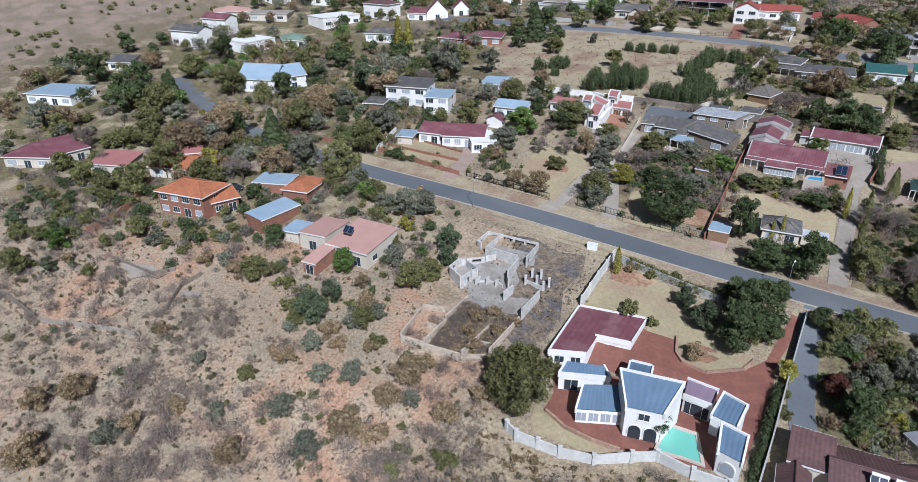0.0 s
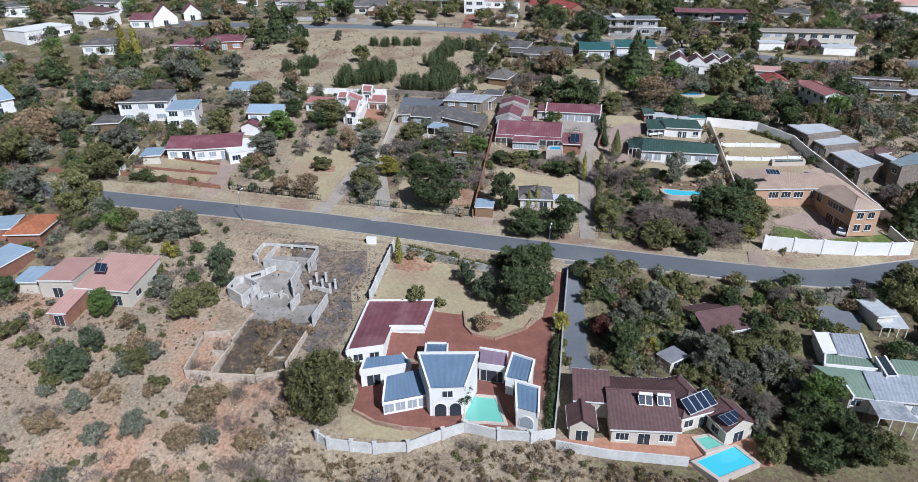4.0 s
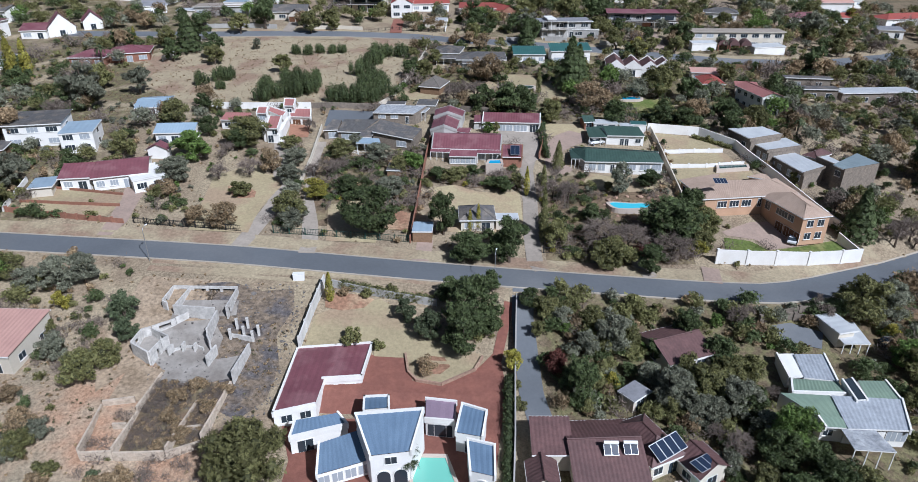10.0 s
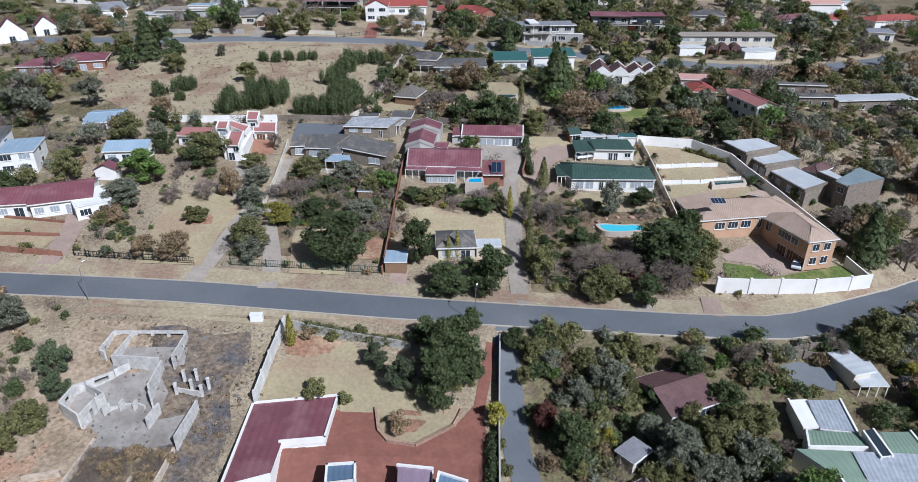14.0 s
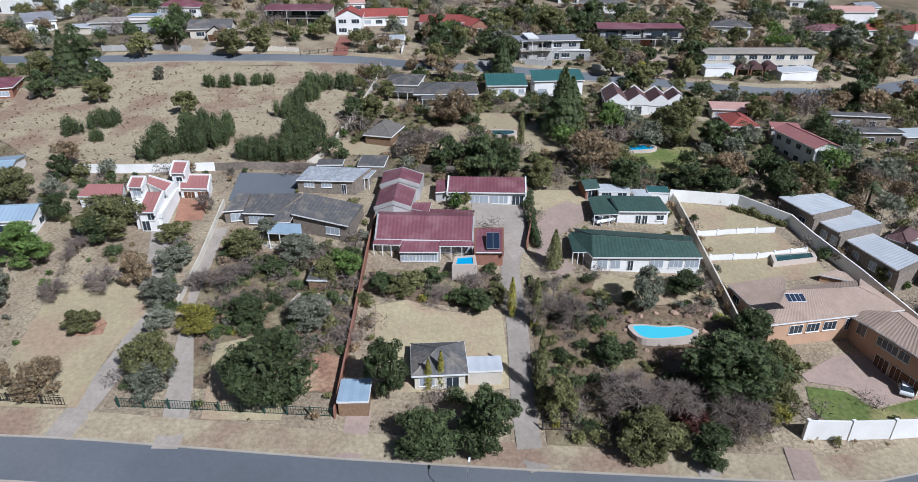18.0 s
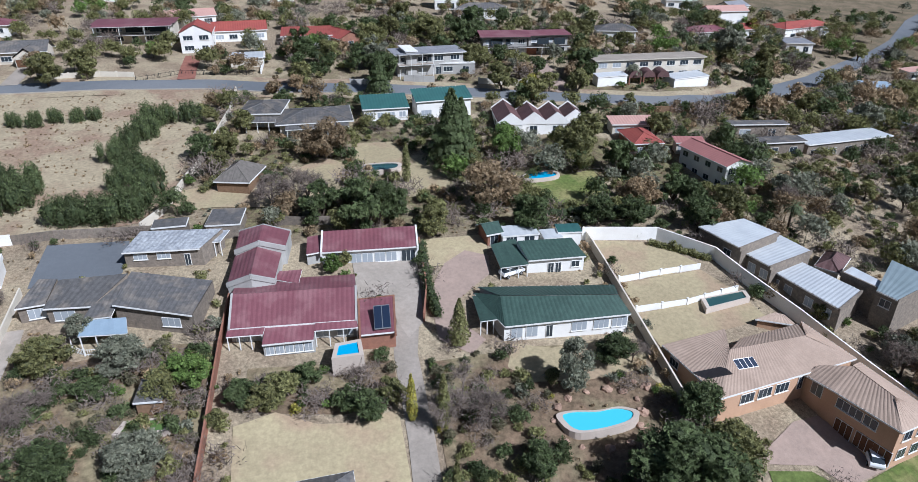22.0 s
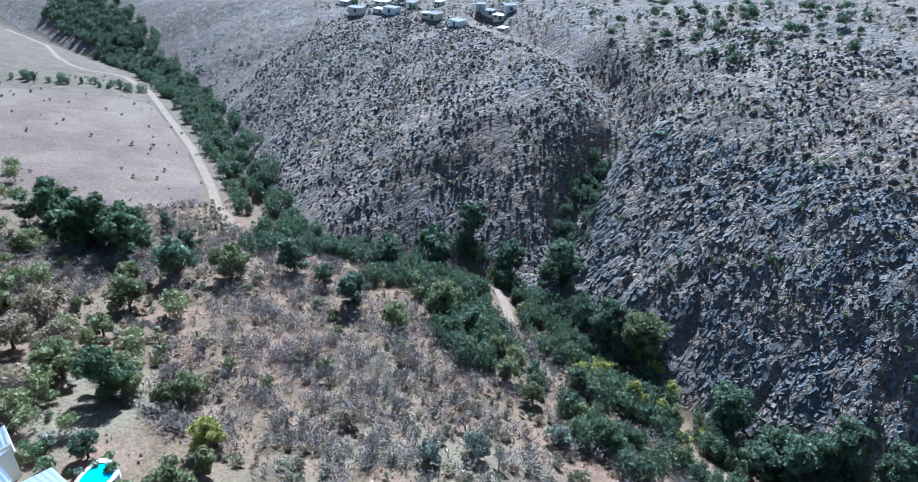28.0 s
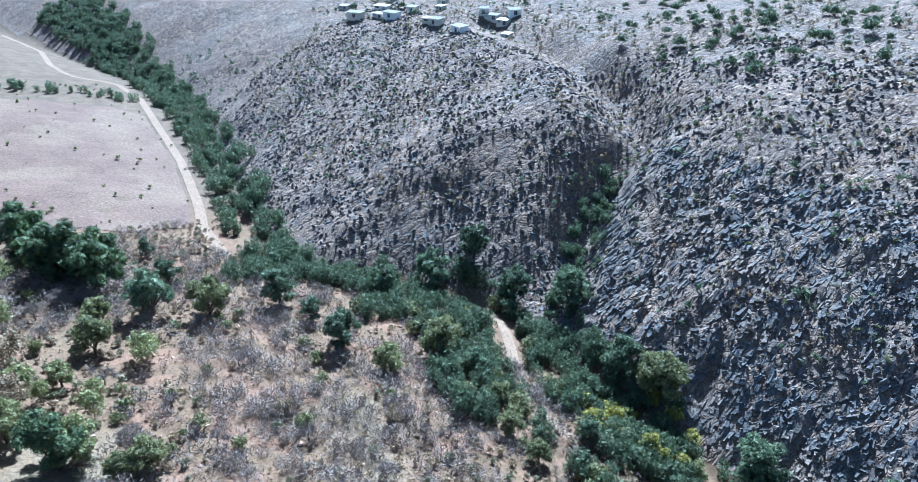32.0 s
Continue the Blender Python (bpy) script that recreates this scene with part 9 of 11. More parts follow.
wall_run("garden_wall", ((-95.9, 42.4), (-98.9, 48.5), (-98.0, 52.8)), 0.8, 0.22, "stone", "low rough stone terrace wall", "wall", gap=4.0)
wall_run("garden_wall", ((-119.8, 48.6), (-107.2, 48.4), (-104.1, 51.6)), 0.8, 0.22, "stone", "low rough stone terrace wall", "wall", gap=4.0)
wall_run("garden_wall", ((-138.8, 74.6), (-132.5, 64.5), (-130.8, 57.8), (-132.0, 52.0)), 1.6, 0.22, "brick", "dark brick boundary wall", "wall", gap=4.0)
sheet("terrace_slab", ((-116.4, 48.1), (-109.3, 50.5), (-105.9, 49.5), (-109.6, 45.6)), "concrete", 0.2, label="pale concrete terrace on the slope", category="terrace")
sheet("terrace_slab", ((-97.8, 47.5), (-94.0, 49.0), (-93.1, 47.5), (-96.2, 46.3)), "concrete", 0.2, label="pale fallen sheet on a terrace", category="terrace")

# solar panels and heaters
solar_panel(((16.63, 55.80, -7.38), (18.58, 55.90, -7.46), (18.52, 57.05, -6.34), (16.55, 56.96, -6.27)), 2, "dark blue roof solar panel with a white tank", "solar_house")
solar_panel(((19.34, 56.11, -7.45), (21.20, 56.19, -7.52), (21.05, 57.23, -6.42), (19.18, 57.15, -6.35)), 2, "dark blue roof solar panel with a white tank", "solar_house")
solar_panel(((23.98, 55.49, -8.27), (28.24, 58.12, -7.98), (26.60, 59.19, -6.51), (22.50, 56.93, -6.74)), 4, "row of dark solar panels on the tiles", "solar_house")
solar_panel(((28.98, 54.15, -8.54), (31.50, 55.31, -8.04), (29.95, 56.45, -7.36), (27.61, 55.39, -7.95)), 3, "dark solar panels on the gable", "solar_house")
solar_panel(((-77.68, 72.03, -0.84), (-75.51, 72.06, -0.93), (-76.24, 74.06, -0.33), (-78.34, 74.04, -0.24)), 2, "solar water heater panel on the pink roof", "pink_roofed_house")
solar_panel(((7.92, 139.37, 4.79), (10.15, 139.42, 4.73), (10.50, 144.07, 5.52), (8.18, 144.02, 5.58)), 2, "dark blue solar panel on the carport roof", "maroon_row")
solar_panel(((50.58, 122.01, 4.75), (53.38, 122.15, 4.67), (53.00, 123.23, 5.48), (50.19, 123.05, 5.55)), 4, "pair of dark roof solar panels", "tan_house")

# street lamps, utility box, cars
LAMPS = ((3.2, 93.8), (-60.7, 96.8))
BOX_AT = (-32.2, 93.4)
car(65.4, 113.9, 60, "paint_white", "small white hatchback parked on the paved forecourt")
car(30.6, 152.5, 20, "paint_white", "white car parked under the green carport")
car(-116.4, 80.3, 20, "paint_dark", "dark car parked beside the orange-roofed house")
car(-121.3, 88.0, 20, "paint_dark", "dark car parked in a driveway")
car(-111.3, 130.9, 100, "paint_dark", "dark car parked beside a carport")
car(-77.4, 144.7, 80, "paint_dark", "dark car beside the blue cottage")
car(243.6, 207.9, 90, "paint_white", "silver car parked at the kerb")
car(70.3, 84.2, 0, "paint_dark", "dark car half hidden by garden trees")

# clipped hedges
hedge(((35.5, 166.0), (43.0, 166.5), (51.8, 166.2), (61.6, 165.3)), 2.6, 2.2, "evergreen", "tall dark green hedge across the gardens")
hedge(((17.4, 160.2), (17.0, 151.3), (17.1, 143.7)), 2, 1.4, "evergreen", "dark hedge beside the concrete yard")
hedge(((-24.4, 91.9), (-18.5, 90.8), (-12.6, 89.5), (-7.0, 89.1)), 1.6, 1.4, "olive", "loose olive hedge along the street wall")
hedge(((4.9, 72.1), (4.4, 60.3), (3.8, 52.3)), 1.6, 1.3, "evergreen", "clipped green hedge beside the driveway wall")
hedge(((-16.1, 191.6), (-18.2, 188.1), (-19.6, 184.4)), 1.4, 1.2, "olive", "low hedge beside the open plot")
hedge(((-42.7, 127.6), (-42.9, 132.1), (-43.5, 137.1), (-44.7, 144.0)), 1.6, 1.6, "bluegum", "loose grey-green hedge along the driveway")
hedge(((14.0, 116.6), (13.6, 110.8), (13.5, 108.5)), 2.4, 1.8, "olive", "olive hedge beside the long driveway")
hedge(((56.6, 157.2), (61.5, 154.4), (64.8, 151.7)), 1, 0.9, "olive", "low hedge at the foot of the white wall")

# rockery by the kidney pool
for k, (bx, by) in enumerate(((28.3, 124.5), (29.4, 126.4), (31.2, 127.6), (33.9, 128.3), (36.8, 128.3), (38.7, 127.7), (40.1, 126.3), (40.0, 124.2), (38.8, 122.2), (28.7, 121.3), (30.4, 120.4), (33.7, 119.7), (36.5, 120.1), (40.9, 129.1), (42.2, 128.0), (37.7, 129.6))):
    boulder(bx, by, k)
for lx, ly in LAMPS:
    street_lamp(lx, ly, 80)
top = holder("utility_box", *BOX_AT, H(*BOX_AT), 4, "white steel utility box on the grass verge", "utility box")
part("cabinet", boxed(-1.0, 1.0, -0.45, 0.45, -0.1, 1.2, 0.04), "plastic_white", top)
part("lid", boxed(-1.05, 1.05, -0.5, 0.5, 1.203, 1.28, 0.02), "plastic_white", top)
for dx in (-0.5, 0.5):
    part("door", boxed(dx - 0.45, dx + 0.45, -0.47, -0.455, 0.1, 1.1), "plastic_white", top)

# ---- trees and shrubs, one by one ----
tree("palm", -8.6, 53.4, 4.6)
tree("round", 9.2, 89.0, 4.3)
tree("olive", 10.2, 82.5, 3.1)
tree("gum", 17.9, 78.8, 5.0)
tree("olive", 25.0, 80.8, 4.7)
tree("round", 28.7, 79.1, 4.0)
tree("olive", 16.4, 66.8, 2.7)
tree("gum", 26.6, 72.7, 4.7)
tree("round", 38.9, 78.1, 5.9)
tree("olive", 42.8, 75.1, 5.3)
tree("gum", 34.0, 65.5, 5.3)
tree("olive", 32.7, 75.0, 5.0)
tree("round", 40.3, 66.6, 5.3)
tree("gum", 33.8, 57.4, 4.1)
tree("olive", 38.4, 54.7, 5.2)
tree("round", 45.7, 58.4, 5.8)
tree("olive", 34.9, 52.7, 4.4)
tree("bare", 45.2, 70.7, 4.2)
tree("round", 2.7, 92.3, 4.4)
tree("round", -4.9, 89.5, 5.3)
tree("olive", -29.3, 51.2, 11.5)
tree("round", -1.0, 83.0, 10.8)
tree("round", -2.0, 78.2, 8.5)
tree("round", 1.8, 82.3, 5.8)
tree("wattle", -8.0, 80.8, 5.9)
tree("wattle", -12.0, 84.4, 4.7)
tree("shrub", -20.3, 78.8, 3.4)
tree("shrub", -15.9, 78.0, 2.1)
tree("dryshrub", -7.9, 73.4, 3.2)
tree("gold_cypress", -25.6, 88.4, 6.0)
tree("yellow", 5.5, 75.3, 3.8)
tree("shrub", 5.8, 70.9, 2.0)
tree("shrub", 6.1, 66.9, 2.2)
tree("olive", 12.1, 87.4, 4.7)
tree("gum", 14.4, 85.3, 4.2)
tree("bright", 15.0, 83.4, 2.4)
tree("olive", 16.7, 88.3, 3.6)
tree("gum", 22.3, 80.2, 7.2)
tree("olive", 19.5, 84.9, 4.8)
tree("red", 12.5, 75.0, 4.7)
tree("round", 15.5, 70.3, 7.1)
tree("yellow", 20.5, 71.6, 3.6)
tree("round", 35.1, 83.8, 5.7)
tree("bright", 41.2, 86.5, 3.0)
tree("bare", 44.4, 86.7, 5.7)
tree("gum", 29.1, 68.2, 7.6)
tree("olive", 35.2, 71.1, 7.1)
tree("gum", 38.6, 67.7, 7.2)
tree("gum", 31.6, 65.9, 5.7)
tree("olive", 39.9, 74.7, 5.6)
tree("olive", 28.1, 65.9, 4.1)
tree("bright", 44.1, 61.8, 8.4)
tree("round", 41.1, 59.0, 6.6)
tree("bare", 36.0, 59.5, 6.5)
tree("round", 46.1, 53.7, 7.8)
tree("round", 40.9, 52.2, 6.6)
tree("olive", 50.4, 54.4, 5.8)
tree("bare", 61.1, 90.2, 5.4)
tree("bare", 47.0, 88.7, 4.2)
tree("shrub", 31.5, 88.9, 2.2)
tree("shrub", 28.3, 88.2, 1.9)
tree("gum", 40.9, 63.2, 5.2)
tree("bare", 34.1, 62.4, 4.5)
tree("shrub", 17.6, 68.8, 1.9)
tree("shrub", 14.4, 69.3, 1.4)
tree("bright", 27.1, 79.9, 2.3)
tree("olive", 24.9, 87.2, 3.9)
tree("shrub", -15.1, 91.0, 2.0)
tree("shrub", -19.4, 89.7, 2.0)
tree("shrub", -22.5, 91.1, 1.7)
tree("dryshrub", -23.4, 89.9, 2.0)
tree("palm", -8.7, 55.9, 4.1)
tree("dryshrub", -46.7, 47.5, 5.4)
tree("dryshrub", -45.7, 50.7, 3.8)
tree("dryshrub", -43.0, 65.1, 2.8)
tree("dryshrub", -41.4, 67.4, 2.6)
tree("dryshrub", -42.7, 60.8, 2.7)
tree("dryshrub", -40.3, 58.2, 2.7)
tree("dryshrub", -38.5, 63.5, 2.5)
tree("dryshrub", -42.9, 56.4, 2.1)
tree("dryshrub", -36.8, 67.2, 2.0)
tree("olive", -58.5, 67.7, 6.1)
tree("olive", -56.9, 71.6, 5.2)
tree("gum", -65.2, 72.1, 4.9)
tree("gum", -77.2, 86.9, 5.5)
tree("gum", -71.9, 87.4, 7.3)
tree("gum", -68.9, 89.6, 6.4)
tree("olive", -82.7, 90.0, 5.6)
tree("olive", -92.0, 95.6, 4.0)
tree("wattle", -58.4, 81.4, 6.2)
tree("wattle", -56.1, 77.3, 4.6)
tree("yellow", -69.9, 83.3, 3.8)
tree("bright", -72.8, 65.8, 5.5)
tree("shrub", -74.5, 52.5, 3.4)
tree("wattle", -70.3, 53.5, 5.4)
tree("wattle", -69.5, 57.6, 4.8)
tree("shrub", -71.9, 50.1, 3.1)
tree("dryshrub", -62.5, 58.4, 4.1)
tree("greyshrub", -59.3, 57.7, 3.3)
tree("dryshrub", -55.8, 50.7, 2.8)
tree("greyshrub", -71.3, 48.0, 2.5)
tree("olive", -94.9, 89.9, 4.3)
tree("olive", -100.9, 96.1, 3.2)
tree("round", -102.6, 110.9, 3.8)
tree("greyshrub", -61.8, 54.1, 3.2)
tree("greyshrub", -64.9, 46.6, 3.7)
tree("dryshrub", -60.9, 48.7, 3.0)
tree("dryshrub", -67.1, 42.2, 3.6)
tree("greyshrub", -54.4, 44.0, 4.1)
tree("greyshrub", -59.1, 41.7, 3.5)
tree("dryshrub", -46.9, 42.5, 4.2)
tree("dryshrub", -37.7, 44.0, 4.0)
tree("dryshrub", -34.8, 49.5, 3.2)
tree("olive", -91.2, 87.9, 2.6)
tree("shrub", -69.5, 78.3, 2.6)
tree("dryshrub", -66.9, 63.6, 2.9)
tree("shrub", -79.9, 57.2, 3.3)
tree("shrub", -84.4, 59.9, 3.1)
tree("palm", -9.0, 54.9, 5.3)
tree("olive", -30.8, 55.4, 7.2)
tree("olive", -31.8, 51.5, 6.2)
tree("round", -178.3, 99.4, 13.1)
tree("round", -196.2, 118.7, 7.7)
tree("conifer", -171.4, 110.0, 10.9)
tree("round", -209.7, 111.6, 10.0)
tree("round", -225.9, 136.3, 7.7)
tree("gum", -191.8, 81.4, 8.7)
tree("bare", -169.6, 78.6, 9.0, 1.18)
tree("olive", -162.8, 81.0, 4.9)
tree("olive", -159.8, 82.9, 5.8)
tree("olive", -181.6, 72.2, 3.5)
tree("olive", -163.6, 68.1, 5.5)
tree("olive", -151.4, 65.4, 6.8)
tree("olive", -142.0, 64.1, 6.3)
tree("olive", -136.2, 68.4, 8.6)
tree("olive", -137.1, 61.1, 4.9)
tree("palm", -150.5, 54.0, 5.7)
tree("palm", -144.7, 53.1, 5.6)
tree("olive", -140.7, 53.1, 4.3)
tree("olive", -143.4, 44.0, 4.6)
tree("bright", -131.8, 45.6, 5.8)
tree("olive", -139.1, 45.8, 3.9)
tree("olive", -134.9, 37.6, 6.5)
tree("wattle", -127.6, 40.0, 4.1)
tree("wattle", -148.5, 46.1, 5.1)
tree("round", -108.5, 79.0, 4.9)
tree("yellow", -128.0, 83.5, 6.7)
tree("olive", -122.0, 80.7, 5.2)
tree("gum", -134.5, 92.9, 7.6)
tree("round", -137.8, 102.3, 8.0)
tree("conifer", -120.9, 99.3, 11.4)
tree("brown", -126.2, 114.2, 8.8)
tree("brown", -122.9, 120.3, 7.4)
tree("round", -145.1, 130.7, 9.1)
tree("wattle", -137.8, 138.9, 9.7)
tree("gum", -120.1, 128.9, 7.6)
tree("wattle", -123.0, 144.4, 12.0)
tree("olive", -153.4, 171.1, 10.1)
tree("gold_cypress", -139.2, 186.2, 14.0)
tree("gold_cypress", -137.4, 190.1, 12.4)
tree("gum", -105.9, 164.8, 13.6)
tree("palm", -120.3, 202.0, 8.9)
tree("olive", -166.0, 152.6, 7.5)
tree("olive", -195.9, 166.2, 7.4)
tree("round", -188.2, 147.1, 10.0)
tree("olive", -185.4, 131.0, 9.4)
tree("brown", -204.3, 129.8, 6.6)
tree("olive", -162.3, 96.2, 6.1)
tree("gum", -157.5, 99.5, 7.3)
tree("olive", -174.3, 100.9, 5.7)
tree("round", -227.5, 117.4, 7.3)
tree("olive", -182.7, 80.4, 7.2)
tree("gum", -179.6, 78.8, 5.2)
tree("bare", -156.0, 74.2, 6.1)
tree("bare", -143.3, 82.9, 6.1)
tree("shrub", -120.4, 56.4, 4.8)
tree("greyshrub", -114.9, 56.2, 4.0)
tree("shrub", -118.3, 42.6, 2.7)
tree("dryshrub", -126.0, 43.4, 2.5)
tree("round", -98.8, 80.7, 2.1)
tree("shrub", -108.2, 60.3, 2.9)
tree("greyshrub", -96.3, 57.0, 3.1)
tree("dryshrub", -91.0, 55.7, 4.0)
tree("olive", -86.7, 56.2, 5.8)
tree("round", -91.1, 66.7, 5.3)
tree("greyshrub", -99.8, 67.0, 2.6)
tree("dryshrub", -99.6, 55.5, 3.1)
tree("shrub", -92.8, 37.9, 2.2)
tree("dryshrub", -91.9, 37.9, 2.8)
tree("greyshrub", -81.0, 36.4, 2.6)
tree("dryshrub", -82.6, 23.1, 3.5)
tree("greyshrub", -71.0, 30.4, 3.0)
tree("dryshrub", -78.1, 28.5, 3.0)
tree("shrub", -71.1, 37.2, 3.1)
tree("dryshrub", -95.7, 23.4, 5.1)
tree("dryshrub", -100.9, 19.3, 4.8)
tree("greyshrub", -84.3, 20.1, 4.0)
tree("dryshrub", -64.0, 25.9, 4.3)
tree("greyshrub", -61.6, 34.8, 4.0)
tree("dryshrub", -50.4, 36.4, 5.1)
tree("greyshrub", -54.0, 31.2, 4.6)
tree("dryshrub", -45.7, 37.2, 3.8)
tree("greyshrub", -43.8, 43.9, 2.9)
tree("dryshrub", -93.3, 12.4, 5.8)
tree("shrub", -40.9, 34.5, 2.5)
tree("shrub", -34.6, 38.6, 3.7)
tree("wattle", -69.3, 51.8, 7.2)
tree("gum", -70.3, 58.6, 4.3)
tree("shrub", -55.4, 52.1, 2.9)
tree("olive", -60.3, 54.8, 4.5)
tree("dryshrub", -64.5, 50.3, 3.6)
tree("dryshrub", -69.1, 42.1, 2.9)
tree("round", 46.0, 121.4, 6.9)
tree("dryshrub", -66.2, 120.5, 3.7)
tree("olive", -68.1, 119.7, 3.5)
tree("gum", -66.3, 127.2, 5.6)
tree("olive", 24.9, 102.1, 6.8)
tree("olive", 46.6, 114.3, 6.9)
tree("olive", 45.9, 110.6, 4.0)
tree("round", -87.8, 213.8, 8.6)
tree("olive", -78.2, 155.9, 7.6)
tree("round", -74.5, 165.8, 5.7)
tree("conifer", -98.9, 220.1, 14.3)
tree("round", -98.2, 226.0, 11.8)
tree("olive", -108.2, 222.7, 8.8)
tree("round", -80.5, 248.4, 11.4)
tree("gum", -77.0, 224.2, 4.2)
tree("olive", -87.9, 241.6, 8.2)
tree("conifer", 28.3, 190.1, 16.0)
tree("brown", 32.1, 172.7, 9.0, 1.12)
tree("round", 11.5, 168.7, 9.0)
tree("round", 7.1, 173.1, 7.1)
tree("olive", 32.9, 188.4, 4.9)
tree("olive", 20.8, 168.2, 5.4)
tree("brown", 0.3, 197.4, 6.4)
tree("bare", -6.7, 179.5, 8.3)
tree("bare", -3.1, 184.6, 6.4)
tree("round", 66.9, 169.3, 7.0)
tree("olive", 73.7, 162.3, 7.6)
tree("round", 66.9, 159.8, 7.1)
tree("palm", 83.3, 157.6, 7.4)
tree("bare", 85.6, 163.6, 8.6)
tree("olive", 60.1, 197.8, 8.0)
tree("olive", 56.3, 189.9, 6.6)
tree("round", 61.7, 182.6, 8.1)
tree("brown", 58.6, 171.0, 4.8)
tree("palm", 68.3, 183.4, 7.8)
tree("olive", 77.9, 199.1, 6.9)
tree("round", 75.6, 241.0, 7.5)
tree("yellow", 55.7, 223.5, 7.4)
tree("palm", 116.5, 260.1, 9.1)
tree("palm", 117.7, 250.3, 8.0)
tree("shrub", 38.5, 169.3, 3.2)
tree("shrub", 42.3, 168.2, 3.2)
tree("shrub", 46.3, 167.7, 3.2)
tree("shrub", 50.3, 167.9, 3.2)
tree("shrub", 54.4, 168.0, 3.2)
tree("shrub", 59.2, 168.1, 3.2)
tree("round", 108.5, 210.7, 7.3)
tree("olive", 127.0, 211.2, 7.4)
tree("conifer", 17.7, 231.5, 10.9)
tree("gum", 18.3, 250.8, 9.3)
tree("palm", 3.2, 250.4, 6.3)
tree("olive", -0.6, 237.9, 7.5)
tree("cypress", 18.3, 184.2, 8.4)
tree("olive", 50.1, 215.1, 5.0)
tree("olive", -13.8, 212.0, 5.5)
tree("olive", 62.2, 229.2, 5.9)
tree("round", 62.5, 241.4, 6.0)
tree("olive", 91.2, 186.3, 4.9)
tree("olive", 80.2, 218.1, 3.8)
tree("brown", 42.4, 218.7, 2.6)
tree("gum", 69.5, 184.4, 5.8)
tree("round", -20.7, 199.1, 6.2)
tree("olive", -17.2, 202.5, 4.1)
tree("olive", 45.7, 248.3, 7.8)
tree("round", 54.2, 251.8, 6.3)
tree("olive", 24.8, 274.9, 9.4)
tree("olive", 37.9, 277.4, 8.7)
tree("olive", 89.4, 275.3, 7.1)
tree("gum", 115.3, 291.3, 7.3)
tree("round", 54.8, 287.0, 8.9)
tree("olive", 96.3, 258.8, 7.4)
tree("gum", 128.4, 253.4, 11.9)
tree("olive", 138.4, 248.4, 9.4)
tree("yellow", 164.5, 294.5, 7.1)
tree("olive", -13.3, 268.8, 3.8)
tree("olive", -65.8, 255.5, 5.1)
tree("olive", -54.3, 247.9, 5.6)
tree("brown", -67.2, 253.8, 5.8)
tree("olive", -47.3, 261.6, 4.5)
tree("olive", -41.8, 265.6, 4.5)
tree("dryshrub", -7.9, 233.7, 4.9)
tree("dryshrub", -2.5, 235.0, 4.9)
tree("round", -121.6, 224.8, 5.5)
tree("gold_cypress", -121.0, 227.0, 6.4)
tree("brown", -124.6, 245.2, 6.7)
tree("round", -125.9, 223.4, 6.2)
tree("bare", 128.6, 161.8, 13.5)
tree("round", 144.2, 160.2, 11.9)
tree("gum", 175.5, 182.6, 12.1)
tree("olive", 151.6, 157.9, 9.5)
tree("bare", 122.7, 156.4, 7.6)
tree("round", 106.5, 138.2, 13.0)
tree("round", 116.3, 135.5, 8.2)
tree("conifer", 79.3, 115.5, 11.7)
tree("bare", 87.3, 114.8, 8.7)
tree("bare", 79.0, 125.0, 7.7)
tree("olive", 83.9, 127.0, 6.2)
tree("gum", 80.2, 127.1, 5.1)
tree("olive", 102.7, 107.1, 7.9)
tree("bare", 113.8, 108.3, 10.3)
tree("bare", 83.5, 99.4, 6.8)
tree("round", 98.1, 95.6, 8.5)
tree("gum", 72.0, 90.5, 8.1)
tree("olive", 91.0, 92.1, 6.7)
tree("bare", 90.6, 87.1, 8.0)
tree("palm", 82.3, 86.2, 6.4)
tree("bare", 116.4, 128.3, 8.6)
tree("olive", 139.4, 137.0, 6.9)
tree("brown", 133.5, 210.8, 6.2)
tree("gum", 135.7, 200.7, 8.7)
tree("olive", 251.0, 272.8, 12.9)
tree("bare", 237.0, 226.3, 8.7)
tree("round", 246.5, 219.9, 10.4)
tree("brown", 252.6, 205.6, 9.0, 1.66)
tree("round", 239.4, 182.0, 16.0, 1.31)
tree("gum", 241.9, 171.7, 14.8)
tree("brown", 327.7, 217.7, 9.0, 1.38)
tree("round", 337.3, 204.1, 16.0, 1.47)
tree("gum", 89.2, 167.8, 6.0)
tree("round", 69.4, 167.4, 6.4)
tree("olive", 47.3, 117.4, 5.6)
tree("olive", 74.5, 136.8, 3.0)
tree("gum", 63.3, 171.0, 5.5)
tree("bare", 66.6, 186.1, 4.6)
tree("olive", 101.4, 150.3, 2.2)
tree("olive", 137.1, 103.0, 8.3)
tree("round", 334.2, 185.2, 16.0, 1.19)
tree("olive", 297.2, 175.7, 11.3)
tree("gum", 216.5, 149.4, 3.7)
tree("brown", 183.0, 156.9, 6.0)
tree("olive", 130.9, 236.3, 7.6)
tree("bare", 149.0, 247.0, 8.9)
tree("olive", 192.8, 270.8, 7.1)
tree("gum", 202.1, 264.8, 7.7)
tree("round", 317.3, 255.7, 10.5)
tree("olive", 289.3, 280.9, 9.7)
tree("gum", 150.1, 167.5, 5.0)
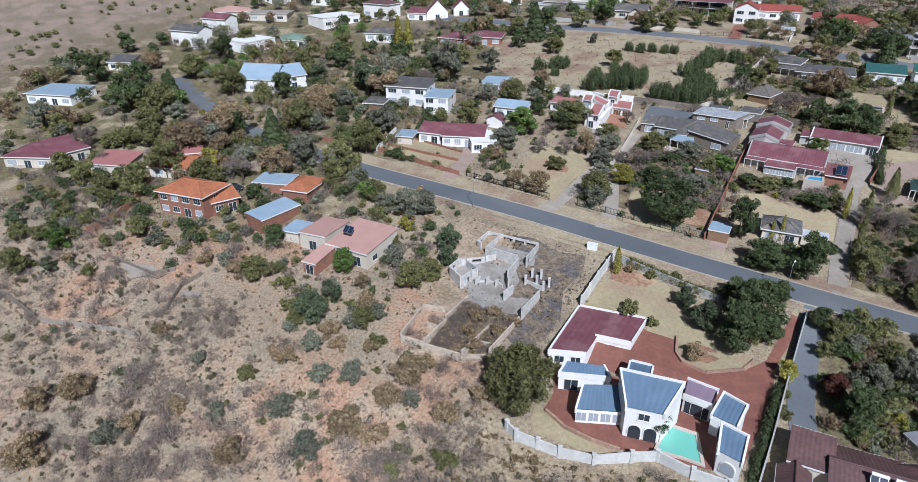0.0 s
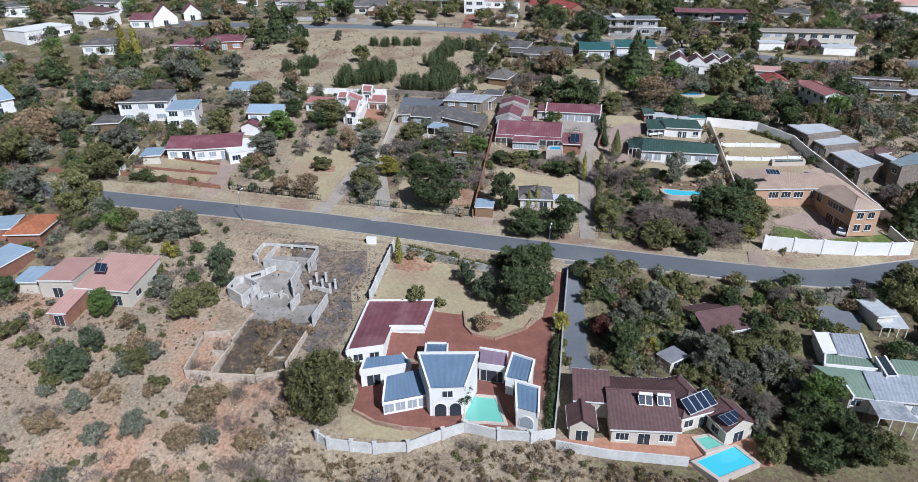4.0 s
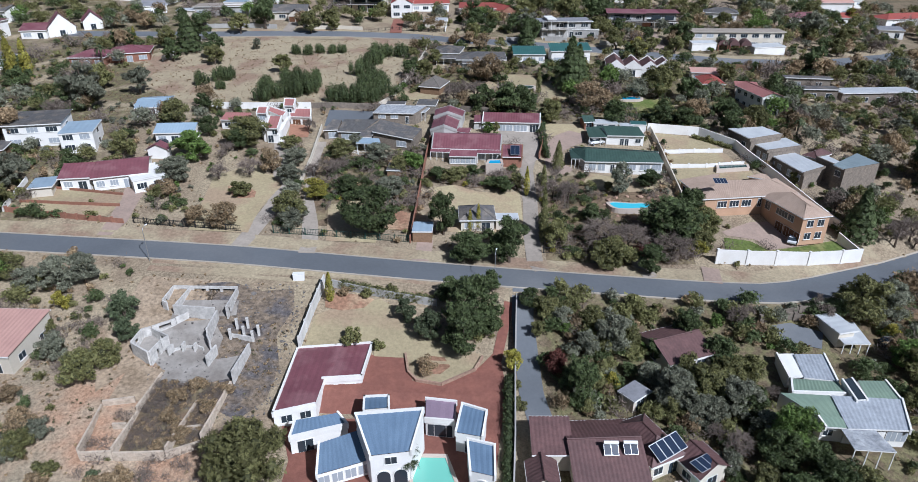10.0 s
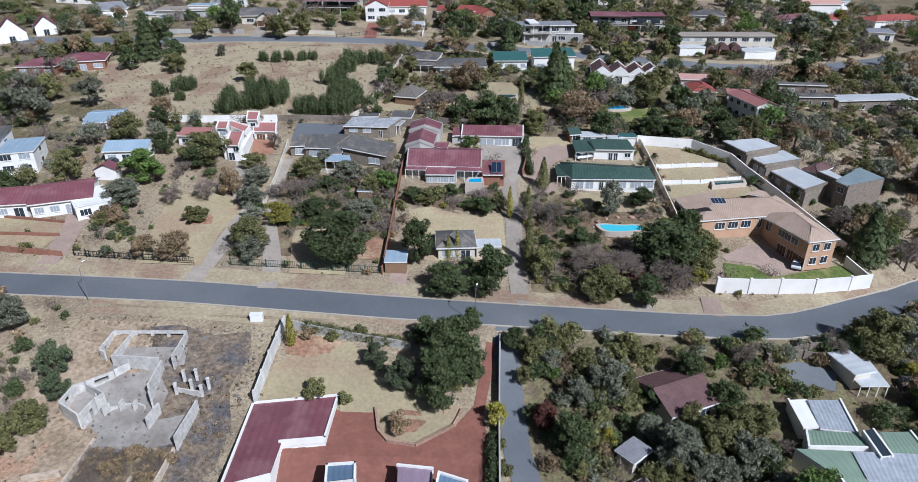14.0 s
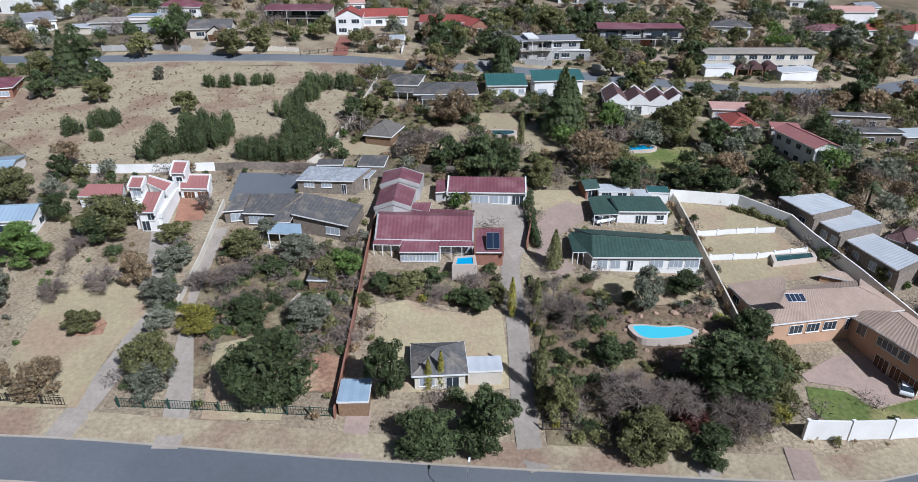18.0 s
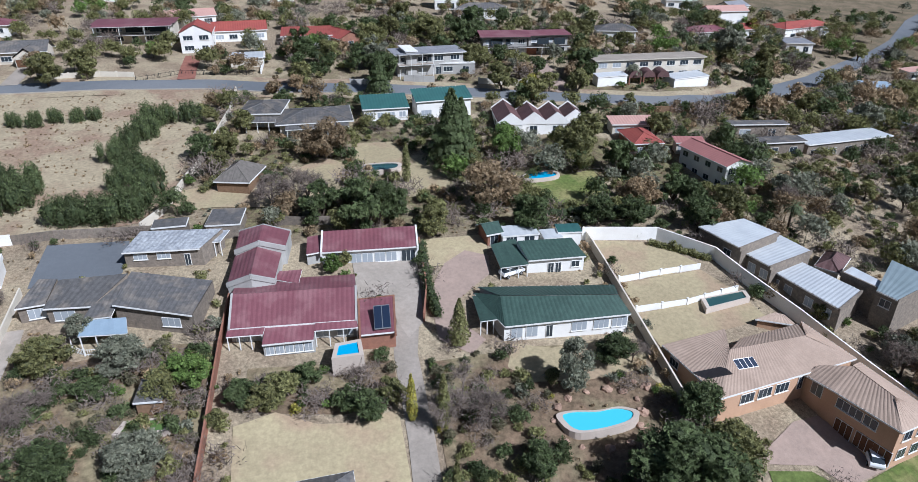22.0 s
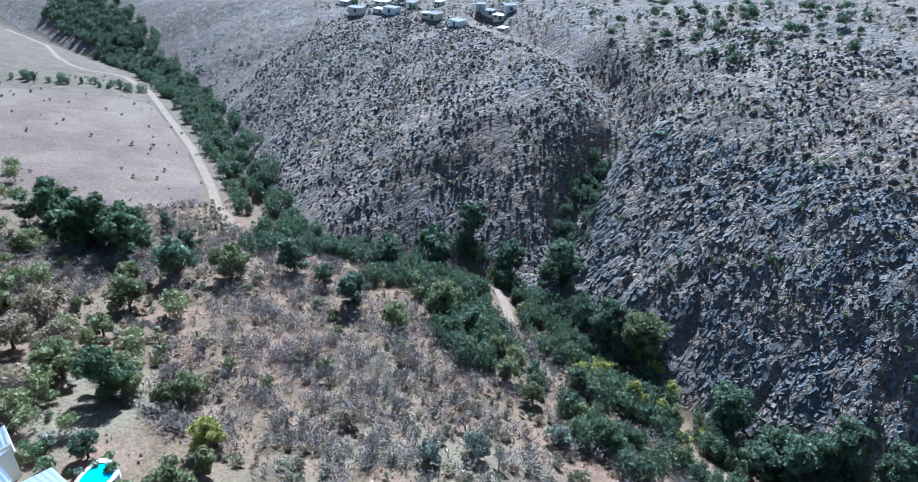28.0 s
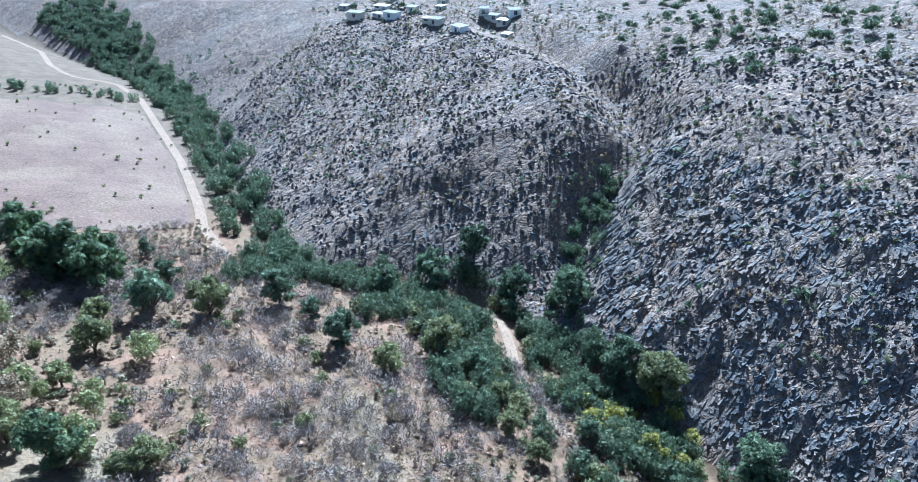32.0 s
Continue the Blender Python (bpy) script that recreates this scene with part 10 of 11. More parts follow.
tree("gum", 112.8, 162.9, 5.9)
tree("olive", 107.9, 167.5, 4.5)
tree("olive", 119.8, 171.3, 3.7)
tree("shrub", 106.6, 173.9, 2.5)
tree("shrub", 101.7, 176.8, 2.4)
tree("round", 47.7, 152.9, 1.9)
tree("round", 101.6, 51.5, 10.0)
tree("olive", 112.8, 55.5, 6.3)
tree("brown", 136.2, 66.3, 8.6)
tree("olive", 139.1, 58.7, 9.4)
tree("bare", 106.4, 65.1, 8.7)
tree("bare", 117.1, 107.4, 8.0)
tree("olive", 102.0, 87.0, 7.3)
tree("gum", 69.7, 94.3, 3.8)
tree("yellow", 71.0, 85.8, 3.1)
tree("bright", 70.1, 79.5, 6.1)
tree("olive", 68.4, 69.8, 4.0)
tree("olive", 71.1, 58.8, 7.3)
tree("olive", 71.8, 54.7, 5.3)
tree("olive", 71.5, 62.7, 4.4)
tree("palm", 64.9, 60.9, 4.4)
tree("yellow", 80.4, 44.9, 6.1)
tree("olive", 75.9, 47.3, 4.0)
tree("bare", 99.7, 41.6, 7.6)
tree("olive", 94.6, 45.4, 4.8)
tree("wattle", 87.5, 58.4, 4.9)
tree("brown", 175.3, 136.1, 9.0, 2.08)
tree("brown", 176.7, 118.5, 9.0, 1.92)
tree("brown", 175.5, 107.3, 9.0, 1.61)
tree("brown", 140.6, 119.4, 9.0, 1.37)
tree("brown", 204.9, 131.8, 9.0, 1.85)
tree("brown", 273.5, 192.9, 9.0, 1.14)
tree("round", 207.7, 67.1, 13.7)
tree("round", 190.6, 59.8, 13.4)
tree("round", 215.5, 50.4, 11.0)
tree("round", 184.7, 75.0, 11.7)
tree("bright", 157.3, 69.4, 9.7)
tree("olive", 171.7, 81.1, 8.4)
tree("round", 173.8, 33.6, 13.7)
tree("round", 169.7, 26.3, 12.2)
tree("round", 198.5, 33.7, 9.6)
tree("wattle", 158.2, 15.9, 8.0)
tree("olive", 157.1, 88.9, 6.7)
tree("olive", 159.5, 83.1, 6.7)
tree("olive", 281.3, 141.3, 7.4)
tree("olive", 263.1, 158.0, 7.0)
tree("olive", 255.0, 166.5, 11.0)
tree("bare", 215.3, 163.9, 12.6)
tree("round", 221.5, 178.5, 12.1)
tree("gum", 196.1, 180.0, 6.7)
tree("olive", 198.4, 153.6, 8.8)
tree("olive", 199.5, 106.2, 5.5)
tree("bare", 224.1, 127.3, 6.6)
tree("gum", 283.4, 134.1, 10.2)
tree("olive", 293.2, 120.8, 7.7)
tree("round", 297.8, 86.8, 13.7)
tree("olive", 285.6, 80.9, 10.3)
tree("bright", 295.7, 94.6, 7.1)
tree("round", 246.6, 69.8, 10.7)
tree("olive", 163.7, 63.3, 6.9)
tree("olive", 174.4, 48.4, 6.1)
tree("bare", 141.5, 45.3, 6.6)
tree("bare", 130.6, 54.3, 5.7)
tree("olive", 146.2, 34.8, 6.8)
tree("olive", 124.7, 45.9, 5.5)
tree("bare", 121.8, 40.1, 5.8)
tree("olive", 82.7, 100.3, 3.3)
tree("bare", 88.4, 100.2, 4.5)
tree("gum", 80.2, 87.2, 3.2)
tree("palm", 81.2, 85.8, 4.9)
tree("shrub", 91.7, 80.0, 1.7)
tree("olive", 91.1, 65.4, 2.5)
tree("olive", 152.9, 155.2, 9.9)
tree("bare", 139.2, 166.4, 11.7)
tree("olive", 126.8, 164.2, 5.9)
tree("round", 108.8, 137.8, 8.7)
tree("olive", 112.8, 128.2, 6.3)
tree("bare", 92.4, 116.2, 5.0)
tree("bare", 81.5, 129.5, 4.8)
tree("brown", 186.7, 140.3, 9.0, 1.88)
tree("brown", 200.7, 121.3, 9.0, 1.68)
tree("brown", 159.6, 124.4, 9.0, 1.64)
tree("brown", 161.5, 112.7, 9.0, 1.52)
tree("brown", 139.2, 123.0, 9.0, 1.09)
tree("brown", 271.3, 216.4, 9.0, 1.96)
tree("gum", 133.3, 167.2, 14.1)
tree("olive", 144.8, 157.1, 15.2)
tree("bare", 183.8, 187.7, 15.3)
tree("olive", 160.5, 157.9, 8.4)
tree("round", 226.6, 172.2, 16.0, 1.53)
tree("gum", 218.5, 160.9, 15.9)
tree("round", 236.5, 185.0, 16.0, 1.16)
tree("olive", 116.1, 143.9, 10.5)
tree("brown", 133.9, 134.2, 7.8)
tree("bare", 91.8, 117.4, 8.0)
tree("bare", 91.4, 126.6, 7.0)
tree("olive", 102.2, 102.2, 8.4)
tree("brown", 107.8, 110.6, 7.3)
tree("brown", 99.5, 105.7, 5.3)
tree("bare", 99.5, 97.3, 7.5)
tree("olive", 106.2, 87.3, 7.0)
tree("brown", 87.3, 93.1, 7.5)
tree("gum", 84.0, 84.4, 3.3)
tree("olive", 67.5, 90.2, 9.1)
tree("olive", 203.2, 68.9, 16.0, 1.16)
tree("round", 226.6, 71.5, 16.0, 1.12)
tree("round", 209.9, 53.6, 13.4)
tree("round", 182.8, 66.7, 10.2)
tree("round", 187.7, 38.9, 15.7)
tree("round", 170.6, 32.9, 16.0, 1.09)
tree("round", 161.4, 29.7, 13.8)
tree("round", 174.7, 36.9, 11.5)
tree("olive", 154.5, 70.8, 12.2)
tree("brown", 135.9, 70.0, 9.0, 1.30)
tree("olive", 137.4, 60.8, 12.2)
tree("brown", 134.1, 52.9, 8.8)
tree("olive", 110.7, 55.7, 8.2)
tree("olive", 102.2, 48.7, 7.7)
tree("olive", 137.8, 14.7, 9.9)
tree("wattle", 144.0, 24.3, 12.2)
tree("olive", 134.2, 38.2, 8.5)
tree("brown", 124.9, 59.7, 7.3)
tree("brown", 118.3, 53.9, 7.0)
tree("olive", 71.6, 53.2, 7.4)
tree("olive", 95.1, 42.4, 6.4)
tree("olive", 66.9, 70.4, 5.6)
tree("olive", 70.7, 77.1, 6.6)
tree("round", 190.1, 36.1, 10.2)
tree("round", 181.9, 31.8, 10.7)
tree("round", 175.8, 26.4, 11.3)
tree("round", 172.0, 23.4, 7.7)
tree("wattle", 178.2, 14.2, 5.6)
tree("olive", 160.2, 20.5, 5.3)
tree("bare", 156.9, 38.3, 6.0, 1.13)
tree("bare", 153.5, 43.8, 5.5)
tree("olive", 147.8, 34.3, 5.2)
tree("wattle", 133.8, 0.3, 10.5)
tree("wattle", 123.8, -1.8, 6.6)
tree("yellow", 54.7, -29.8, 6.9)
tree("yellow", 49.5, -31.8, 5.5)
tree("olive", 63.0, -46.0, 11.2)
tree("wattle", 72.4, -46.1, 10.9)
tree("wattle", 97.1, -59.3, 12.4)
tree("wattle", 128.2, -40.9, 13.1)
tree("wattle", 125.1, -53.0, 11.0)
tree("olive", 97.9, -3.7, 6.9)
tree("wattle", 109.2, -0.1, 10.1)
tree("olive", 99.0, -18.2, 9.4)
tree("wattle", 89.9, -18.6, 6.9)
tree("olive", 79.2, -14.7, 5.4)
tree("olive", 71.7, -10.0, 5.1)
tree("olive", 63.9, -8.7, 4.9)
tree("round", 48.1, -9.4, 6.9)
tree("olive", 38.4, -19.8, 5.0)
tree("wattle", 39.2, -40.9, 11.3)
tree("wattle", 26.9, -37.1, 12.9)
tree("wattle", 19.5, -43.2, 10.8)
tree("wattle", 130.6, -26.1, 10.4)
tree("wattle", 109.7, -52.4, 10.7)
tree("olive", 47.2, -32.6, 5.2)
tree("wattle", 63.2, -21.9, 6.2)
tree("wattle", 30.4, -32.8, 8.6)
tree("wattle", 10.6, -46.7, 10.5)
tree("bare", 113.4, 19.7, 5.2)
tree("bare", 87.5, 20.4, 4.9)
tree("bare", 73.7, 15.9, 4.7)
tree("bare", 108.4, 33.7, 4.3)
tree("bare", 77.8, 4.4, 4.4)
tree("bare", 79.5, 32.9, 4.6)
tree("bare", 66.4, 26.2, 4.5)
tree("bare", 94.5, 32.0, 4.0)
tree("bare", 63.5, 9.4, 4.3)
tree("bare", 53.5, 11.8, 4.3)
tree("greyshrub", 52.9, -2.5, 4.4)
tree("greyshrub", 57.5, 12.9, 4.6)
tree("greyshrub", 59.8, 20.6, 3.9)
tree("dryshrub", 74.1, 25.0, 3.6)
tree("dryshrub", 95.9, 20.0, 3.2)
tree("dryshrub", 84.3, 6.0, 3.3)
tree("olive", 47.4, 115.8, 6.0)
tree("olive", 44.9, 108.9, 5.0)
tree("round", 1.9, 171.5, 7.8)
tree("round", 9.5, 167.0, 9.8)
tree("round", 14.2, 170.5, 6.7)
tree("olive", 20.1, 164.5, 5.9)
tree("conifer", 31.3, 195.4, 12.2)
tree("round", 37.1, 163.2, 7.5)
tree("round", 49.2, 163.4, 6.5)
tree("round", 55.3, 162.5, 6.4)
tree("brown", 60.5, 169.8, 5.9)
tree("olive", 54.0, 185.8, 10.3)
tree("bright", 40.0, 189.4, 7.3)
tree("olive", 54.4, 218.9, 8.2)
tree("bare", -6.1, 175.1, 9.0, 1.14)
tree("bare", -0.4, 177.9, 9.0, 1.17)
tree("brown", 3.3, 196.4, 8.7)
tree("olive", -16.6, 199.6, 6.1)
tree("olive", -17.3, 193.3, 4.7)
tree("round", 73.9, 236.9, 9.8)
tree("olive", 49.6, 230.9, 8.7)
tree("round", 20.1, 237.8, 9.7)
tree("olive", 5.8, 253.8, 8.0)
tree("palm", 118.5, 260.2, 7.4)
tree("palm", 118.9, 248.8, 8.8)
tree("round", 109.8, 209.7, 10.1)
tree("gum", 89.6, 181.2, 7.3)
tree("bare", 87.0, 172.1, 6.4)
tree("olive", -62.1, 243.9, 9.1)
tree("olive", -55.9, 251.8, 7.9)
tree("round", -1.2, 259.2, 10.0)
tree("olive", 18.7, 263.2, 10.0)
tree("round", 47.3, 269.4, 9.4)
tree("olive", 39.5, 267.3, 8.5)
tree("round", 54.0, 283.6, 9.9)
tree("olive", 31.1, 292.1, 9.4)
tree("olive", 69.3, 227.2, 7.2)
tree("bare", 130.1, 285.8, 10.1)
tree("olive", 147.3, 293.9, 9.7)
tree("bright", 2.8, 156.5, 3.5)
tree("olive", 4.9, 158.2, 2.7)
tree("bare", -43.4, 154.0, 5.4)
tree("olive", -165.7, 100.8, 11.5)
tree("bare", -144.8, 95.8, 9.0, 1.47)
tree("brown", -140.1, 102.4, 9.0, 1.35)
tree("olive", -122.7, 110.6, 11.2)
tree("olive", -136.7, 77.8, 9.8)
tree("olive", -125.0, 77.8, 8.4)
tree("bare", -117.7, 84.3, 9.0, 1.33)
tree("gum", -106.8, 95.1, 9.6)
tree("olive", -95.6, 95.3, 9.9)
tree("olive", -99.0, 109.5, 9.4)
tree("brown", -111.0, 89.8, 8.0)
tree("olive", -152.2, 86.9, 9.2)
tree("brown", -141.7, 87.5, 9.0, 1.14)
tree("brown", -126.4, 124.5, 9.0, 1.17)
tree("gum", -100.9, 120.3, 9.2)
tree("round", -131.2, 177.6, 8.1)
tree("round", -111.9, 167.9, 8.4)
tree("olive", -111.7, 183.8, 8.2)
tree("gum", -98.6, 179.7, 8.6)
tree("round", -100.8, 209.7, 7.9)
tree("olive", -86.0, 207.5, 7.1)
tree("brown", -115.2, 142.4, 9.0, 1.09)
tree("olive", -83.7, 136.9, 7.1)
tree("bare", -108.6, 154.9, 9.0, 1.20)
tree("olive", -61.7, 200.3, 6.7)
tree("olive", -154.5, 152.0, 8.8)
tree("round", -146.3, 159.4, 9.7)
tree("brown", -159.8, 139.3, 8.1)
tree("olive", -162.1, 125.2, 9.5)
tree("round", 33.2, 101.3, 6.3)

# thickets on the open plot
tree("thicket", -61.5, 176.4, 6.3, 1.05)
tree("thicket", -59.0, 177.9, 6.7, 1.05)
tree("thicket", -56.2, 180.1, 6.3, 1.05)
tree("thicket", -52.8, 181.1, 7.2, 1.05)
tree("thicket", -49.8, 183.3, 6.9, 1.05)
tree("thicket", -49.4, 188.8, 6.3, 1.05)
tree("thicket", -54.0, 190.9, 6.0, 1.05)
tree("thicket", -57.3, 190.0, 5.8, 1.05)
tree("thicket", -63.0, 185.0, 5.4, 1.05)
tree("thicket", -41.1, 176.8, 5.8, 1.05)
tree("thicket", -37.9, 176.9, 6.0, 1.05)
tree("thicket", -34.6, 176.4, 6.5, 1.05)
tree("thicket", -31.5, 176.7, 6.5, 1.05)
tree("thicket", -28.7, 178.2, 6.5, 1.05)
tree("thicket", -28.2, 183.6, 6.3, 1.05)
tree("thicket", -29.0, 190.3, 6.0, 1.05)
tree("thicket", -33.1, 187.9, 6.0, 1.05)
tree("thicket", -33.0, 195.5, 6.0, 1.05)
tree("thicket", -37.6, 200.3, 5.6, 1.05)
tree("thicket", -36.5, 206.4, 5.8, 1.05)
tree("thicket", -33.9, 211.5, 6.0, 1.05)
tree("thicket", -33.6, 217.7, 6.0, 1.05)
tree("thicket", -29.9, 218.6, 5.4, 1.05)
tree("thicket", -25.9, 220.0, 5.2, 1.05)
tree("thicket", -62.0, 219.9, 4.0, 1.05)
tree("thicket", -57.8, 219.9, 4.3, 1.05)
tree("thicket", -54.1, 221.3, 4.0, 1.05)
tree("thicket", -50.0, 221.7, 3.8, 1.05)
tree("thicket", -46.7, 222.2, 3.6, 1.05)
tree("thicket", -79.1, 192.2, 5.2, 1.05)
tree("thicket", -77.0, 193.6, 4.9, 1.05)
tree("thicket", -76.7, 185.3, 3.4, 1.05)
tree("thicket", -83.4, 188.4, 5.2, 1.05)

# gardens along the north side of the street
tree("bright", -67.2, 138.2, 7.0, 1.57)
tree("round", -68.1, 150.4, 5.7, 0.87)
tree("olive", -56.8, 146.4, 7.4, 1.59)
tree("round", -58.3, 144.2, 5.5, 1.22)
tree("bare", -60.6, 140.9, 4.4, 1.60)
tree("bare", -52.2, 131.6, 5.8, 1.60)
tree("bare", -58.6, 129.2, 5.0, 1.43)
tree("gum", -68.2, 128.2, 5.8, 1.57)
tree("dryshrub", -47.5, 132.9, 6.4, 0.70)
tree("olive", -45.7, 144.7, 3.6, 1.60)
tree("gum", -42.9, 137.0, 4.5, 1.60)
tree("gum", -42.3, 128.7, 4.5, 1.60)
tree("shrub", -51.7, 122.8, 3.4, 1.40)
tree("dryshrub", -57.9, 111.0, 4.0, 1.08)
tree("dryshrub", -51.9, 110.9, 5.1, 1.19)
tree("olive", -38.2, 114.6, 6.6, 1.20)
tree("gum", -40.6, 123.3, 3.5, 1.60)
tree("greyshrub", -37.3, 111.4, 4.3, 1.40)
tree("bare", -34.3, 131.9, 6.6, 1.60)
tree("olive", -32.8, 140.7, 5.4, 1.26)
tree("yellow", -35.2, 122.4, 5.2, 1.19)
tree("gum", -23.5, 139.6, 5.0, 1.60)
tree("bright", -15.5, 135.6, 5.3, 1.24)
tree("round", -28.7, 124.7, 4.7, 1.55)
tree("round", -21.7, 110.4, 10.7, 1.20)
tree("gum", -19.1, 124.0, 5.1, 1.60)
tree("round", -6.8, 111.1, 9.6, 0.70)
tree("gold_cypress", -1.4, 112.6, 5.2, 0.83)
tree("gold_cypress", 0.3, 113.0, 6.2, 0.70)
tree("round", -9.1, 132.6, 3.4, 1.60)
tree("olive", -4.0, 132.8, 3.3, 1.60)
tree("round", -1.1, 134.7, 3.1, 1.42)
tree("olive", -6.0, 131.6, 3.4, 1.60)
tree("round", -1.1, 102.5, 6.4, 1.48)
tree("round", 6.2, 102.7, 10.0, 0.90)
tree("gold_cypress", 11.1, 127.0, 7.2, 0.70)
tree("cypress", 14.6, 125.1, 8.6, 0.94)
tree("cypress", 13.5, 111.7, 11.0, 0.70)
tree("cone", 19.3, 138.9, 7.5, 1.01)
tree("bare", 17.0, 126.6, 8.6, 1.12)
tree("bare", 20.1, 124.6, 6.8, 1.26)
tree("olive", 15.5, 108.1, 6.6, 0.83)
tree("round", 5.6, 128.3, 4.0, 1.54)
tree("olive", 8.9, 129.8, 3.8, 1.12)
tree("gum", 32.0, 128.8, 8.6, 0.70)
tree("round", 39.8, 132.9, 4.3, 1.60)
tree("bare", 42.2, 132.4, 5.3, 0.99)
tree("round", 24.4, 117.7, 4.5, 1.23)
tree("bare", 26.1, 109.2, 8.8, 1.60)
tree("bare", 30.3, 108.6, 7.8, 1.39)
tree("round", 39.2, 111.8, 9.9, 1.48)
tree("bare", 39.0, 107.0, 7.3, 1.60)
tree("olive", 27.0, 104.1, 5.7, 1.60)
tree("yellow", 44.1, 108.4, 3.2, 1.54)
tree("red", 33.4, 107.1, 3.1, 1.60)
tree("olive", 29.9, 130.2, 2.5, 1.08)
tree("gum", -30.1, 145.9, 4.2, 1.10)
tree("olive", -17.9, 133.9, 5.2, 0.92)
tree("bare", -37.8, 131.9, 4.2, 1.60)
tree("round", -26.2, 135.7, 3.3, 1.60)
tree("shrub", -11.9, 129.8, 2.0, 1.40)
tree("dryshrub", -68.4, 121.4, 3.7, 1.40)
tree("greyshrub", -13.4, 146.2, 1.9, 1.39)

# ---- woods, scrub and rock too many to count ----
def twig_template(rng, n=150):
    """A leafless bush, one metre high: a few forking stems and a cloud of fine twigs."""
    t = []
    for _ in range(7):
        a, e = rng.uniform(0, 2 * np.pi), rng.uniform(0.5, 1.4)
        d = np.array([np.cos(a) * np.cos(e), np.sin(a) * np.cos(e), np.sin(e)])
        p = d * rng.uniform(0.35, 0.6)
        w = np.cross(d, rng.normal(size=3))
        w = w / np.linalg.norm(w) * 0.02
        t.append([-w, w, p])
        for _ in range(n // 7):
            q = p + rng.normal(size=3) * (0.17, 0.17, 0.12)
            o = (d * 0.4 + rng.normal(size=3) * 0.6) * 0.16
            v = np.cross(o, rng.normal(size=3))
            v = v / (np.linalg.norm(v) + 1e-9) * 0.016
            t.append([q - v, q + v, q + o])
    t = np.array(t)
    t[..., 2] = np.maximum(t[..., 2], -0.02)
    return t


def shoot_template(rng, n=260):
    """A bush of upright feathery shoots, one metre high."""
    cs = [(rng.uniform(-0.3, 0.3), rng.uniform(-0.3, 0.3), rng.uniform(0.25, 0.5)) for _ in range(9)]
    return leaf_cloud(rng, cs, [rng.uniform(0.12, 0.2) for _ in range(9)], n, 0.075, 2.2, 0.7, 0.9)


def leaf_template(rng, lobes, n, size, wide=0.55):
    """A leafy bush or crown, one metre high, of several clumps."""
    cs = []
    for _ in range(lobes * 2):
        a, el, out = rng.uniform(0, 2 * np.pi), rng.uniform(-0.5, 1.4), rng.uniform(0.3, 0.8) * wide
        cs.append((out * math.cos(a) * math.cos(el), out * math.sin(a) * math.cos(el), 0.42 + out * math.sin(el) * 0.8))
    return leaf_cloud(rng, cs, [wide * rng.uniform(0.28, 0.5) for _ in cs], n, size, 0.75)


def rock_template(rng):
    """An angular block: a skewed, cut cube."""
    c = np.array([[sx, sy, sz] for sx in (-1, 1) for sy in (-1, 1) for sz in (-1, 1)], float) * 0.5
    c = c * rng.uniform(0.75, 1.1, (8, 3)) + rng.normal(size=(8, 3)) * 0.12
    f = [(0, 1, 3, 2), (4, 6, 7, 5), (0, 4, 5, 1), (2, 3, 7, 6), (0, 2, 6, 4), (1, 5, 7, 3)]
    return np.array([[c[i] for i in face] for face in f])


def strew(name, templates, places, material, label, category, rng, tilt=0.0, stretch=0.0, grain=None):
    """Many small plants or stones as one joined mesh: places are rows of x, y, size."""
    parts = []
    z = height(places[:, 0], places[:, 1]) + relief(places[:, 0], places[:, 1])
    for (x, y, s), g in zip(places, z):
        t = templates[rng.integers(len(templates))]
        a = rng.uniform(0, 2 * np.pi) if grain is None else rng.normal(grain, 0.25)
        c, d = np.cos(a), np.sin(a)
        m = np.array([[c, -d, 0], [d, c, 0], [0, 0, 1]])
        k = np.array([s, s, s])
        if tilt:
            e = rng.normal(size=2) * tilt
            m = m @ np.array([[1, 0, e[0]], [0, 1, e[1]], [-e[0], -e[1], 1]])
        if stretch:
            k = k * np.exp(rng.normal(size=3) * stretch)
        if grain is not None:
            k = k * (1.15, 0.55, 0.95)
        parts.append((t * k) @ m.T + (x, y, g))
    return tagged(new(name, mesh_from(name, np.concatenate(parts), material)), label, category, "", "stuff")


rng = np.random.default_rng(11)


def spots(n, x0, x1, y0, y1, s0, s1, keep):
    """Random places in a box that pass a test, with a size each."""
    x, y = rng.uniform(x0, x1, n * 6), rng.uniform(y0, y1, n * 6)
    ok = keep(x, y)
    x, y = x[ok][:n], y[ok][:n]
    return np.stack([x, y, rng.uniform(s0, s1, len(x)) ** 1.0], 1)


def patchy(x, y, s, cut, seed=0.0):
    return np.sin(x * s + seed) + np.sin(y * s * 1.2 - seed * 2) + np.sin((x + y) * s * 0.7 + seed * 3) + rng.normal(size=x.shape) * 0.6 > cut


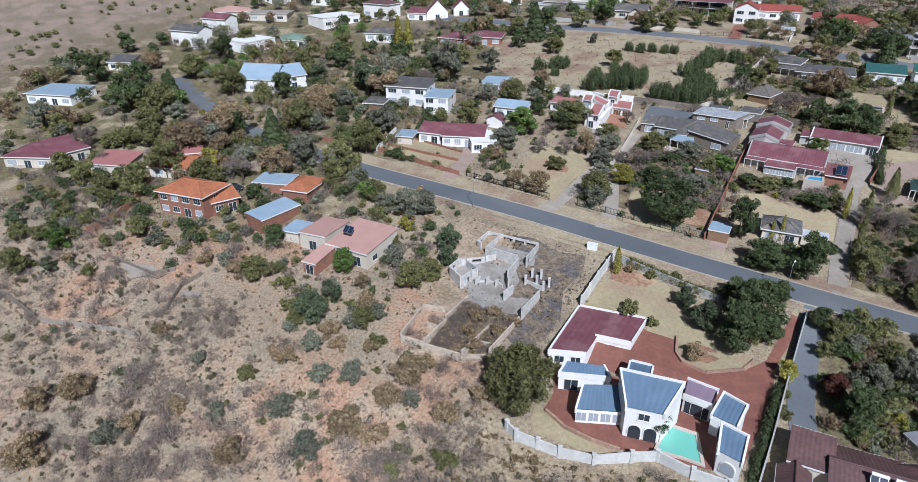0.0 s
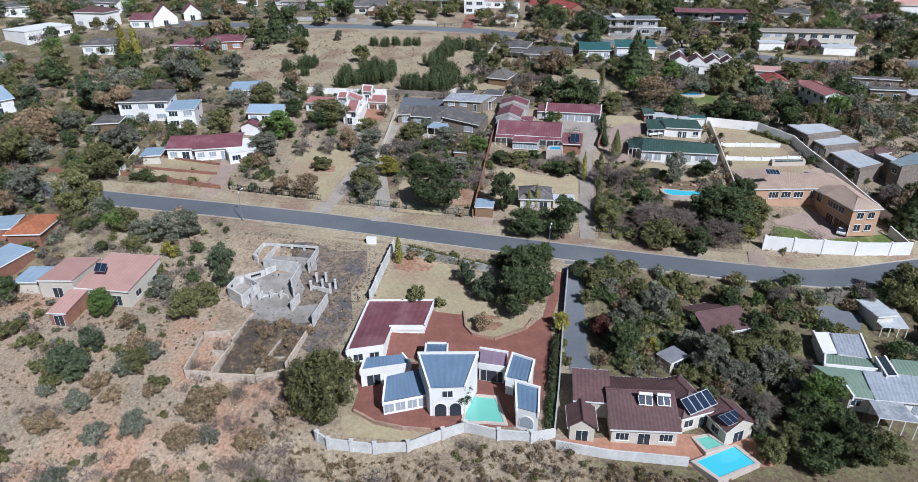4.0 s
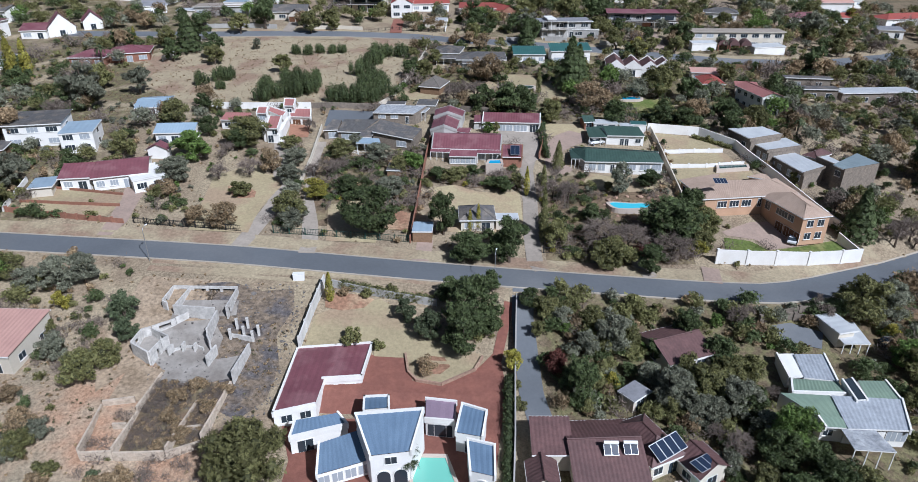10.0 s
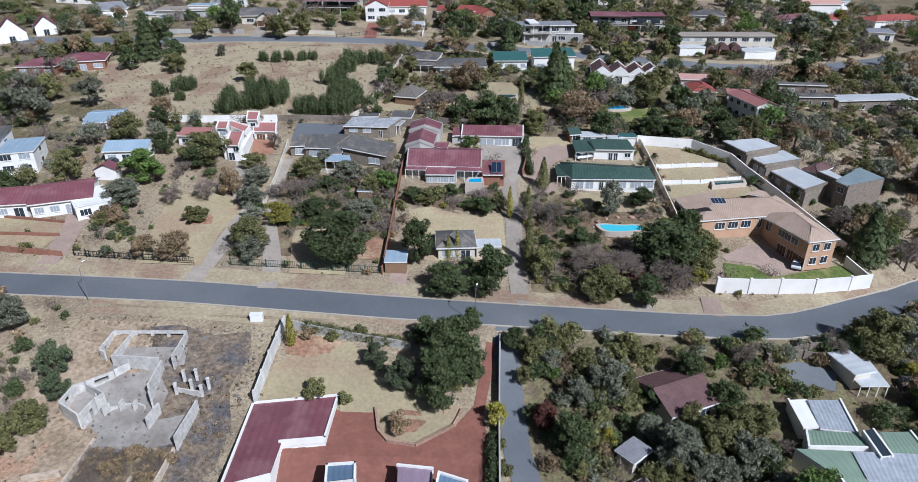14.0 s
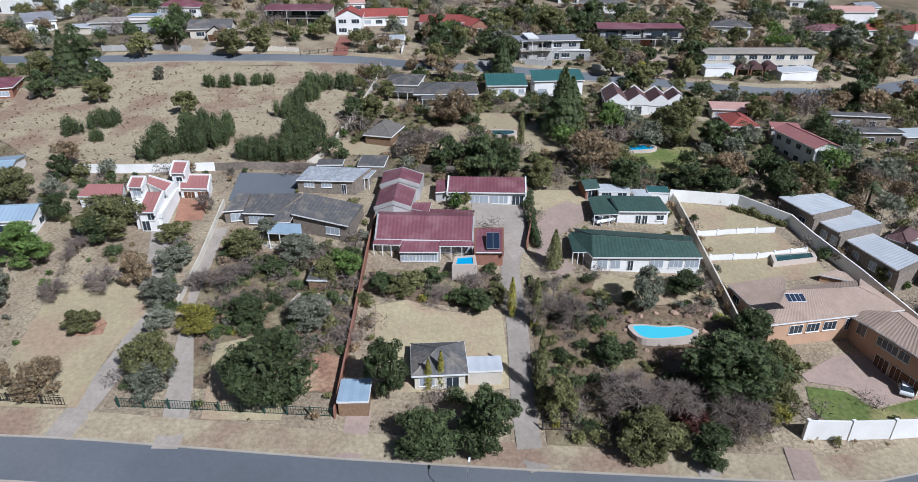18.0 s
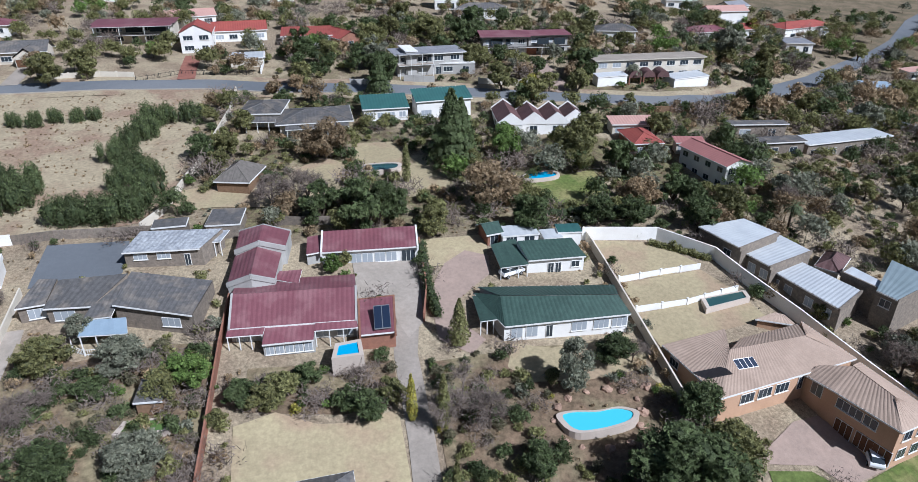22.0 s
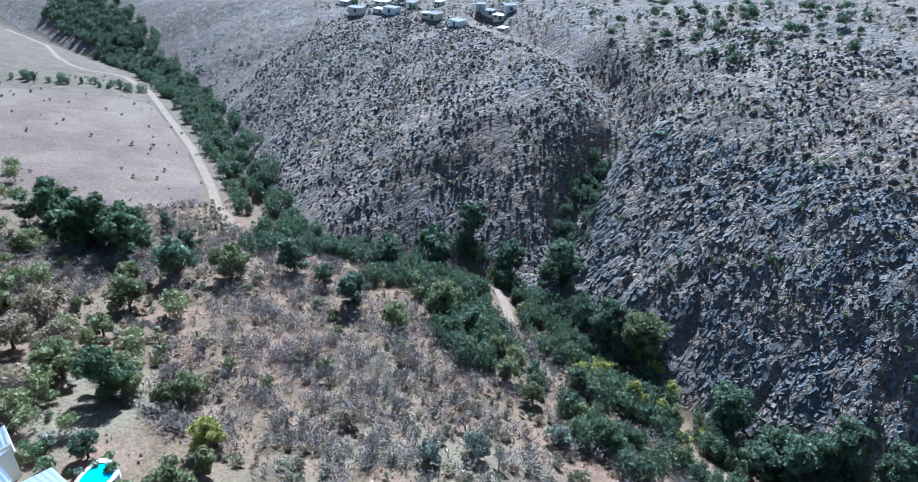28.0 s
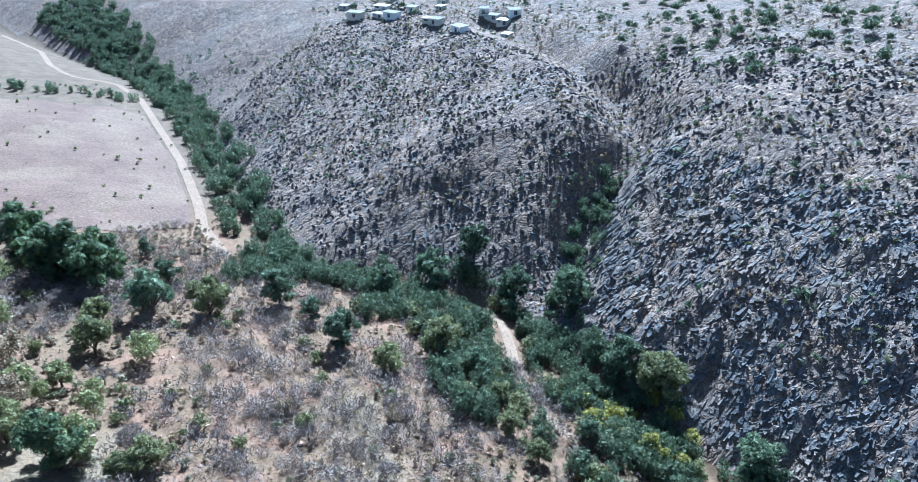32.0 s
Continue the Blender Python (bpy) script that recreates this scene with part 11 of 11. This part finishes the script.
on_slope = lambda x, y: (y < edge_y(x) - 3) & (y > valley_y(x) + 14)
twigs = [twig_template(rng) for _ in range(5)]
sparse = [twig_template(rng, 160) for _ in range(6)]
shoots = [shoot_template(rng) for _ in range(6)]
bare_crowns = [twig_template(rng, 330) for _ in range(6)]
leafy = [leaf_template(rng, 5, 54, 0.17) for _ in range(5)]
dense = [leaf_template(rng, 9, 230, 0.10, 0.52) for _ in range(6)]
tuft = [leaf_template(rng, 2, 12, 0.3) for _ in range(5)]
blocks = [rock_template(rng) for _ in range(12)]
strew("scrub", sparse, spots(2300, -90, 200, -30, 60, 1.8, 4.4, lambda x, y: on_slope(x, y) & patchy(x, y, 0.09, -1.2)), "twig", "leafless grey scrub on the slope", "scrub", rng)
strew("scrub", leafy, spots(1300, -60, 200, -30, 60, 0.7, 2.0, lambda x, y: on_slope(x, y) & patchy(x, y, 0.07, -0.8, 2)), "brown", "dry brown bushes on the slope", "scrub", rng)
strew("scrub", leafy, spots(600, -60, 200, -30, 60, 0.7, 2.1, lambda x, y: on_slope(x, y) & patchy(x, y, 0.06, 0.3, 4)), "greyolive", "low grey-olive bushes on the slope", "scrub", rng)
strew("scrub", dense, spots(60, -20, 160, -20, 60, 1.6, 3.2, lambda x, y: on_slope(x, y) & patchy(x, y, 0.08, 0.3, 6)), "olive", "single olive-green bushes on the slope", "scrub", rng)
strew("grass", tuft, spots(5200, -40, 200, -30, 60, 0.25, 0.7, lambda x, y: on_slope(x, y)), "brown", "tufts of dry grass between the scrub", "grass", rng)
strew("scrub", leafy, spots(110, 150, 420, -40, 60, 0.6, 1.8, lambda x, y: on_slope(x, y)), "olive", "scattered bushes on the open veld", "scrub", rng)
# belt of dark wattle along the stream
belt = lambda x, y: (y > valley_y(x) - 5 - 4 * np.sin(x * 0.11)) & (y < valley_y(x) + np.interp(x, (20, 60, 100, 130, 160, 330), (25, 32, 38, 20, 14, 18)) + 5 * np.sin(x * 0.17))
track_gap = lambda x, y: np.abs(y - 0.5 - np.interp(x, (15, 29, 37, 48, 59, 69, 81, 92, 98, 105, 110), (-35, -28.5, -24, -21, -18, -20, -25, -33, -38, -43, -43))) > 4.2
up_belt = lambda x, y: (y < np.interp(x, (160, 180, 197, 214, 235, 261, 290, 329, 370, 410, 470, 650), (-11, -11, -13.5, -19.5, -26, -33.5, -40, -48, -56, -60, -62, -68)) + rng.normal(size=x.shape) * 0.8) & (y > np.interp(x, (160, 181, 228, 299, 368, 460, 650), (-24, -26, -42, -58, -74, -92, -110)) + 3 * np.sin(x * 0.2))
strew("wood", shoots, spots(760, -60, 170, -80, 20, 3.4, 6.6, lambda x, y: belt(x, y) & track_gap(x, y)), "wattle", "dense dark green wattle thicket along the stream", "wood", rng)
strew("wood", dense, spots(110, -30, 130, -70, 20, 3.0, 5.4, lambda x, y: belt(x, y) & track_gap(x, y) & patchy(x, y, 0.12, 0.2, 1)), "olive", "olive-green trees in the streamside thicket", "wood", rng)
strew("wood", dense, spots(34, 30, 75, -50, -25, 2.2, 4.2, lambda x, y: belt(x, y) & track_gap(x, y)), "yellow", "yellow-green wattles in flower by the stream", "wood", rng)
strew("wood", shoots, spots(620, 158, 650, -120, 0, 4.5, 8.0, up_belt), "wattle", "dark green wattle belt up the valley", "wood", rng)
strew("wood", shoots, spots(70, 80, 135, -100, -45, 2.5, 5.0, lambda x, y: np.abs(x - np.interp(-y, (50, 68, 87, 100), (93, 102, 110, 112))) < 6), "wattle", "dark green trees in the side gully", "wood", rng)
spur = lambda x, y: np.abs(y - np.interp(x, (364, 389, 412, 449, 515), (-43, -8, 16, 39, 58))) < 7
strew("wood", shoots, spots(130, 360, 520, -50, 65, 3.5, 6.5, spur), "wattle", "line of dark green trees across the veld", "wood", rng)
hill = lambda x, y: (y < valley_y(x) - 6) & (y > valley_y(x) - 190)
strew("scrub", tuft, spots(1100, -60, 420, -260, -30, 0.8, 2.4, lambda x, y: hill(x, y) & patchy(x, y, 0.05, 0.0, 3)), "wattle", "dark bushes between the rocks", "scrub", rng)
strew("scrub", twigs, spots(500, -60, 300, -240, -40, 1.0, 2.2, hill), "twig", "leafless bushes on the rocky hill", "scrub", rng)
strew("scrub", dense, spots(140, 60, 420, -300, -110, 2.5, 5.0, lambda x, y: (y < valley_y(x) - 85) & patchy(x, y, 0.03, 0.9, 5)), "wattle", "groves of dark trees on the plateau", "wood", rng)
rocky = lambda x, y: (y < valley_y(x) - 4) & (y > valley_y(x) - 120)


def slabs(name, places, material, label, long0, long1):
    """Outcrops of tilted slabs that follow the fall of the hill, as one joined mesh."""
    x, y, size = places.T
    z = height(x, y) + relief(x, y)
    gx, gy = height(x + 1, y) - height(x - 1, y), height(x, y + 1) - height(x, y - 1)
    out = []
    for i in range(len(x)):
        down = np.array([-gx[i] + rng.normal() * 0.42, -gy[i] + rng.normal() * 0.2, 0.0])
        down[2] = (gx[i] * down[0] + gy[i] * down[1]) / 2
        u = down / np.linalg.norm(down)
        n = np.array([-gx[i] / 2, -gy[i] / 2, 1.0]) + rng.normal(size=3) * 0.32
        n -= u * n.dot(u)
        n /= np.linalg.norm(n)
        v = np.cross(n, u)
        k = size[i] * np.array([rng.uniform(long0, long1), rng.uniform(0.45, 0.9), rng.uniform(0.5, 1.0)])
        out.append((blocks[rng.integers(len(blocks))] * k) @ np.array([u, v, n]) + (x[i], y[i], z[i] - 0.24 * size[i]))
    return tagged(new(name, mesh_from(name, np.concatenate(out), material)), label, "rock", "", "stuff")


crag = lambda x, y: (x < np.interp(-y, (40, 68, 87, 113), (88, 100, 108, 111))) & (y < valley_y(x) - 4) & (y > valley_y(x) - 58)
slabs("rocks", spots(8500, -40, 108, -110, -36, 0.45, 1.15, lambda x, y: crag(x, y) & patchy(x, y, 0.25, -1.6, 1)), "rock", "cracked grey quartzite crags", 0.9, 2.4)
slabs("rocks", spots(3200, 96, 300, -150, -20, 0.35, 1.0, lambda x, y: rocky(x, y) & patchy(x * 1.7, y * 0.5, 0.16, 0.5, 3)), "rock", "broken ledges of grey quartzite", 0.9, 2.0)
strew("rocks", blocks, spots(17000, -50, 320, -200, -25, 0.2, 0.8, lambda x, y: rocky(x, y) & patchy(x, y, 0.2, -1.0, 1)), "rock", "loose grey quartzite blocks on the scree", "rock", rng, 0.5, 0.3, 0.35)
strew("rocks", blocks, spots(1500, -150, 190, -40, 55, 0.15, 0.5, on_slope), "red_rock", "loose reddish stones on the slope", "rock", rng, 0.4, 0.4)
upper_hill = lambda x, y: (y < valley_y(x) - 25) & (y > valley_y(x) - 170)
for material, n, label in (("brown", 2600, "dry brown grass and low bushes on the rocky hill"), ("olive", 1100, "low green bushes on the rocky hill")):
    strew("scrub", tuft, spots(n, -50, 330, -240, -40, 0.5, 1.5, lambda x, y: upper_hill(x, y) & patchy(x, y, 0.09, -0.6, n * 0.1)), material, label, "scrub", rng)
strew("rubble", blocks, spots(900, -50, -30, 62, 92, 0.08, 0.28, lambda x, y: x < -0.55 * (y - 62) - 29 + 18), "rubble", "broken blocks and rubble on the burnt plot", "rubble", rng, 0.5, 0.4)
strew("grass", tuft, spots(900, -104, -26, 172, 238, 0.25, 0.6, lambda x, y: x < 900), "brown", "tufts of dry grass on the open plot", "grass", rng)


# ---- garden planting between the houses ----
def outside(poly, x, y):
    inside = np.zeros(x.shape, bool)
    for (ax, ay), (bx, by) in zip(poly, tuple(poly[1:]) + (poly[0],)):
        if ay != by:
            inside ^= ((ay > y) != (by > y)) & (x < (bx - ax) * (y - ay) / (by - ay) + ax)
    return ~inside


def free(x, y, room=1.0):
    ok = np.ones(x.shape, bool)
    for fx, fy, a, hl, hd in FOOT:
        u, v = (x - fx) * np.cos(a) + (y - fy) * np.sin(a), -(x - fx) * np.sin(a) + (y - fy) * np.cos(a)
        ok &= (np.abs(u) > hl + room) | (np.abs(v) > hd + room)
    for poly in COVER:
        ok &= outside(poly, x, y)
    for pts, w0, w1 in LINES:
        for (ax, ay), (bx, by) in zip(pts, pts[1:]):
            dx, dy = bx - ax, by - ay
            k = math.hypot(dx, dy)
            if k < 0.01:
                continue
            t = np.clip(((x - ax) * dx + (y - ay) * dy) / k**2, 0, 1)
            side = ((x - ax) * -dy + (y - ay) * dx) / k
            near = np.hypot(x - ax - t * dx, y - ay - t * dy)
            ok &= ~((side > w0 - room) & (side < w1 + room) & (near < max(abs(w0), abs(w1)) + room))
    return ok


garden = lambda x, y: (y > edge_y(x) + 2) & free(x, y) & (np.hypot((x - 34.5) / 8.0, (y - 123.8) / 5.5) > 1) & ~((x > -112) & (x < -24) & (y > 170) & (y < 240)) & ~((x > -62) & (x < -6) & (y > 46) & (y < 95))
for material, n, s0, s1, cut, label in (("olive", 850, 0.8, 2.4, -0.6, "olive-green garden shrubs"), ("evergreen", 620, 1.0, 3.0, -0.3, "dark green garden shrubs"), ("brown", 420, 0.8, 2.4, 0.0, "dry brown garden shrubs"), ("bluegum", 300, 0.8, 2.4, 0.3, "grey-green garden shrubs"), ("bright", 120, 0.7, 1.8, 0.9, "fresh green garden shrubs")):
    seed = n * 0.01
    strew("shrubbery", leafy if s1 < 2.6 else dense, spots(n, -150, 150, 55, 235, s0, s1, lambda x, y: garden(x, y) & patchy(x, y, 0.10, cut, seed)), material, label, "shrubbery", rng)
lush = lambda x, y: free(x, y, 0.9) & ((y > 166) | (x > 66))
for material, kind, n, s0, s1, label in (("olive", dense, 330, 1.6, 3.6, "olive-green shrubs of the upper gardens"), ("evergreen", dense, 330, 1.6, 4.0, "dark green shrubs of the upper gardens"), ("brown", dense, 120, 1.6, 3.4, "dry brown shrubs of the upper gardens"), ("twig", sparse, 260, 2.0, 4.5, "leafless shrubs of the upper gardens"), ("bright", dense, 60, 1.4, 2.8, "fresh green shrubs of the upper gardens")):
    seed = n * 0.019
    strew("shrubbery", kind, spots(n, -24, 170, 130, 300, s0, s1, lambda x, y: lush(x, y) & patchy(x, y, 0.09, -0.9, seed)), material, label, "shrubbery", rng)
west_gardens = lambda x, y: free(x, y, 0.8) & (y > np.interp(x, (-190, -140, -115, -95, -80), (40, 46, 52, 60, 84)))
for material, kind, n, s0, s1, label in (("olive", dense, 150, 1.5, 3.6, "olive-green shrubs of the western gardens"), ("evergreen", dense, 110, 1.5, 4.0, "dark green shrubs of the western gardens"), ("twig", sparse, 170, 2.0, 4.6, "leafless shrubs of the western gardens"), ("bluegum", dense, 90, 1.5, 3.4, "grey-green shrubs of the western gardens"), ("yellow", dense, 26, 1.2, 2.6, "yellow-green shrubs of the western gardens")):
    strew("shrubbery", kind, spots(n, -195, -82, 40, 150, s0, s1, west_gardens), material, label, "shrubbery", rng)
planted = lambda x, y: free(x, y, 0.6) & (np.hypot((x - 34.5) / 8.0, (y - 123.8) / 5.5) > 1) & ~(outside(BEDS[0], x, y) & outside(BEDS[1], x, y) & outside(BEDS[2], x, y))
for material, kind, n, s0, s1, label in (("olive", dense, 95, 0.9, 2.4, "olive-green shrubs of the street gardens"), ("evergreen", dense, 95, 0.9, 2.6, "dark green shrubs of the street gardens"), ("greyolive", dense, 60, 0.8, 2.2, "grey-olive shrubs of the street gardens"), ("twig", bare_crowns, 90, 1.8, 4.2, "leafless shrubs of the street gardens"), ("bright", dense, 24, 0.8, 1.8, "fresh green shrubs of the street gardens"), ("yellow", dense, 14, 0.7, 1.6, "yellow-green shrubs of the street gardens")):
    strew("shrubbery", kind, spots(n, -40, 48, 102, 148, s0, s1, planted), material, label, "shrubbery", rng)
villa_east = lambda x, y: free(x, y, 0.8) & (y < road_y(x) - 4.2)
for material, n, s0, s1, label in (("olive", 60, 2.0, 4.5, "olive-green trees of the overgrown garden"), ("evergreen", 45, 2.0, 4.5, "dark green trees of the overgrown garden"), ("bluegum", 40, 1.5, 3.5, "grey-green bushes of the overgrown garden"), ("brown", 40, 1.5, 3.5, "dry brown bushes of the overgrown garden")):
    strew("shrubbery", dense, spots(n, 11, 78, 62, 97, s0, s1, villa_east), material, label, "shrubbery", rng)
strew("brush", sparse, spots(330, -47.6, -37.4, 56.4, 68.5, 0.7, 1.6, lambda x, y: np.abs(x + 41) > 0.6), "twig", "dead leafless brush inside the ruined rooms", "brush", rng)
strew("brush", leafy, spots(110, -47.4, -37.6, 56.6, 68.5, 0.5, 1.1, lambda x, y: np.abs(x + 41) > 0.6), "brown", "dead brown brush inside the ruined rooms", "brush", rng)
strew("shrubbery", twigs, spots(450, -150, 180, 55, 235, 1.5, 4.2, garden), "twig", "leafless winter shrubs in the gardens", "shrubbery", rng)
def lifted(t):
    """The same foliage on a short stem."""
    stem = np.array([[[-0.03, 0, -0.05], [0.03, 0, -0.05], [0, 0, 0.5]], [[0, -0.03, -0.05], [0, 0.03, -0.05], [0, 0, 0.5]]])
    return np.concatenate([t + (0, 0, 0.12), stem])


grown = [lifted(leaf_template(rng, 10, 350, 0.070, 0.50)) for _ in range(8)]
distant = [lifted(leaf_template(rng, 9, 130, 0.105, 0.50)) for _ in range(6)]
open_plot = lambda x, y: (x > -114) & (x < -24) & (y > 170) & (y < 240)
backs = lambda x, y: (y > edge_y(x) + 4) & free(x, y, 1.8) & ((y > 165) | (np.abs(x) > 70)) & ~open_plot(x, y)
for material, n, cut, label in (("olive", 420, -0.8, "olive-green garden trees among the houses"), ("evergreen", 300, -0.3, "dark green garden trees among the houses"), ("brown", 230, 0.0, "dry brown winter trees among the houses"), ("bluegum", 220, 0.0, "grey-green garden trees among the houses"), ("bright", 70, 0.8, "fresh green garden trees among the houses")):
    seed = n * 0.013
    strew("wood", grown, spots(n, -230, 330, 75, 330, 3.2, 7.0, lambda x, y: backs(x, y) & patchy(x, y, 0.07, cut, seed)), material, label, "wood", rng)
strew("wood", grown, spots(100, 150, 380, 60, 330, 4.0, 8.0, backs), "olive", "olive-green trees along the eastern streets", "wood", rng)
strew("wood", grown, spots(120, 100, 330, 60, 240, 4.0, 8.0, backs), "brown", "wide brown winter trees along the eastern streets", "wood", rng)
strew("wood", bare_crowns, spots(150, 70, 330, 80, 300, 4.0, 8.0, backs), "twig", "leafless winter trees along the eastern streets", "wood", rng)
strew("wood", bare_crowns, spots(120, -230, 60, 150, 320, 3.5, 7.0, backs), "twig", "leafless winter trees among the houses", "wood", rng)
strew("wood", grown, spots(110, 90, 250, 30, 120, 3.0, 6.5, lambda x, y: (y > edge_y(x) - 30) & free(x, y, 2.0)), "olive", "olive-green trees below the last houses", "wood", rng)
upper_town = lambda x, y: free(x, y, 1.6) & ~open_plot(x, y)
for material, n, label in (("olive", 130, "olive-green trees round the upper houses"), ("evergreen", 110, "dark green trees round the upper houses"), ("brown", 80, "brown winter trees round the upper houses"), ("bluegum", 60, "grey-green trees round the upper houses")):
    strew("wood", distant, spots(n, -230, 300, 222, 345, 3.0, 7.0, upper_town), material, label, "wood", rng)
east_end = lambda x, y: (y > edge_y(x) + 6) & free(x, y, 2.0)
for material, n, label in (("olive", 200, "olive-green trees at the end of the town"), ("wattle", 140, "dark green trees at the end of the town"), ("brown", 130, "brown winter trees at the end of the town")):
    strew("wood", distant, spots(n, 300, 660, 40, 330, 4.5, 9.0, east_end), material, label, "wood", rng)
west_slope = lambda x, y: (x < -31) & (y < 82) & (y > 8) & free(x, y, 1.0) & ~((x > -60) & (y > 62))
for material, kind, n, s0, s1, label in (("twig", sparse, 1000, 0.8, 2.8, "leafless grey scrub below the houses"), ("olive", leafy, 40, 0.7, 2.0, "olive-green bushes below the houses"), ("brown", leafy, 150, 0.4, 1.1, "dry brown bushes below the houses"), ("greyolive", shoots, 260, 0.5, 1.5, "grey-olive bushes below the houses"), ("wattle", dense, 10, 1.5, 2.8, "dark green bushes below the houses")):
    seed = n * 0.017
    strew("scrub", kind, spots(n, -150, -30, 8, 82, s0, s1, lambda x, y: west_slope(x, y) & patchy(x, y, 0.10, -0.2, seed)), material, label, "scrub", rng)
for material, n, label in (("brown", 2400, "dry grass tufts on the slope below the houses"), ("greyolive", 1100, "small grey-olive tufts on the slope below the houses")):
    strew("grass", tuft, spots(n, -150, -12, 5, 82, 0.2, 0.7, lambda x, y: (y < edge_y(x) + 40) & free(x, y, 0.3) & (x < -31 + (y < 46) * 25) & patchy(x, y, 0.13, -0.5, n * 0.01)), material, label, "grass", rng)
below_walls = lambda x, y: (y < np.interp(x, (-29, -20, -16, -8, -3, 5, 12, 23), (45.0, 44.2, 45.2, 48.7, 48.1, 50.6, 48.2, 48.6))) & (y > edge_y(x) - 4)
for material, kind, n, s0, s1, label in (("brown", leafy, 170, 0.5, 1.5, "dry brown bushes below the garden walls"), ("twig", twigs, 110, 0.8, 2.2, "leafless scrub below the garden walls"), ("brown", tuft, 700, 0.3, 0.9, "dry grass tufts below the garden walls"), ("olive", leafy, 50, 0.5, 1.3, "low olive-green bushes below the garden walls")):
    strew("scrub", kind, spots(n, -32, 32, 30, 58, s0, s1, below_walls), material, label, "scrub", rng)
strew("scrub", leafy, spots(500, -420, -225, 80, 420, 1.0, 3.0, lambda x, y: patchy(x, y, 0.05, 0.2, 2)), "olive", "bushes on the stony koppie", "scrub", rng)
strew("grass", tuft, spots(4500, -150, 150, 50, 235, 0.25, 0.7, lambda x, y: (y > edge_y(x)) & free(x, y, 0.2)), "brown", "tufts of dry grass in the gardens", "grass", rng)
house_at = random.Random(4)
far_spots = spots(110, -230, 560, 110, 345, 1, 2, lambda x, y: ((y > 275) | (x > 225) | (x < -150)) & free(x, y, 9.0) & (y > edge_y(x) + 30))
for x, y, _ in far_spots:
    if any(math.hypot(x - f[0], y - f[1]) < 16 for f in FOOT):
        continue
    rm, word = house_at.choice((("maroon", "maroon"), ("grey_tile", "grey"), ("red", "red"), ("brown_tile", "brown"), ("slate", "dark grey"), ("pink", "pink")))
    home = house("far_house", x, y, "distant white house with a " + word + " roof")
    z = H(x, y)
    block(home, x, y, house_at.uniform(-20, 20), house_at.uniform(11, 17), house_at.uniform(7, 9), z, z + house_at.choice((3.0, 3.2, 5.6)), house_at.choice(("hip", "gable")), 1.6, rm, "white", wins=3, side=0)
clear_bases()
